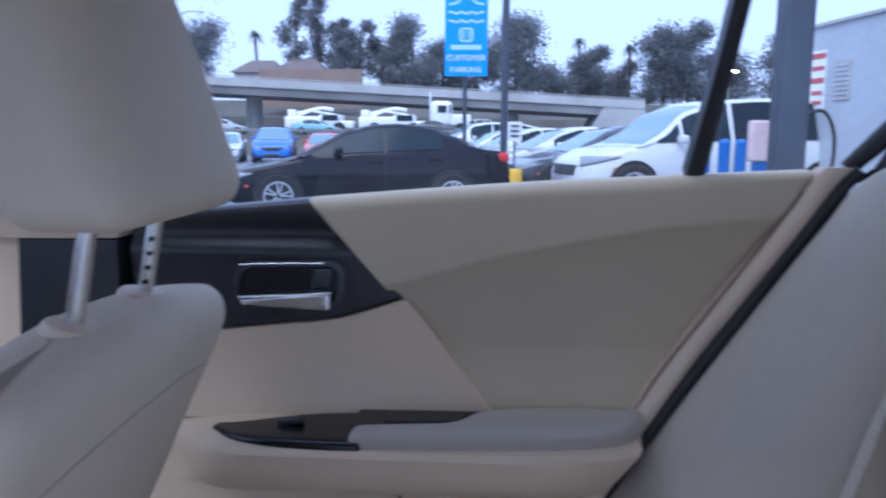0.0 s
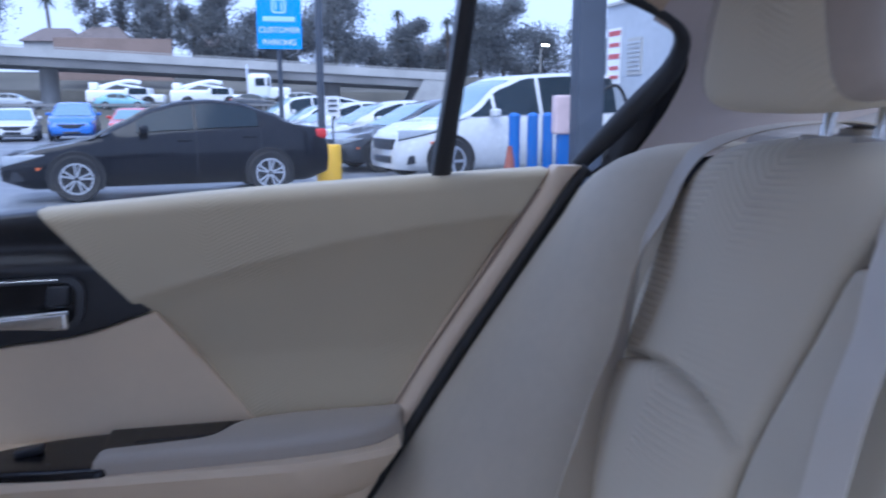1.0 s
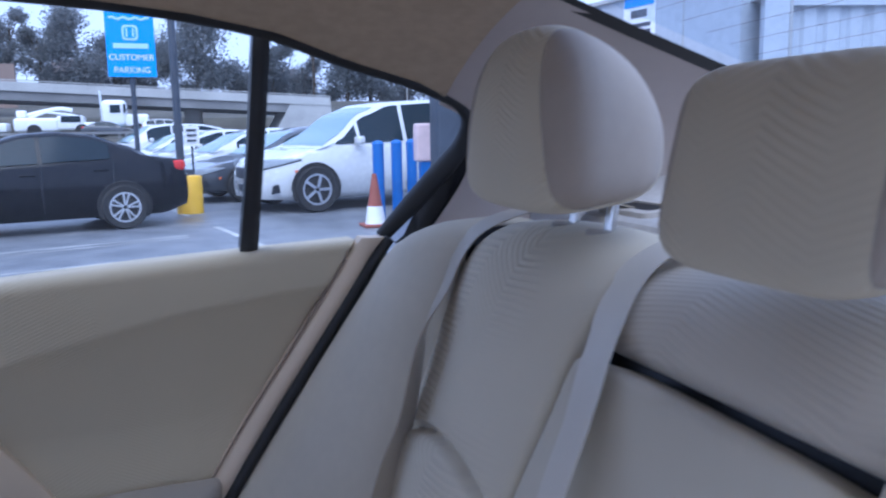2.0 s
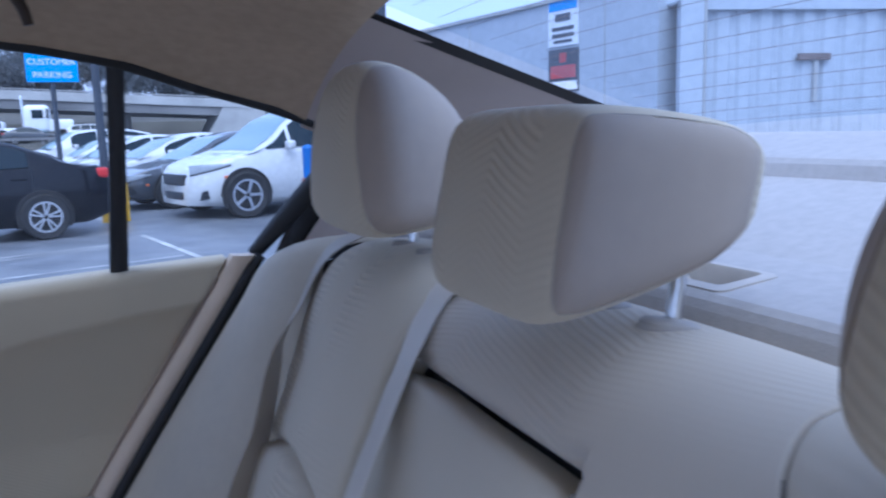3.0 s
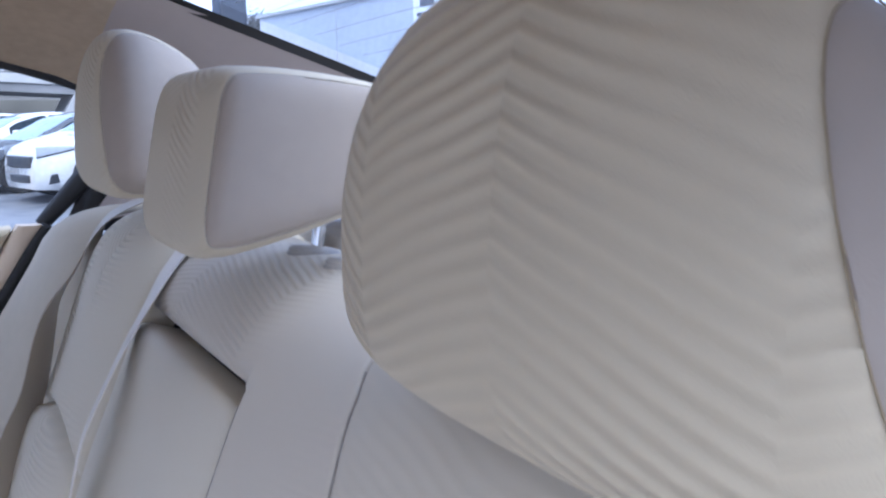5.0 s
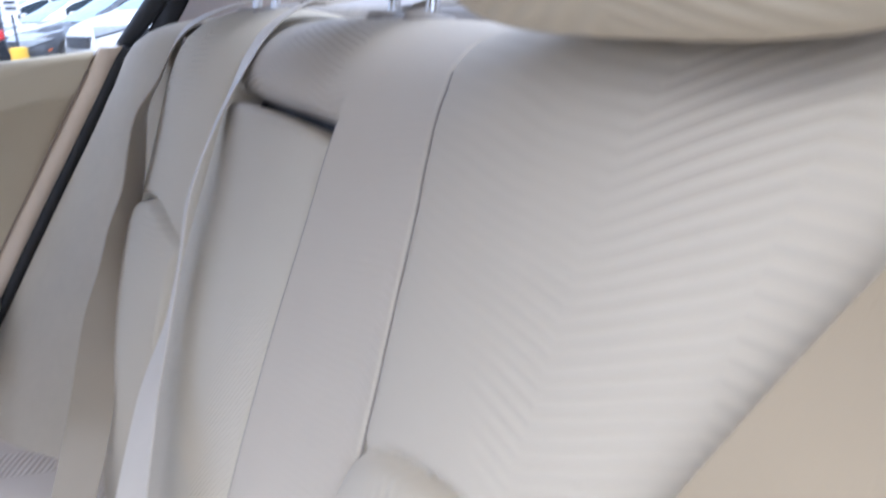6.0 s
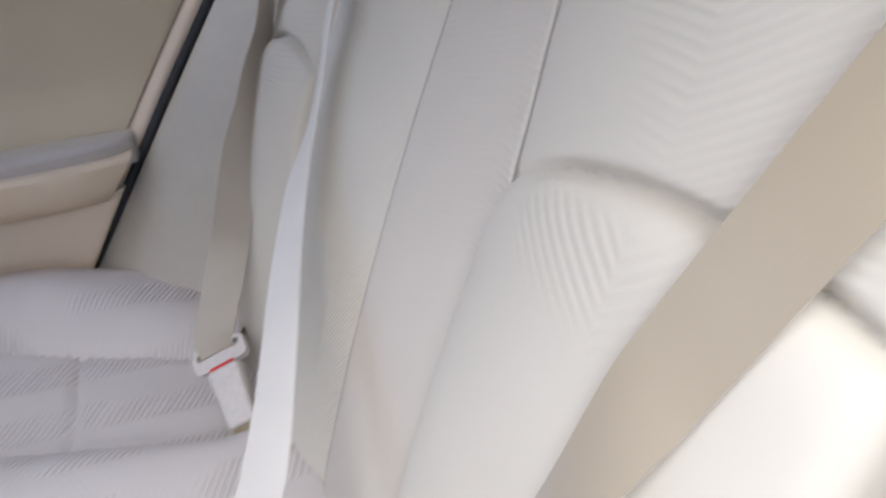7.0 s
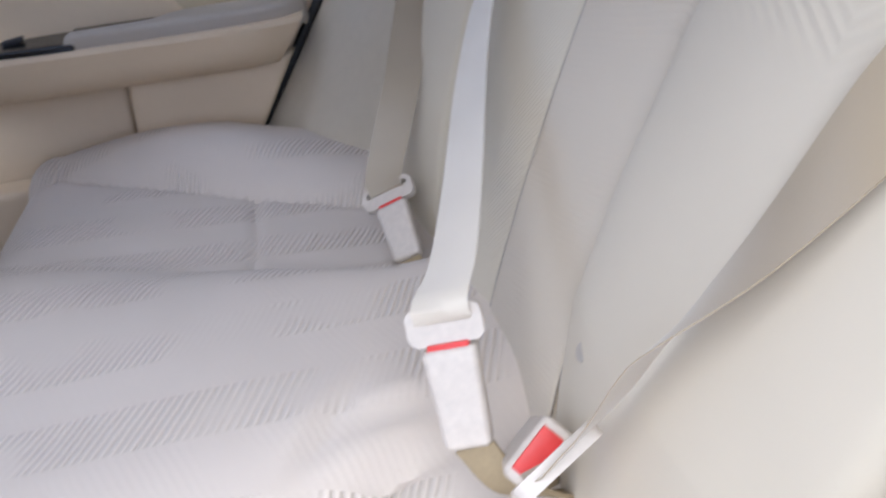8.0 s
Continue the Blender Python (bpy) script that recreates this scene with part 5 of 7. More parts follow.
for k in range(30):
    f = -1 + 2 * k / 29
    sy, sz = 0.24 * f, 0.285 - 0.02 * abs(f) ** 3
    deep = math.sqrt(0.055 ** 2 - max(0.0, abs(sy) - 0.2) ** 2)
    seam.append(fs_shape(Vector((0.0205 + deep, sy, sz))))
part("seam", tube(seam, 0.0007, 5, 60), M_SLEEVE, front, "stitched seam")
fh = thing("headrest", (-0.27, 0.488, 0.945), "plain beige front headrest on notched steel posts", "headrest")


def fh_shape(p):
    fz = p.z / 0.135
    return Vector((-0.292 + p.x * (1 - 0.12 * max(0, fz)) - 0.040 * fz - 0.010 * (p.y / 0.14) ** 2 * (p.x / 0.062), 0.488 + p.y * (1.06 - 0.13 * (fz + 1)), 1.158 + p.z))


part("cushion", rbox((0.064, 0.135, 0.138), 0.040, (6, 14, 10), 6, fh_shape), M_SEATP, fh, "plain beige cloth pad")
for yy, notched in ((0.417, False), (0.541, True)):
    pst = part("post", tube([(-0.282, yy, 0.92), (-0.262, yy, 1.02)], 0.0068, 14, 8), M_STEEL, fh, "polished steel post")
    if notched:
        for k in range(4):
            z = 0.956 + 0.013 * k
            part("notch", tube([(-0.2745 + (z - 0.956) * 0.2 - 0.0005, yy - 0.0072, z), (-0.2745 + (z - 0.956) * 0.2 + 0.004, yy - 0.0068, z + 0.0008)], 0.0021, 8, 4), M_GLOSSB, pst)
    m = pose(-0.279, yy, 0.939, 0, 14, 0)
    bm = bmesh.new()
    rings = []
    for q, z in ((1.0, -0.012), (1.0, 0.003), (0.9, 0.007), (0.35, 0.009)):
        rings.append([bm.verts.new(m @ Vector((0.024 * q * math.cos(a), 0.021 * q * math.sin(a), z))) for a in [2 * math.pi * k / 24 for k in range(24)]])
    for r1, r2 in zip(rings, rings[1:]):
        for i in range(24):
            bm.faces.new((r1[i], r1[(i + 1) % 24], r2[(i + 1) % 24], r2[i]))
    bm.faces.new(rings[-1])
    part("sleeve", bm, M_STRIP, fh, "beige plastic post sleeve")


# ---- outside: ground ----
def asphalt(name):
    m, n, l, b = nodes_of(name)
    tc = n.new("ShaderNodeTexCoord")
    outs = []
    for sc, det in ((0.18, 5), (2.2, 5), (70.0, 2)):
        t = n.new("ShaderNodeTexNoise")
        t.inputs["Scale"].default_value, t.inputs["Detail"].default_value = sc, det
        l.new(tc.outputs["Object"], t.inputs["Vector"])
        outs.append(t.outputs["Fac"])
    ramp = n.new("ShaderNodeValToRGB")
    ramp.color_ramp.elements[0].position, ramp.color_ramp.elements[1].position = 0.32, 0.70
    ramp.color_ramp.elements[0].color = (0.13, 0.138, 0.155, 1)
    ramp.color_ramp.elements[1].color = (0.21, 0.218, 0.235, 1)
    l.new(outs[1], ramp.inputs[0])
    l.new(ramp.outputs[0], b.inputs["Base Color"])
    wet = n.new("ShaderNodeMapRange")
    wet.inputs["From Min"].default_value, wet.inputs["From Max"].default_value = 0.40, 0.60
    wet.inputs["To Min"].default_value, wet.inputs["To Max"].default_value = 0.28, 0.62
    l.new(outs[0], wet.inputs["Value"])
    l.new(wet.outputs[0], b.inputs["Roughness"])
    bp = n.new("ShaderNodeBump")
    bp.inputs["Strength"].default_value, bp.inputs["Distance"].default_value = 0.5, 0.01
    l.new(outs[2], bp.inputs["Height"])
    l.new(bp.outputs[0], b.inputs["Normal"])
    return m


M_ASPH = asphalt("asphalt")
M_LINE = mat("road_paint", (0.42, 0.42, 0.41), 0.7, var=0.35, scale=2)
M_CONC = mat("concrete", (0.42, 0.42, 0.41), 0.85, var=0.15, scale=0.5, bump=0.3, bscale=20)
M_CONCD = mat("dark_and_shaded_concrete", (0.20, 0.20, 0.20), 0.9, var=0.25, scale=0.3)
M_YELLOW = mat("yellow_paint", (0.80, 0.47, 0.03), 0.6, var=0.12, scale=3)
M_BLUE = mat("blue_paint", (0.015, 0.12, 0.42), 0.45, var=0.1, scale=3)
M_SIGNB = mat("sign_blue", (0.02, 0.30, 0.80), 0.4, var=0.05, scale=2)
M_SIGNL = mat("sign_pale_blue", (0.45, 0.68, 0.90), 0.4, var=0.05, scale=2)
M_WHITE = mat("white_paint", (0.80, 0.81, 0.82), 0.35, var=0.05, scale=1.0, coat=0.4)
M_WALL = mat("white_wall_paint", (0.44, 0.47, 0.51), 0.6, var=0.06, scale=0.7, bump=0.15, bscale=30)
M_DARKP = mat("dark_pole_paint", (0.045, 0.055, 0.075), 0.5, var=0.2, scale=3)
M_CARBLK = mat("black_car_paint", (0.003, 0.004, 0.007), 0.16, var=0.1, scale=2, coat=0.12, spec=0.3)
M_CARWHT = mat("white_car_paint", (0.62, 0.63, 0.64), 0.25, var=0.03, scale=1, coat=0.8)
M_CARGRY = mat("dark_grey_car_paint", (0.05, 0.055, 0.065), 0.25, var=0.06, scale=1, coat=0.8)
M_CARSLV = mat("silver_car_paint", (0.40, 0.43, 0.46), 0.28, var=0.04, scale=1, coat=0.6)
M_CARBLU = mat("blue_car_paint", (0.02, 0.13, 0.48), 0.25, var=0.06, scale=1, coat=0.8)
M_CARRED = mat("red_car_paint", (0.58, 0.03, 0.02), 0.25, var=0.06, scale=1, coat=0.8)
M_CARTEAL = mat("pale_teal_car_paint", (0.22, 0.45, 0.52), 0.25, var=0.06, scale=1, coat=0.8)
M_AUTOG = mat("tinted_car_glass", (0.012, 0.022, 0.030), 0.08, var=0.05, spec=0.28)
M_SCREEN = mat("windscreen_glass", (0.16, 0.26, 0.30), 0.06, var=0.05, spec=0.9)
M_TYRE = mat("tyre_rubber", (0.02, 0.02, 0.021), 0.8, var=0.2, scale=6)
M_RIM = mat("alloy_rim", (0.60, 0.61, 0.63), 0.3, metal=0.8, var=0.05)
M_LAMPW = mat("headlamp_glass", (0.34, 0.37, 0.41), 0.12, var=0.1, scale=8)
M_LAMPR = mat("tail_lamp", (0.55, 0.03, 0.03), 0.2, var=0.1, scale=8)
M_ORANGE = mat("cone_orange", (0.75, 0.16, 0.03), 0.6, var=0.1)
M_CONE = mat("dull_cone_red", (0.27, 0.075, 0.05), 0.6, var=0.15)
M_BARK = mat("bark", (0.10, 0.08, 0.065), 0.95, var=0.3, scale=3)
M_ROOFT = mat("roof_tile", (0.16, 0.13, 0.12), 0.9, var=0.2, scale=2)
M_EARTH = mat("embankment", (0.10, 0.095, 0.08), 0.95, var=0.35, scale=0.2)
M_BRICKW = mat("brown_wall", (0.26, 0.19, 0.155), 0.9, var=0.12, scale=0.4)


def leaf_mat(name, col):
    m, n, l, b = nodes_of(name)
    g = n.new("ShaderNodeNewGeometry")
    ramp = n.new("ShaderNodeValToRGB")
    ramp.color_ramp.elements[0].color = (*[c * 0.75 for c in col], 1)
    ramp.color_ramp.elements[1].color = (*[min(1, c * 1.25) for c in col], 1)
    l.new(g.outputs["Random Per Island"], ramp.inputs[0])
    l.new(ramp.outputs[0], b.inputs["Base Color"])
    b.inputs["Roughness"].default_value = 0.8
    thin = n.new("ShaderNodeBsdfTranslucent")
    l.new(ramp.outputs[0], thin.inputs[0])
    both = n.new("ShaderNodeMixShader")
    both.inputs[0].default_value = 0.5
    l.new(b.outputs[0], both.inputs[1])
    l.new(thin.outputs[0], both.inputs[2])
    l.new(both.outputs[0], n["Material Output"].inputs[0])
    return m


# leaf colours lifted towards pale blue-grey to stand in for distance haze
M_LEAF = leaf_mat("hazed_dark_foliage", (0.19, 0.203, 0.21))
M_LEAF2 = leaf_mat("hazed_grey_green_foliage", (0.195, 0.208, 0.215))
M_PALM = leaf_mat("palm_fronds", (0.05, 0.07, 0.045))

bm = grid_bm([[(-1500 + 300 * i, -1500 + 300 * j, GROUND) for i in range(11)] for j in range(11)])
structure("ground", bm, M_ASPH, "damp grey asphalt of the parking lot", "asphalt", False)


def paint_line(a, b, w=0.1):
    a, b = Vector((*a, GROUND + 0.004)), Vector((*b, GROUND + 0.004))
    s = (b - a).normalized().cross(Vector((0, 0, 1))) * w / 2
    bm = bmesh.new()
    bm.faces.new([bm.verts.new(p) for p in (a - s, b - s, b + s, a + s)])
    structure("bay_line", bm, M_LINE, "worn white parking bay line on the asphalt", "road marking", False)


paint_line((-6, 6.05), (9, 7.15), 0.06)
paint_line((-4.0, 8.75), (0.44, 10.17), 0.07)
paint_line((-4.0, 8.45), (0.44, 9.95), 0.05)
paint_line((-4.0, 7.15), (1.13, 8.71), 0.06)
paint_line((0.82, 10.97), (1.32, 8.2), 0.08)
paint_line((0.19, 14.35), (0.51, 12.64), 0.08)


# ---- vehicles ----
def interp(tab, x):
    for (x0, v0), (x1, v1) in zip(tab, tab[1:]):
        if x <= x1:
            f = (x - x0) / max(x1 - x0, 1e-9)
            f = max(0, min(1, f))
            f = f * f * (3 - 2 * f) * 0.5 + f * 0.5
            return v0 + (v1 - v0) * f
    return tab[-1][1]


SEDAN = dict(L=4.55, W=0.885, wb=2.67, fo=0.93, r=0.325, clear=0.19,
             belt=[(0, 0.52), (0.08, 0.60), (0.5, 0.74), (1.35, 0.89), (2.2, 0.95), (3.2, 0.99), (3.9, 1.02), (4.4, 1.00), (4.5, 0.90), (4.55, 0.72)],
             roof=[(1.15, 0.86), (1.55, 1.08), (2.0, 1.30), (2.4, 1.405), (2.8, 1.43), (3.2, 1.39), (3.7, 1.22), (4.05, 1.05)], shield=(1.2, 2.1), rear=(3.25, 3.95), sides=[(1.75, 2.52), (2.58, 3.45)])
VAN = dict(nip=0.40, taper=0.95, face=(0.5, 0.10), L=5.2, W=0.99, wb=3.2, fo=0.76, r=0.355, clear=0.2,
           belt=[(0, 0.56), (0.04, 0.70), (0.15, 0.79), (0.5, 0.91), (1.1, 1.00), (1.6, 1.02), (3.0, 1.04), (4.9, 1.08), (5.1, 0.96), (5.2, 0.7)],
           roof=[(0.85, 0.96), (1.2, 1.16), (1.7, 1.52), (2.2, 1.70), (3.0, 1.745), (4.2, 1.72), (4.85, 1.62), (5.1, 1.25)], shield=(0.95, 1.95), rear=(4.86, 5.08), sides=[(1.12, 1.52), (1.58, 2.35), (2.42, 3.5), (3.58, 4.7)], rise=0.02, mirror=1.48)
SUV = dict(L=4.7, W=0.94, wb=2.75, fo=0.95, r=0.36, clear=0.22,
           belt=[(0, 0.60), (0.08, 0.80), (0.5, 0.98), (1.2, 1.06), (2.0, 1.08), (4.3, 1.12), (4.6, 1.0), (4.7, 0.7)],
           roof=[(1.15, 1.03), (1.6, 1.32), (2.05, 1.60), (2.6, 1.67), (3.6, 1.65), (4.3, 1.52), (4.6, 1.15)], shield=(1.2, 2.0), rear=(4.3, 4.58), sides=[(1.85, 2.6), (2.66, 3.4), (3.46, 4.2)])


def wheel(t, x, y, r, side, m, spokes=10, twin=False):
    """A tyre with an alloy rim of separate spokes."""
    c = Vector((x, y, r))
    bm = bmesh.new()
    prof = [(r * 0.66, -0.09), (r * 0.93, -0.105), (r, -0.07), (r, 0.07), (r * 0.93, 0.105), (r * 0.66, 0.09)]
    rings = [[bm.verts.new(m @ (c + Vector((q * math.cos(a), w, q * math.sin(a))))) for a in [2 * math.pi * k / 28 for k in range(28)]] for q, w in prof]
    for i in range(6):
        r1, r2 = rings[i], rings[(i + 1) % 6]
        for k in range(28):
            bm.faces.new((r1[k], r1[(k + 1) % 28], r2[(k + 1) % 28], r2[k]))
    w = part("wheel", bm, M_TYRE, t, "black tyre")
    bm = bmesh.new()
    for k in range(spokes):
        a = 2 * math.pi * (k // 2 * 2 + 0.62 * (k % 2)) / spokes if twin else 2 * math.pi * k / spokes
        mm_ = Matrix.Translation(c) @ Matrix.Rotation(-a, 4, "Y")
        box((r * 0.37, side * 0.085, 0), (r * 0.56, 0.03, r * (0.075 if twin else 0.12)), bm, m @ mm_)
    rr = [[bm.verts.new(m @ (c + Vector((q * math.cos(a), side * w_, q * math.sin(a))))) for a in [2 * math.pi * k / 28 for k in range(28)]] for q, w_ in ((r * 0.60, 0.06), (r * 0.60, 0.095), (r * 0.68, 0.095))]
    for r1, r2 in zip(rr, rr[1:]):
        for k in range(28):
            bm.faces.new((r1[k], r1[(k + 1) % 28], r2[(k + 1) % 28], r2[k]))
    part("rim", bm, M_RIM, w, "alloy rim", False)
    bm = bmesh.new()
    bm.faces.new([bm.verts.new(m @ (c + Vector((r * 0.62 * math.cos(a), side * 0.03, r * 0.62 * math.sin(a))))) for a in [2 * math.pi * k / 24 for k in range(24)]])
    part("brake_disc", bm, M_BLACKP, w, "", False)


def vehicle(spec, paint, nose, heading, label, category="car", scale=1.0, spokes=10, wheels=True, group="", screen=None, base=None):
    """A car body lofted from its side outline; nose is the middle of its front end on the ground, heading in degrees."""
    m = Matrix.Translation((*nose, GROUND if base is None else base)) @ Matrix.Rotation(radians(heading + 180), 4, "Z") @ Matrix.Scale(scale, 4)
    cen = m @ Vector((spec["L"] / 2, 0, 0))
    t = thing("car", cen, label, category, group)
    L, W = spec["L"], spec["W"]
    xs = sorted(set([0.0, 0.02, 0.06, 0.14] + [L * i / 34 for i in range(1, 34)] + [L - 0.1, L - 0.03, L] + [spec["roof"][0][0], spec["roof"][-1][0]]))
    r0, r1 = spec["roof"][0][0], spec["roof"][-1][0]

    def ring(x, grow=0.0):
        e = min(x, L - x)
        w = W * (1 - spec.get("nip", 0.16) * max(0, 1 - x / spec.get("taper", 0.6)) ** 2.6 - 0.14 * max(0, 1 - (L - x) / 0.6) ** 2.2) + grow
        zb = interp(spec["belt"], x)
        cl = spec["clear"] + spec.get("rise", 0.12) * max(0, 1 - e / 0.35)
        if r0 <= x <= r1:
            zr = max(zb + 0.02, interp(spec["roof"], x)) + grow
            wr = w * (0.97 - 0.24 * min(1, (zr - zb) / 0.5))
        else:
            zr, wr = zb + 0.025, w * 0.82
        return [(0, cl), (w * 0.86, cl), (w * 0.97, cl + 0.10), (w, (cl + zb) * 0.5), (w * 0.985, zb - 0.06), (w * 0.95, zb), (wr + 0.02, zr - 0.07 if zr - zb > 0.12 else zb + (zr - zb) * 0.5), (wr * 0.9, zr - 0.012), (0, zr)]

    bm = bmesh.new()
    rows = []
    for x in xs:
        h = ring(x)
        rows.append([(x, y, z) for y, z in h] + [(x, -y, z) for y, z in reversed(h[:-1])])
    grid_bm([[m @ Vector(p) for p in r] for r in rows], bm)
    for r in (rows[0], rows[-1]):
        bm.faces.new([bm.verts.new(m @ Vector(p)) for p in r[:-1]])
    bmesh.ops.remove_doubles(bm, verts=bm.verts, dist=0.001)
    body = part("body", bm, paint, t)

    def side_pane(x0, x1, s):
        rws = []
        k = 6
        for i in range(k + 1):
            x = x0 + (x1 - x0) * i / k
            h = ring(x, 0.006)
            a, b = Vector((x, s * h[5][0], h[5][1] + 0.03)), Vector((x, s * h[6][0], max(h[6][1] - 0.005, h[5][1] + 0.035)))
            rws.append([m @ a, m @ b])
        return grid_bm(rws)

    for x0, x1 in spec["sides"]:
        for s in (-1, 1):
            part("side_window", side_pane(x0, x1, s), M_AUTOG, t, "dark side glass")

    def top_pane(x0, x1):
        rws = []
        for i in range(8):
            x = x0 + (x1 - x0) * i / 7
            h = ring(x, 0.006)
            yy, zt = h[7][0] * 0.97, h[8][1]
            rws.append([m @ Vector((x, yy * f, zt + 0.004 - (zt - h[7][1]) * abs(f) ** 2)) for f in (-1, -0.66, -0.33, 0, 0.33, 0.66, 1)])
        return grid_bm(rws)

    part("windscreen", top_pane(*spec["shield"]), screen or M_SCREEN, t, "pale reflecting windscreen")
    part("rear_window", top_pane(*spec["rear"]), M_AUTOG, t)
    for s in (-1, 1):
        y = ring(0.22)[3][0]
        lamp_z = interp(spec["belt"], 0.3) - 0.10
        rws = []
        for i in range(9):
            x = 0.03 + 0.52 * i / 8
            tall = 0.075 * (1 - 0.75 * i / 8)
            ww = ring(x, 0.004)[4][0]
            rws.append([m @ Vector((x, s * (ww - 0.004), lamp_z + 0.16 * x - tall)), m @ Vector((x, s * (ww + 0.006), lamp_z + 0.16 * x)), m @ Vector((x, s * (ww - 0.012), lamp_z + 0.16 * x + tall))])
        hl = part("headlight", grid_bm(rws), M_LAMPW, t, "clear swept-back headlight")
        part("lamp_rim", tube([q[0] for q in rws], 0.012, 5, 18), M_BLACKP, hl)
        part("fog_lamp_vent", slab([(0.10, 0.30), (0.34, 0.33), (0.30, 0.46), (0.14, 0.43)], 0, 0.012, m @ Matrix(((1, 0, 0, 0), (0, 0, s, s * ring(0.22)[2][0] * 1.01), (0, 1, 0, 0), (0, 0, 0, 1)))), M_BLACKP, t, "dark lower vent", False)
        part("side_marker", box((0.52, s * (ring(0.52)[4][0] + 0.004), lamp_z - 0.10), (0.16, 0.012, 0.035), None, m), M_ORANGE, t, "small orange side marker", False)
        tz = interp(spec["belt"], L - 0.2)
        y = ring(L - 0.2)[3][0]
        part("tail_light", rbox((0.17, 0.10, 0.075), 0.05, (3, 2, 2), 3, lambda p: m @ Vector((L - 0.20 + p.x, s * (y * 0.90 + p.y * 0.7), tz - 0.10 + p.z))), M_LAMPR, t, "red tail light")
        mx = spec.get("mirror", spec["sides"][0][0] + 0.08)
        part("mirror", rbox((0.06, 0.10, 0.065), 0.04, (2, 2, 2), 3, lambda p: m @ Vector((mx + p.x, s * (W + 0.08 + p.y), interp(spec["belt"], mx) + 0.07 + p.z))), paint, t, "door mirror")
        for x0, x1 in [q for q in spec["sides"] if q[1] - q[0] > 0.5][:2]:
            z = interp(spec["belt"], x1) - 0.13
            part("door_handle", rbox((0.10, 0.012, 0.017), 0.010, (3, 1, 1), 2, lambda p: m @ Vector((x1 - 0.14 + p.x, s * (W * 0.995 + p.y), z + p.z))), paint, t)
            part("door_gap", tube([m @ Vector((x1 + 0.03, s * ring(x1)[i][0] * 1.002, ring(x1)[i][1])) for i in (2, 3, 4, 5)], 0.006 * scale, 4, 10), M_BLACKP, t)
    fw, fc = spec.get("face", (0.74, 0.16))
    part("grille", rbox((0.035, W * fw, 0.085), 0.02, (1, 8, 2), 2, lambda p: m @ Vector((0.012 + p.x + fc * (p.y / W) ** 2, p.y, spec["belt"][0][1] + 0.04 + p.z))), M_BLACKP, t, "dark grille")
    part("lower_grille", rbox((0.035, W * (fw - 0.1), 0.06), 0.02, (1, 8, 2), 2, lambda p: m @ Vector((0.012 + p.x + fc * (p.y / W) ** 2, p.y, 0.36 + p.z))), M_BLACKP, t, "dark lower grille")
    part("rear_bumper", rbox((0.05, W * 0.7, 0.07), 0.03, (1, 4, 2), 2, lambda p: m @ Vector((L - 0.02 + p.x - 0.25 * (p.y / W) ** 2, p.y, 0.36 + p.z))), M_BLACKP, t)
    if wheels:
        for x in (spec["fo"], spec["fo"] + spec["wb"]):
            for s in (-1, 1):
                wheel(t, x, s * (W - 0.072), spec["r"], s, m, spokes, spokes == 10)
                arch = []
                for k in range(13):
                    a = math.pi * k / 12
                    arch.append(m @ Vector((x + (spec["r"] + 0.045) * math.cos(a), s * (W * 0.992), spec["r"] + (spec["r"] + 0.045) * math.sin(a))))
                part("wheel_arch", tube(arch, 0.016 * scale, 8, 24), M_TYRE, t, "dark wheel arch")
                # flat black disc on the body side stands in for shade round the wheel
                bm = bmesh.new()
                bm.faces.new([bm.verts.new(m @ Vector((x + (spec["r"] + 0.05) * math.cos(2 * math.pi * k / 24), s * (W * 1.001), max(spec["clear"] - 0.02, spec["r"] + (spec["r"] + 0.05) * math.sin(2 * math.pi * k / 24))))) for k in range(24)])
                part("wheel_well_shade", bm, M_TYRE, t, "", False)
    return t


vehicle(SEDAN, M_CARBLK, (-3.89, 11.32), 193.6, "black sedan with tinted glass parked side-on, rain-wet paint", "car", 0.955, 10, True, "", M_AUTOG)
HEAD = 194.0
hv = Vector((math.cos(radians(HEAD)), math.sin(radians(HEAD)), 0))
rv = Vector((hv.y, -hv.x, 0))
van_nose = Vector((2.50, 12.25, 0)) + hv * 0.76 * 1.06 + rv * 0.99 * 1.04
vehicle(VAN, M_CARWHT, (van_nose.x, van_nose.y), HEAD, "white minivan parked with its nose to the lane", "minivan", 1.06, 5, True, "parked row")
ROW = [(SEDAN, M_CARGRY, "dark grey car parked beside the minivan", 2.6, 0.35), (SEDAN, M_CARWHT, "white car parked in the row", 5.4, 0.3), (SEDAN, M_CARWHT, "another white car parked in the row", 8.0, 0.5), (SEDAN, M_CARWHT, "white car parked far along the row", 11.0, 0.3), (SUV, M_CARWHT, "white car at the far end of the row", 13.8, 0.4)]
for spec, paint, lab, off, fwd in ROW:
    q = van_nose + rv * off + hv * fwd
    vehicle(spec, paint, (q.x, q.y), HEAD, lab, "car", 1.0, 6, True, "parked row")
FACING = [(SEDAN, M_CARTEAL, (-12.7, 32.0), 286, "pale teal car facing the lot"), (SEDAN, M_CARWHT, (-10.8, 32.0), 284, "white car facing the lot"), (SUV, M_CARBLU, (-8.7, 32.1), 281, "blue car facing the lot"), (SEDAN, M_CARRED, (-6.8, 33.0), 276, "red car facing the lot"), (SEDAN, M_CARTEAL, (1.6, 30.5), 265, "pale teal car beyond the lamp post")]
for spec, paint, at, hd, lab in FACING:
    vehicle(spec, paint, at, hd, lab, "car", 0.92, 6, True, "cars facing the lot")


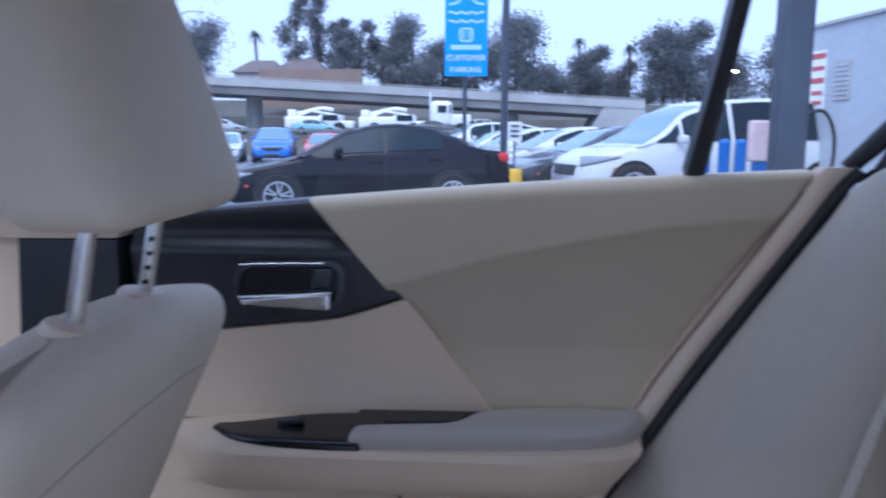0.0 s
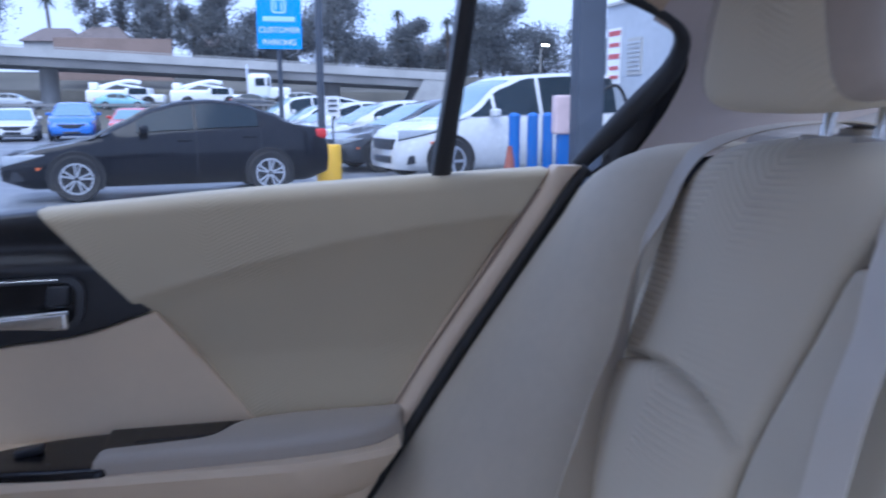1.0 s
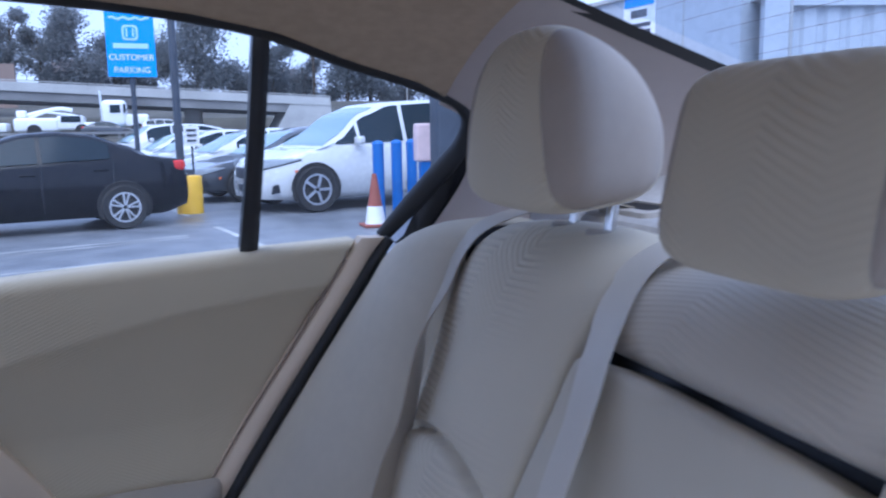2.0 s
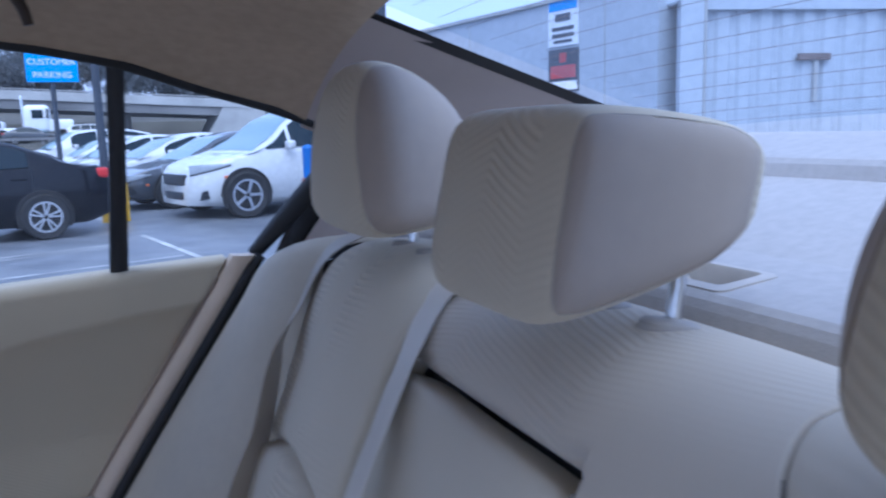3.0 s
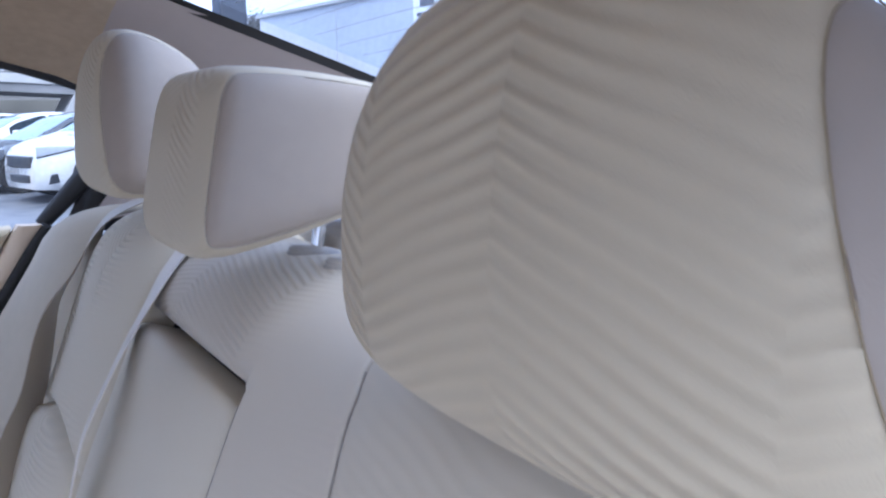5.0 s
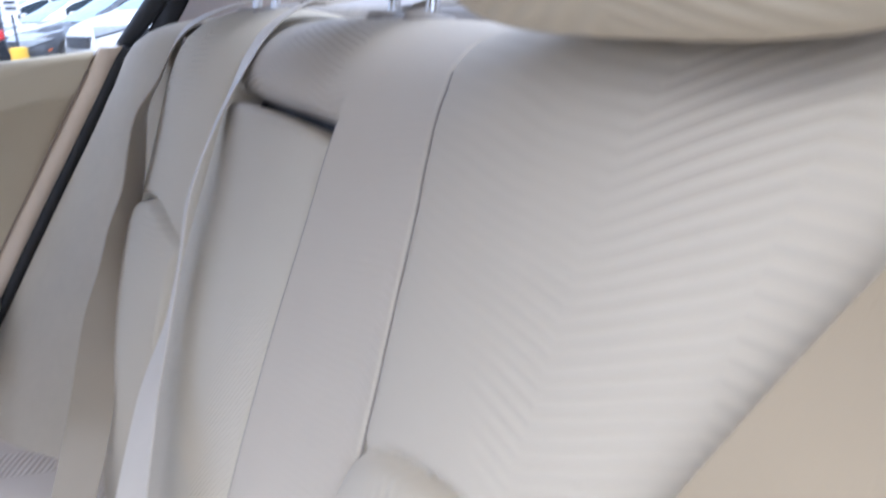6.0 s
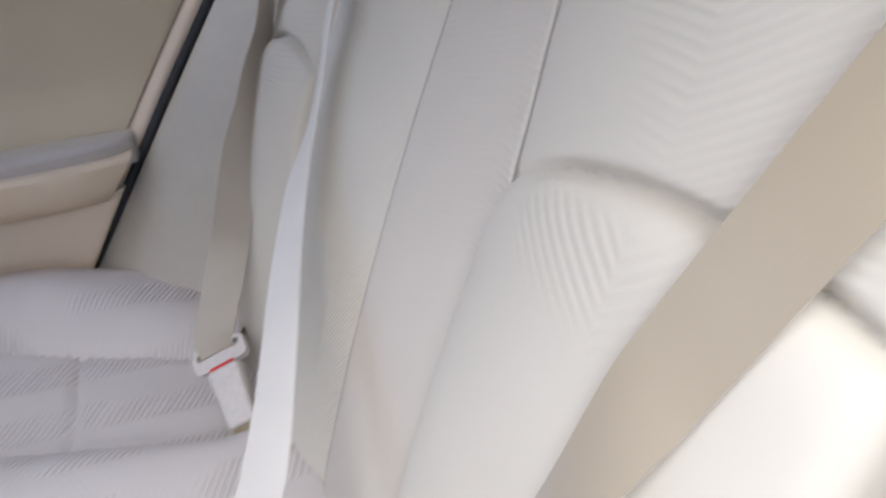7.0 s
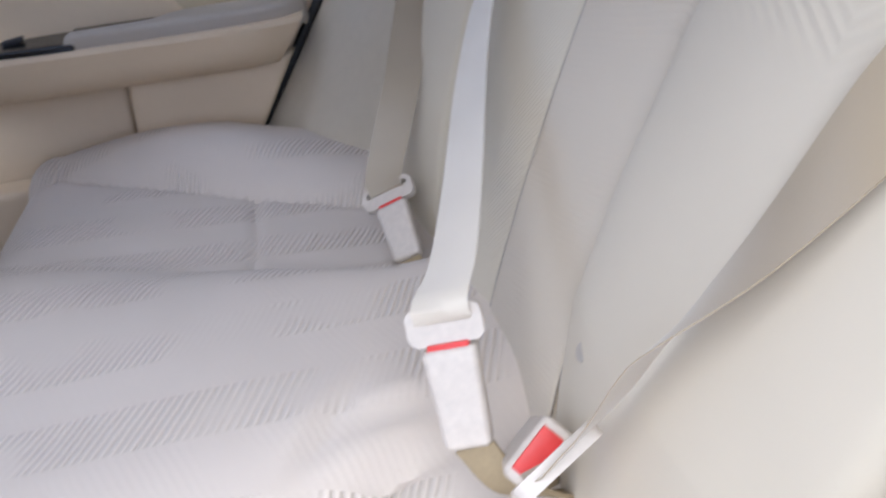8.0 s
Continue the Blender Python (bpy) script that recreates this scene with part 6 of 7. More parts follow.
# ---- street furniture ----
def lamp_post():
    t = thing("lamp_post", (0.45, 13.2, GROUND), "dark lamp post on a yellow concrete base", "lamp post")
    bm = bmesh.new()
    tube([(0.56, 13.2, GROUND - 0.01), (0.56, 13.2, GROUND + 0.60), (0.56, 13.2, GROUND + 0.62)], lambda f: 0.21 if f < 0.99 else 0.195, 28, 14, False, bm)
    part("base", bm, M_YELLOW, t, "scuffed yellow concrete base")
    part("pole", tube([(0.45, 13.2, GROUND + 0.6), (0.45, 13.2, 9.0)], lambda f: 0.065 - 0.015 * f, 14, 8), M_DARKP, t, "dark steel pole")
    part("collar", tube([(0.45, 13.2, GROUND + 0.60), (0.45, 13.2, GROUND + 0.66)], 0.11, 16, 3), M_DARKP, t)


lamp_post()


def board(t, c, w, h, m, name, lab="", yaw=0.0, thick=0.02, lift=0.0):
    mm_ = Matrix.Translation(c) @ Matrix.Rotation(radians(yaw), 4, "Z")
    return part(name, box((0, -lift, 0), (w, thick, h), None, mm_), m, t, lab, False)


def text_on(t, words, c, size, m, yaw=0.0, name="lettering"):
    cu = bpy.data.curves.new(name, "FONT")
    cu.body, cu.size, cu.extrude = words, size, 0.002
    cu.align_x, cu.align_y = "CENTER", "CENTER"
    tmp = bpy.data.objects.new(name, cu)
    scene.collection.objects.link(tmp)
    me = bpy.data.meshes.new_from_object(tmp.evaluated_get(bpy.context.evaluated_depsgraph_get()))
    bpy.data.objects.remove(tmp)
    me.name = name
    mm_ = Matrix.Translation(Vector(c) - ORIGIN[t]) @ Matrix.Rotation(radians(yaw), 4, "Z") @ Matrix.Rotation(radians(90), 4, "X")
    me.transform(mm_)
    me.materials.append(m)
    ob = new(name, me)
    ob.parent = t
    ORIGIN[ob] = ORIGIN[t]
    return ob


def parking_sign():
    x, y = -0.30, 17.0
    t = thing("parking_sign", (x, y, GROUND), "tall blue customer parking sign on a dark post", "sign")
    part("post", tube([(x, y, GROUND), (x, y, 5.2)], 0.05, 12, 4), M_DARKP, t, "dark post")
    board(t, (x + 0.02, y - 0.08, 3.42), 0.92, 2.06, M_SIGNB, "panel", "blue sign panel", 0, 0.03)
    fy = y - 0.102
    z = 3.90
    for k in range(3):
        pts = [(x + 0.02 + (-0.38 + 0.76 * i / 24), fy, z - 0.18 * k + (0.18 * math.exp(-((i - 12) / 5.0) ** 2) if k == 0 else 0.018 * math.sin(i * 0.9))) for i in range(25)]
        part("wave_mark", ribbon(pts, [(0, 0, 1)] * 25, 0.045, 0.004, 40), M_SIGNL, t)
    part("badge", slab(round_poly(0.30, 0.30, 0.07), 0, 0.004, Matrix.Translation((x + 0.02, fy, 3.26)) @ Matrix.Rotation(radians(90), 4, "X")), M_SIGNL, t, "plain pale badge")
    part("badge_inner", slab(round_poly(0.22, 0.22, 0.05), 0.004, 0.007, Matrix.Translation((x + 0.02, fy, 3.26)) @ Matrix.Rotation(radians(90), 4, "X")), M_SIGNB, t)
    for dx in (-0.06, 0.06):
        part("badge_bar", box((x + 0.02 + dx, fy - 0.009, 3.26), (0.035, 0.004, 0.17)), M_SIGNL, t, "", False)
    part("text_bar", box((x + 0.02, fy - 0.001, 3.0), (0.66, 0.004, 0.10)), M_SIGNL, t, "", False)
    text_on(t, "CUSTOMER", (x + 0.02, fy - 0.002, 2.77), 0.165, M_WHITE)
    text_on(t, "PARKING", (x + 0.02, fy - 0.002, 2.52), 0.165, M_WHITE)


parking_sign()


def bay_sign():
    t = thing("bay_sign", (0.68, 14.2, GROUND), "small white notice on a thin post", "sign")
    part("post", tube([(0.68, 14.22, GROUND), (0.68, 14.22, 1.38)], 0.02, 8, 3), M_DARKP, t)
    board(t, (0.68, 14.18, 1.19), 0.26, 0.36, M_WHITE, "panel", "white notice panel")
    for k in range(3):
        board(t, (0.68, 14.16, 1.29 - 0.09 * k), 0.16, 0.035, M_DARKP, "text_bar")


bay_sign()


def bollards():
    x, y = 3.08, 10.5
    t = thing("bollard", (x, y, GROUND), "bright blue steel bollard with a domed cap", "bollard", "blue bollards")
    part("post", tube([(x, y, GROUND), (x, y, GROUND + 1.10)], 0.082, 18, 4), M_BLUE, t, "blue painted post")
    part("cap", tube([(x, y, GROUND + 1.10), (x, y, GROUND + 1.13), (x, y, GROUND + 1.155), (x, y, GROUND + 1.165)], lambda f: 0.088 * math.sqrt(max(0.02, 1 - f * f)), 18, 8), M_BLUE, t)
    part("foot", tube([(x, y, GROUND), (x, y, GROUND + 0.03)], 0.13, 18, 3), M_CONC, t, "concrete foot")
    for q in ((3.50, 11.0), (3.88, 11.45)):
        copy_thing(t, pose(*q, GROUND))


bollards()


def cone(x, y):
    t = thing("traffic_cone", (x, y, GROUND), "dark dull red traffic cone with a white collar", "traffic cone")
    part("base", rbox((0.19, 0.19, 0.02), 0.015, (2, 2, 1), 2, lambda p: p + Vector((x, y, GROUND + 0.02))), M_CONE, t)
    part("body", tube([(x, y, GROUND + 0.03), (x, y, GROUND + 0.72)], lambda f: 0.14 - 0.11 * f, 18, 10), M_CONE, t)
    part("collar", tube([(x, y, GROUND + 0.04), (x, y, GROUND + 0.28)], lambda f: 0.143 - 0.038 * f, 18, 4), M_WHITE, t, "white collar")


cone(2.88, 10.0)


def canopy_column():
    t = thing("column", (3.3, 8.35, GROUND), "thick dark blue-grey steel column", "column")
    part("shaft", rbox((0.155, 0.155, 3.2), 0.04, (2, 2, 3), 4, lambda p: p + Vector((3.33, 8.35, GROUND + 3.2))), M_DARKP, t)
    part("footing", rbox((0.24, 0.24, 0.06), 0.03, (2, 2, 1), 3, lambda p: p + Vector((3.33, 8.35, GROUND + 0.06))), M_CONC, t, "concrete footing")


canopy_column()


def charger():
    x, y = 3.36, 9.2
    t = thing("charging_post", (x, y, GROUND), "pale pinkish charging box with looped black cables", "charger")
    part("pedestal", box((x, y, GROUND + 0.45), (0.16, 0.12, 0.9)), M_BLUE, t, "blue pedestal", False)
    part("housing", rbox((0.14, 0.09, 0.24), 0.03, (2, 2, 2), 3, lambda p: p + Vector((x, y, 1.06))), mat("pinkish_plastic", (0.66, 0.50, 0.49), 0.5), t, "pale pinkish housing")
    part("cable", tube([(x + 0.15, y - 0.05, 1.1), (x + 0.62, y - 0.1, 1.42), (x + 0.80, y - 0.1, 1.1), (x + 0.72, y - 0.1, 0.45), (x + 0.5, y - 0.05, 0.3), (x + 0.35, y, 0.7)], 0.022, 8, 40), M_RUBBER, t, "black cable loop")


charger()


# ---- white building and container ----
A, B = Vector((5.62, 13.5, 0)), Vector((6.612, 7.3, 0))
along = (B - A).normalized()
outn = Vector((along.y, -along.x, 0))


def on_wall(d, z, lift=0.0):
    p = A + along * d - Vector((-outn.x, -outn.y, 0)) * lift
    return Vector((p.x, p.y, z))


WY = math.degrees(math.atan2(along.y, along.x))
hut = thing("portable_building", ((A.x + B.x) / 2 + 1.2, (A.y + B.y) / 2, GROUND), "white flat-panelled portable building", "building")
ln = (B - A).length
mw = Matrix.Translation(A) @ Matrix.Rotation(radians(WY), 4, "Z")
part("wall", box((ln / 2, 1.25, (2.93 + GROUND) / 2), (ln, 2.5, 2.93 - GROUND), None, mw), M_WALL, hut, "white painted panels", False)
part("roof", box((ln / 2, 1.25, 2.955), (ln + 0.1, 2.6, 0.05), None, mw), M_CONC, hut, "", False)
for d in (2.4, 5.4):
    part("panel_joint", box((d, -0.003, 1.4), (0.012, 0.008, 2.9), None, mw), M_CONC, hut, "", False)
vent = part("louvre", box((0.95, -0.01, 2.02), (0.42, 0.03, 0.62), None, mw), M_CONC, hut, "grey louvred vent", False)
for k in range(7):
    part("slat", box((0.95, -0.03, 1.80 + 0.075 * k), (0.36, 0.02, 0.03), None, mw), M_WALL, vent, "", False)
M_SIGNR = mat("sign_red", (0.46, 0.09, 0.10), 0.5)
M_BLACKS = mat("sign_black", (0.08, 0.085, 0.105), 0.5)


def wall_sign(d, z, w, h, base, rows, name, lab):
    t = thing(name, on_wall(d, z - h / 2, 0.02), lab, "sign")
    part("panel", box((d, -0.012, z), (w, 0.012, h), None, mw), base, t, "", False)
    for dz, bw, bh, mm_ in rows:
        part("text_bar", box((d, -0.022, z + dz), (bw, 0.006, bh), None, mw), mm_, t, "", False)


wall_sign(0.30, 2.05, 0.42, 0.98, M_WHITE, [(0.40, 0.38, 0.09, M_SIGNR), (0.20, 0.34, 0.07, M_SIGNR), (0.0, 0.36, 0.09, M_SIGNR), (-0.2, 0.3, 0.07, M_SIGNR), (-0.36, 0.3, 0.06, M_SIGNR)], "notice_board", "white notice with rows of red lettering")
wall_sign(4.62, 2.64, 0.60, 0.62, M_WHITE, [(0.23, 0.56, 0.13, M_SIGNB), (0.07, 0.3, 0.10, M_BLACKS), (-0.08, 0.44, 0.05, M_BLACKS), (-0.17, 0.44, 0.05, M_BLACKS), (-0.25, 0.36, 0.04, M_BLACKS)], "camera_notice", "blue and white notice on the white wall")
wall_sign(4.62, 2.00, 0.60, 0.58, M_BLACKS, [(-0.02, 0.50, 0.17, M_SIGNR), (-0.21, 0.56, 0.12, M_WHITE), (0.17, 0.13, 0.13, M_SIGNR)], "warning_notice", "black and red notice on the white wall")


def container():
    a, b = Vector((6.70, 7.04, 0)), Vector((12.75, 5.40, 0))
    d = (b - a)
    ln_ = d.length
    m = Matrix.Translation(a) @ Matrix.Rotation(math.atan2(d.y, d.x), 4, "Z")
    t = thing("shipping_container", (a + b) / 2, "white corrugated steel shipping container with rust marks", "container")
    top = 2.64
    rows_lo, rows_hi = [], []
    n = int((ln_ - 0.5) / 0.28)
    for k in range(n):
        x0 = 0.30 + 0.28 * k
        for dx, dy in ((0, 0), (0.07, 0), (0.105, 0.036), (0.175, 0.036), (0.21, 0)):
            rows_lo.append(m @ Vector((x0 + dx, dy + 0.02, GROUND + 0.16)))
            rows_hi.append(m @ Vector((x0 + dx, dy + 0.02, top - 0.1)))
    part("corrugated_side", grid_bm([rows_lo, rows_hi]), M_WALL, t, "white corrugated steel", False)
    part("top_rail", box((ln_ / 2, 0.0, top - 0.05), (ln_, 0.09, 0.11), None, m), M_WALL, t, "", False)
    part("bottom_rail", box((ln_ / 2, 0.0, GROUND + 0.08), (ln_, 0.09, 0.16), None, m), M_WALL, t, "", False)
    part("corner_post", box((0.15, 0.0, (top + GROUND) / 2), (0.30, 0.10, top - GROUND), None, m), M_WALL, t, "", False)
    part("post_edge", box((0.31, -0.02, (top + GROUND) / 2), (0.03, 0.09, top - GROUND), None, m), M_CONC, t, "", False)
    part("roof", box((ln_ / 2, 1.2, top), (ln_, 2.4, 0.03), None, m), M_WALL, t, "", False)
    part("back_wall", box((ln_ / 2, 2.4, (top + GROUND) / 2), (ln_, 0.05, top - GROUND), None, m), M_WALL, t, "", False)
    rust = mat("rust", (0.17, 0.13, 0.12), 0.9, var=0.3, scale=10)
    part("bracket", box((1.75, -0.01, 1.98), (0.42, 0.06, 0.08), None, m), rust, t, "rusty bracket", False)
    part("bracket_stem", box((1.78, -0.005, 1.70), (0.05, 0.04, 0.5), None, m), M_CONC, t, "", False)


container()


# ---- freeway, embankment, distance ----
def overpass():
    t = thing("overpass", (-20, 61, GROUND), "grey concrete freeway overpass on piers", "bridge")
    x0, x1 = -90.0, 12.6
    zt = lambda x: 4.55 - 0.0515 * x + (-0.0002 * (x + 5) ** 2 if x < -5 else 0)
    xs = [x0 + (x1 - x0) * i / 30 for i in range(31)]

    def prism(y0, y1, up, down):
        rows = []
        for x in xs:
            z = zt(x)
            rows.append([(x, y0, z + down), (x, y0, z + up), (x, y1, z + up), (x, y1, z + down), (x, y0, z + down)])
        return grid_bm(rows)

    # girder gets a darker concrete than the parapet, standing in for its shadow
    part("deck", prism(60, 70, -0.45, -1.25), M_CONCD, t, "concrete girder darkened as if in shadow", False)
    part("parapet", prism(59.85, 60.1, 0.0, -0.62), M_CONC, t, "pale concrete parapet", False)
    part("far_parapet", prism(69.8, 70, 0.1, -0.5), M_CONC, t, "", False)
    part("rail", prism(59.9, 60.0, 0.14, 0.08), M_CONC, t, "", False)
    for x in (-62, -40, -19, 2.6):
        part("pier", tube([(x, 65, GROUND), (x, 65, zt(x) - 1.2)], 0.7, 12, 3), M_CONC, t, "round concrete pier")
    part("abutment", slab([(7.6, GROUND), (9.6, zt(9.6) - 0.5), (12.6, zt(12.6) - 0.02), (12.9, GROUND)], -66, -59.9, Matrix.Rotation(radians(90), 4, "X")), M_CONC, t, "sloped concrete abutment", False)


overpass()
bm = grid_bm([[(-120, 43.5, GROUND), (40, 43.5, GROUND)], [(-120, 45, 1.14), (40, 45, 1.14)], [(-120, 57, 1.17), (40, 57, 1.17)], [(-120, 58, GROUND), (40, 58, GROUND)]])
structure("embankment", bm, M_EARTH, "raised dark roadside bank below the overpass", "embankment", False)
bm = grid_bm([[(-160, 72, GROUND), (90, 72, GROUND)], [(-160, 74, 3.4), (90, 74, 2.4)], [(-160, 84, 5.6), (90, 84, 4.2)], [(-160, 160, 7.5), (90, 160, 6.0)]])
structure("hillside", bm, M_EARTH, "dark hillside behind the overpass", "hill", False)


def guard_rail():
    t = thing("guard_rail", (-20, 45.0, 1.14), "dark roadside guard rail along the bank", "guard rail")
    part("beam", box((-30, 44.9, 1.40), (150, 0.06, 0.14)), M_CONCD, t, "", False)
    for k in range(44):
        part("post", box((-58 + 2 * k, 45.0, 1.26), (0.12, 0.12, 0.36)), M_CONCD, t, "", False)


guard_rail()
bw = thing("retaining_wall", (-16, 75, 3.6), "brown block retaining wall above the freeway", "wall")
part("wall", box((-16.3, 75, 5.6), (10.0, 0.4, 3.7)), M_BRICKW, bw, "", False)


def truck(x, kind, lab, flip=1):
    y, z0 = 48.2, 1.145
    t = thing("truck", (x, y, z0), lab, "truck")

    def b(c, s, m, nm, l=""):
        part(nm, rbox((s[0] / 2, s[1] / 2, s[2] / 2), min(s) * 0.2, (2, 1, 2), 2, lambda p: Vector((x + flip * (c[0] + p.x), y + c[1] + p.y, z0 + c[2] + p.z))), m, t, l)
    if kind == "cab":
        b((0.2, 0, 1.35), (1.3, 1.6, 1.5), M_WHITE, "cab", "white sleeper cab")
        b((1.35, 0, 0.95), (1.3, 1.4, 0.7), M_WHITE, "hood")
        b((0.75, -0.3, 1.62), (0.12, 1.2, 0.5), M_AUTOG, "windscreen")
        b((0.25, -0.80, 1.6), (0.55, 0.06, 0.45), M_AUTOG, "side_window")
        b((-0.55, 0.5, 1.7), (0.12, 0.12, 1.9), M_STEEL, "exhaust_stack", "bright exhaust stack")
        ws = (1.4, -0.5)
    else:
        b((0.9, 0, 0.85), (1.4, 1.6, 0.8), M_WHITE, "cab", "white crew cab")
        b((1.9, 0, 0.62), (0.9, 1.5, 0.5), M_WHITE, "hood")
        b((0.95, -0.80, 1.05), (1.0, 0.06, 0.35), M_AUTOG, "side_window")
        b((-0.8, 0, 0.75), (2.2, 1.7, 0.75), M_WHITE, "service_body", "white service boxes")
        part("boom", tube([(x + flip * -1.5, y, z0 + 1.25), (x + flip * 0.3, y, z0 + 1.65), (x + flip * 1.0, y, z0 + 1.55)], 0.11, 8, 10), M_WHITE, t, "folded white boom")
        part("rack", tube([(x + flip * -1.2, y - 0.5, z0 + 1.1), (x + flip * -0.3, y - 0.5, z0 + 1.45), (x + flip * 0.9, y - 0.5, z0 + 1.3), (x + flip * 1.3, y - 0.5, z0 + 1.2)], 0.06, 6, 12, False), M_WHITE, t)
        b((-1.55, -0.1, 1.35), (0.5, 0.6, 0.4), M_WHITE, "bucket")
        ws = (1.5, -0.9)
    for wx in ws:
        for wy in (-0.75, 0.75):
            part("wheel", tube([(x + flip * wx, y + wy - 0.12, z0 + 0.4), (x + flip * wx, y + wy + 0.12, z0 + 0.4)], 0.38, 14, 2, False), M_TYRE, t)


truck(-10.1, "lift", "white utility lift truck on the far road")
truck(-5.5, "lift", "second white utility lift truck on the far road")
truck(-2.5, "cab", "white semi tractor on the far road")
for spec, paint, at, hd, lab, big in ((SEDAN, M_CARSLV, (-13.9, 46.4), 0, "silver car on the far road", 0.64), (SEDAN, M_CARTEAL, (-8.2, 46.0), 0, "pale blue car on the far road", 0.64), (SEDAN, M_CARGRY, (-1.1, 47.2), 0, "dark car on the far road", 0.64), (SUV, M_CARWHT, (1.9, 47.0), 0, "white car further along the far road", 0.6), (VAN, M_CARWHT, (-16.6, 46.4), 0, "white van on the far road", 0.54), (SEDAN, M_CARGRY, (-21.5, 46.0), 0, "dark car by the white van", 0.62)):
    vehicle(spec, paint, at, hd, lab, "car", big, 6, True, "far traffic", None, 1.142)


def tree(x, y, z0, h, w, lobes, leaf, n, lab, seed, bare=0.35, size=0.165):
    """Trunk and limbs with a crown of loose leaves in uneven lobes."""
    rnd = random.Random(seed)
    t = thing("tree", (x, y, z0), lab, "tree", "trees on the hillside")
    bm = tube([(x, y, z0 - 0.5), (x + 0.1, y, z0 + h * 0.4), (x, y, z0 + h * 0.85)], lambda f: 0.30 * (1 - 0.85 * f), 8, 10)
    cl = []
    for k in range(lobes):
        f = bare + (1 - bare) * (k + 0.5) / lobes
        w_ = w * 1.25
        r = w_ * (0.6 + 0.4 * math.sin(math.pi * (f - bare) / (1 - bare) * 0.85 + 0.35)) * 0.5
        c = Vector((x + rnd.uniform(-0.5, 0.5) * w_, y + rnd.uniform(-0.4, 0.4) * w_, z0 + h * min(f, 0.93)))
        cl.append((c, r * rnd.uniform(0.75, 1.15)))
        tube([(x, y, z0 + h * f * 0.7), ((x + c.x) / 2, (y + c.y) / 2, z0 + h * f * 0.86), tuple(c)], lambda g: 0.09 * (1 - 0.7 * g), 5, 6, True, bm)
    part("trunk", bm, M_BARK, t, "brown trunk and limbs")
    verts, faces = [], []
    for k in range(int(n * 6)):
        c, r = cl[rnd.randrange(lobes)]
        d = Vector((rnd.gauss(0, 1), rnd.gauss(0, 1), rnd.gauss(0, 1)))
        d = d * r * 0.5
        p = c + Vector((d.x, d.y, d.z * 0.8))
        u = Vector((rnd.gauss(0, 1), rnd.gauss(0, 1), rnd.gauss(0, 1))).normalized()
        v = u.cross(Vector((rnd.gauss(0, 1), rnd.gauss(0, 1), rnd.gauss(0, 1)))).normalized()
        s = size * rnd.uniform(0.6, 1.3)
        i = len(verts)
        verts += [p - u * s, p + v * s * 0.5, p + u * s, p - v * s * 0.5]
        faces.append((i, i + 1, i + 2, i + 3))
    me = bpy.data.meshes.new("crown")
    me.from_pydata([q - ORIGIN[t] for q in verts], [], faces)
    me.materials.append(leaf)
    ob = new("crown", me)
    ob.parent = t
    return t


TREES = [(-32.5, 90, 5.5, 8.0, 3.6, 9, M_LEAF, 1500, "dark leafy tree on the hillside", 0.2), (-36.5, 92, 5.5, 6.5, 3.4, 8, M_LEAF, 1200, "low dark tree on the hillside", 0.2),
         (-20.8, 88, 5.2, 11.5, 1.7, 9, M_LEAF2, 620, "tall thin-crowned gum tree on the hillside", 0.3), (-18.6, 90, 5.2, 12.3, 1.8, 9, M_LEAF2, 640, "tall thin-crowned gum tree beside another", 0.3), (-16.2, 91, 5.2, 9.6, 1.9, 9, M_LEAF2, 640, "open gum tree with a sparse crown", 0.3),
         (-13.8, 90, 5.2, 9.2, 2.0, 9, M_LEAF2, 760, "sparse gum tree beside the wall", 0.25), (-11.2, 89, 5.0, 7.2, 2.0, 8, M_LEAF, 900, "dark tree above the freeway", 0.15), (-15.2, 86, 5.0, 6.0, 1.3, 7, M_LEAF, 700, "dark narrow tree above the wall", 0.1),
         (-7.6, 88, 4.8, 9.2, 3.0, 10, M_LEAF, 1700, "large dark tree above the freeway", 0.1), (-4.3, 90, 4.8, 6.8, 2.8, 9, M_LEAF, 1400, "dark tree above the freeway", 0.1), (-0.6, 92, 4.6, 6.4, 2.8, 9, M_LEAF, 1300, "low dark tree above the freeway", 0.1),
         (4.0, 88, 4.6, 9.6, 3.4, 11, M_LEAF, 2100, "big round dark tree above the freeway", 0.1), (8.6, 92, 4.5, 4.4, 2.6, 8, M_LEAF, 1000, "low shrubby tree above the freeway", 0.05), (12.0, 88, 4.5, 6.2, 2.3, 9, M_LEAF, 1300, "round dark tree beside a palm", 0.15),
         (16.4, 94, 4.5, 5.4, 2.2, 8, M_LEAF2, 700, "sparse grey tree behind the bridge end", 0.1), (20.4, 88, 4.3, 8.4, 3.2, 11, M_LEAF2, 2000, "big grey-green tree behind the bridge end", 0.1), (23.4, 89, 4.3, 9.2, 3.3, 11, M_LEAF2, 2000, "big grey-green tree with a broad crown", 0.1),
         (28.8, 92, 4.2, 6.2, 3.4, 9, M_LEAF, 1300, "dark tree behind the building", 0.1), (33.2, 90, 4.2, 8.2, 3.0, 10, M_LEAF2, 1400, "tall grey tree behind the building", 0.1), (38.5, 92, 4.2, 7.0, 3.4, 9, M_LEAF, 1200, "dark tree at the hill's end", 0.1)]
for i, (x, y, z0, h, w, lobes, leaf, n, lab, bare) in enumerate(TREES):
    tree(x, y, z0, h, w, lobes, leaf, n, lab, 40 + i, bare)


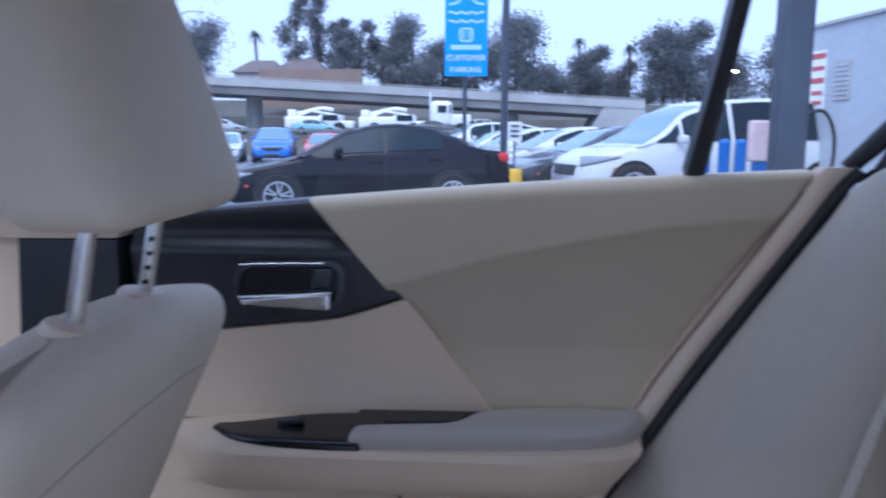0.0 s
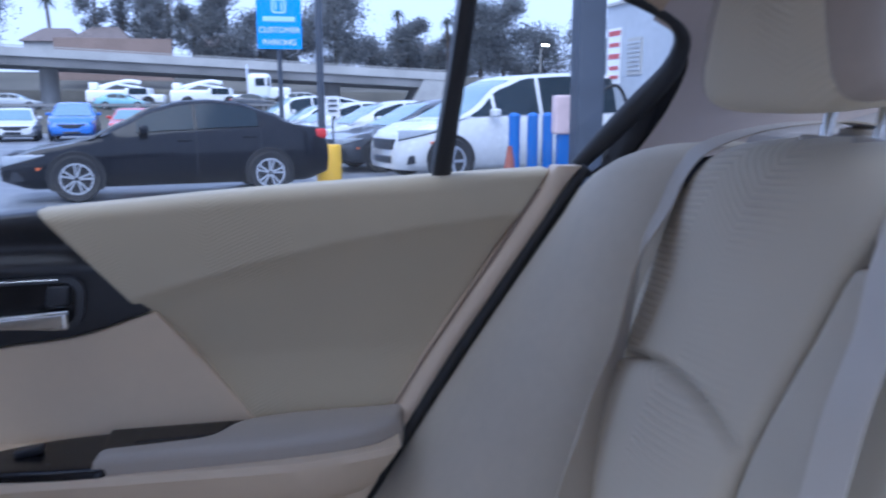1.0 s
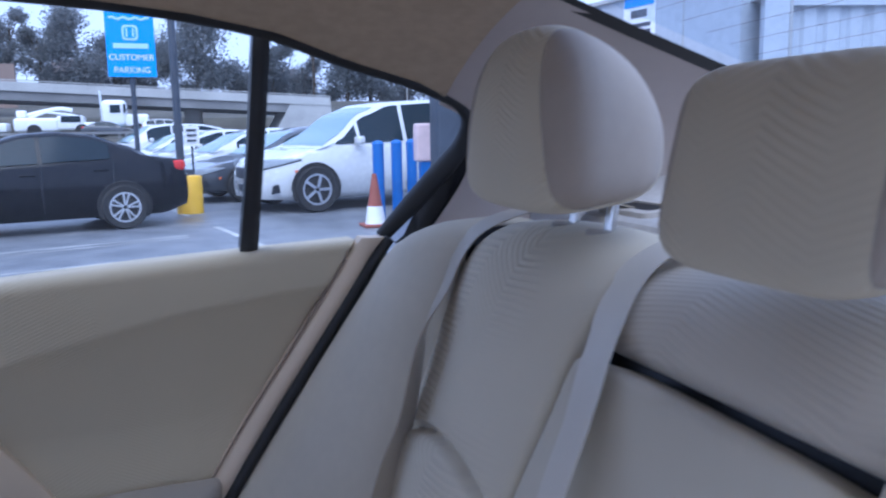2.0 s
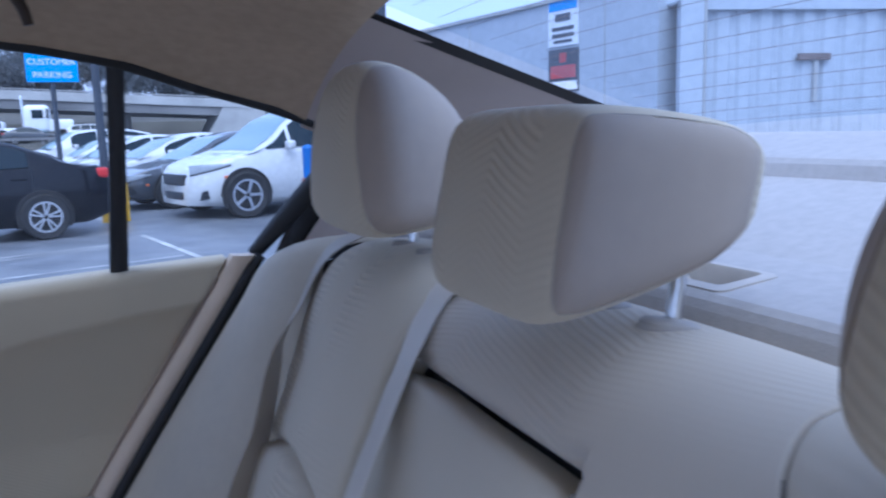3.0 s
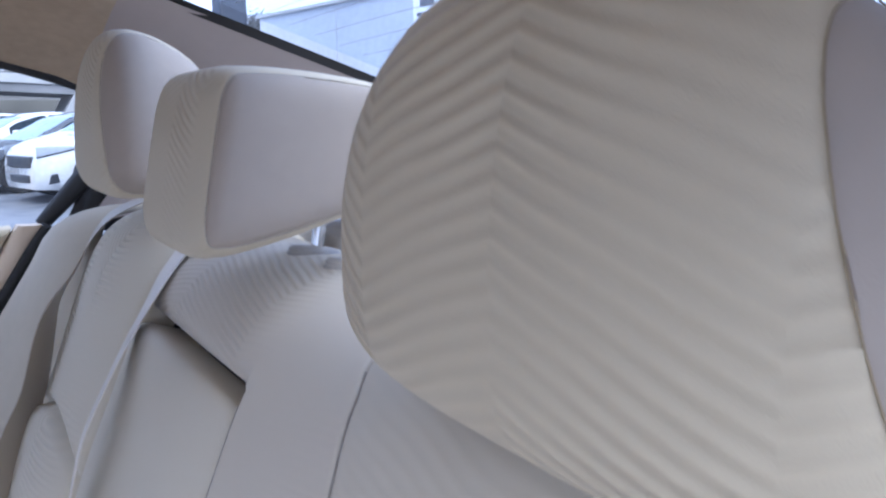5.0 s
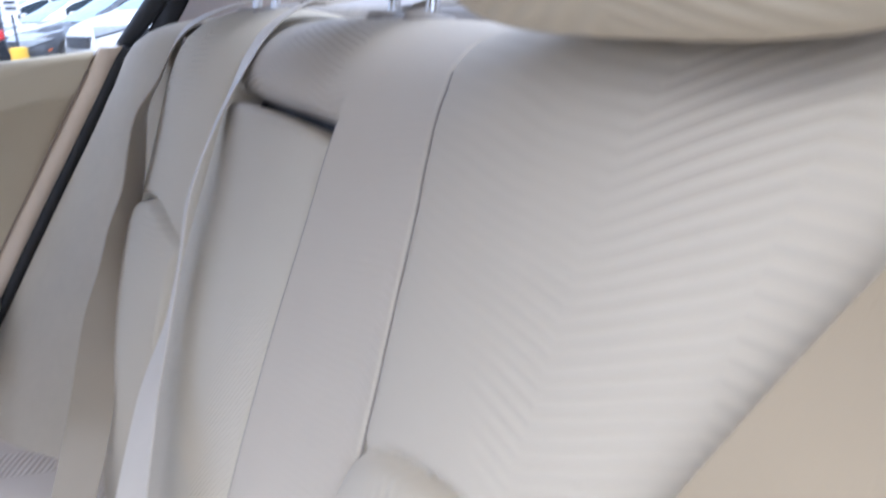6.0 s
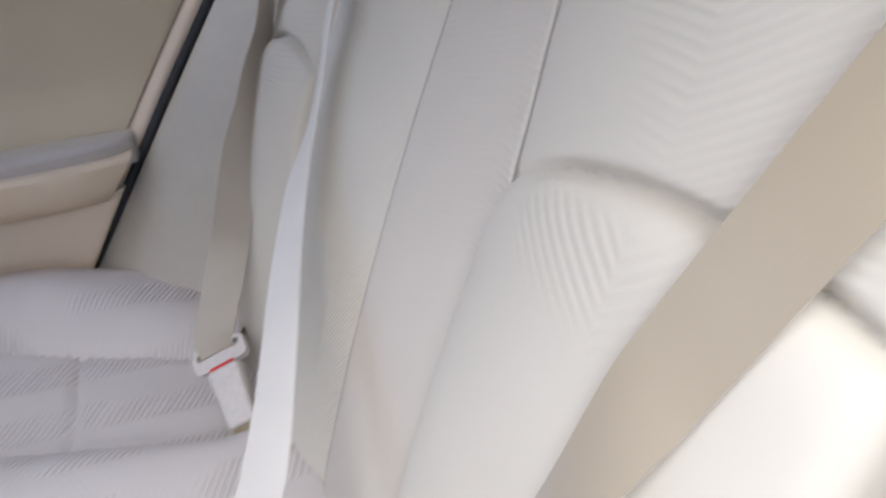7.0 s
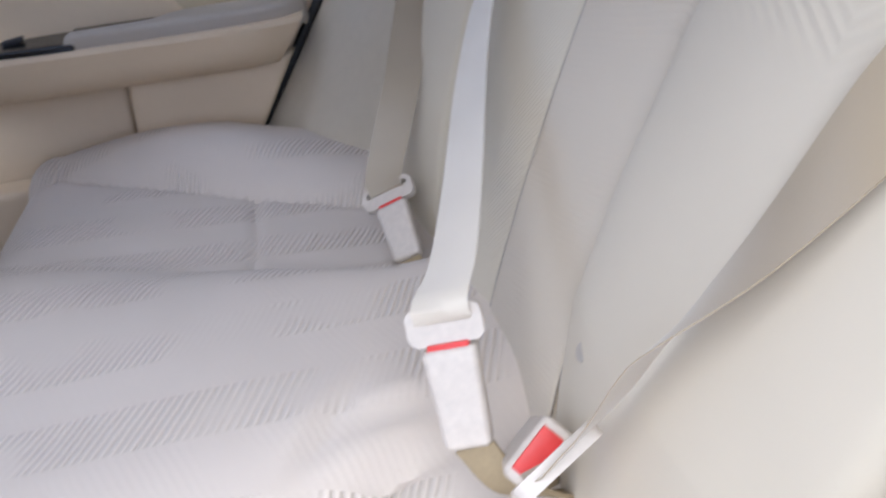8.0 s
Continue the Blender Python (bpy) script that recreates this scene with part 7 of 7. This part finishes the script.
def palm(x, y, z0, h, seed):
    rnd = random.Random(seed)
    t = thing("palm_tree", (x, y, z0), "tall thin palm with a small tuft of fronds", "palm tree", "palms on the hillside")
    part("trunk", tube([(x, y, z0 - 0.4), (x + 0.15, y, z0 + h * 0.5), (x, y, z0 + h)], 0.17, 8, 10), M_BARK, t)
    verts, faces = [], []
    for k in range(34):
        a, el = rnd.uniform(0, 2 * math.pi), rnd.uniform(-0.5, 1.1)
        d = Vector((math.cos(a) * math.cos(el), math.sin(a) * math.cos(el), math.sin(el)))
        s = d.cross(Vector((0, 0, 1))).normalized() * 0.13
        q = Vector((x, y, z0 + h))
        ln2 = rnd.uniform(0.9, 1.35)
        pts = [q + d * ln2 * f + Vector((0, 0, -0.75 * f * f)) for f in (0, 0.35, 0.7, 1.0)]
        i = len(verts)
        for j, p in enumerate(pts):
            verts += [p - s * (1 - 0.8 * j / 3), p + s * (1 - 0.8 * j / 3)]
        faces += [(i + 2 * j, i + 2 * j + 1, i + 2 * j + 3, i + 2 * j + 2) for j in range(3)]
    me = bpy.data.meshes.new("fronds")
    me.from_pydata([v - ORIGIN[t] for v in verts], [], faces)
    me.materials.append(M_PALM)
    ob = new("fronds", me)
    ob.parent = t


for i, (x, y, z0, h) in enumerate(((-26.0, 90, 5.4, 7.3), (11.6, 93, 4.5, 7.9), (17.1, 91, 4.5, 6.9), (-24.9, 110, 5.6, 5.5))):
    palm(x, y, z0, h, 7 + i)


def house(x, y, z0, w, d, h, lab):
    t = thing("house", (x, y, z0), lab, "house")
    part("wall", box((x, y, z0 + h / 2), (w, d, h)), M_CONC, t, "", False)
    bm = bmesh.new()
    e = 0.4
    base = [bm.verts.new(p) for p in ((x - w / 2 - e, y - d / 2 - e, z0 + h), (x + w / 2 + e, y - d / 2 - e, z0 + h), (x + w / 2 + e, y + d / 2 + e, z0 + h), (x - w / 2 - e, y + d / 2 + e, z0 + h))]
    r = [bm.verts.new((x - w * 0.25, y, z0 + h + 1.5)), bm.verts.new((x + w * 0.25, y, z0 + h + 1.5))]
    for f in ((base[0], base[1], r[1], r[0]), (base[2], base[3], r[0], r[1]), (base[1], base[2], r[1]), (base[3], base[0], r[0]), tuple(reversed(base))):
        bm.faces.new(f)
    part("roof", bm, M_ROOFT, t, "dark hipped roof", False)
    for k in (-0.25, 0.2):
        part("window", box((x + k * w, y - d / 2 - 0.02, z0 + h * 0.55), (w * 0.16, 0.06, h * 0.4)), M_AUTOG, t, "", False)


house(-24.0, 86, 5.2, 5.0, 5, 2.6, "grey house with a dark hipped roof on the hill")
house(-19.6, 87, 5.2, 5.0, 5, 2.9, "second grey house with a hipped roof")
house(-9.0, 100, 6.0, 6.0, 5, 2.6, "pale house behind the trees")
house(14.5, 98, 5.6, 7.0, 5, 2.0, "pale low house behind the bridge end")


def street_lamp(x, y, z0, h, arm, lit):
    t = thing("street_lamp", (x, y, z0), "tall freeway lamp with a curved arm", "street lamp", "freeway lamps")
    part("pole", tube([(x, y, z0), (x, y, z0 + h * 0.9), (x + arm * 0.3, y, z0 + h), (x + arm, y, z0 + h * 1.01)], 0.07, 8, 24), M_CONC, t)
    m = M_CONC
    if lit:
        m, n, l, b = nodes_of("lit_lamp")
        b.inputs["Emission Color"].default_value, b.inputs["Emission Strength"].default_value = (1, 0.9, 0.7, 1), 18.0
    part("head", rbox((0.32, 0.14, 0.08), 0.05, (2, 1, 1), 2, lambda p: Vector((x + arm + p.x, y + p.y, z0 + h * 1.01 - 0.06 + p.z))), m, t, "lit lamp head" if lit else "lamp head")


street_lamp(-29.6, 76, 4.5, 8.4, 2.4, False)
street_lamp(27.0, 86, 4.2, 4.1, 0.5, True)
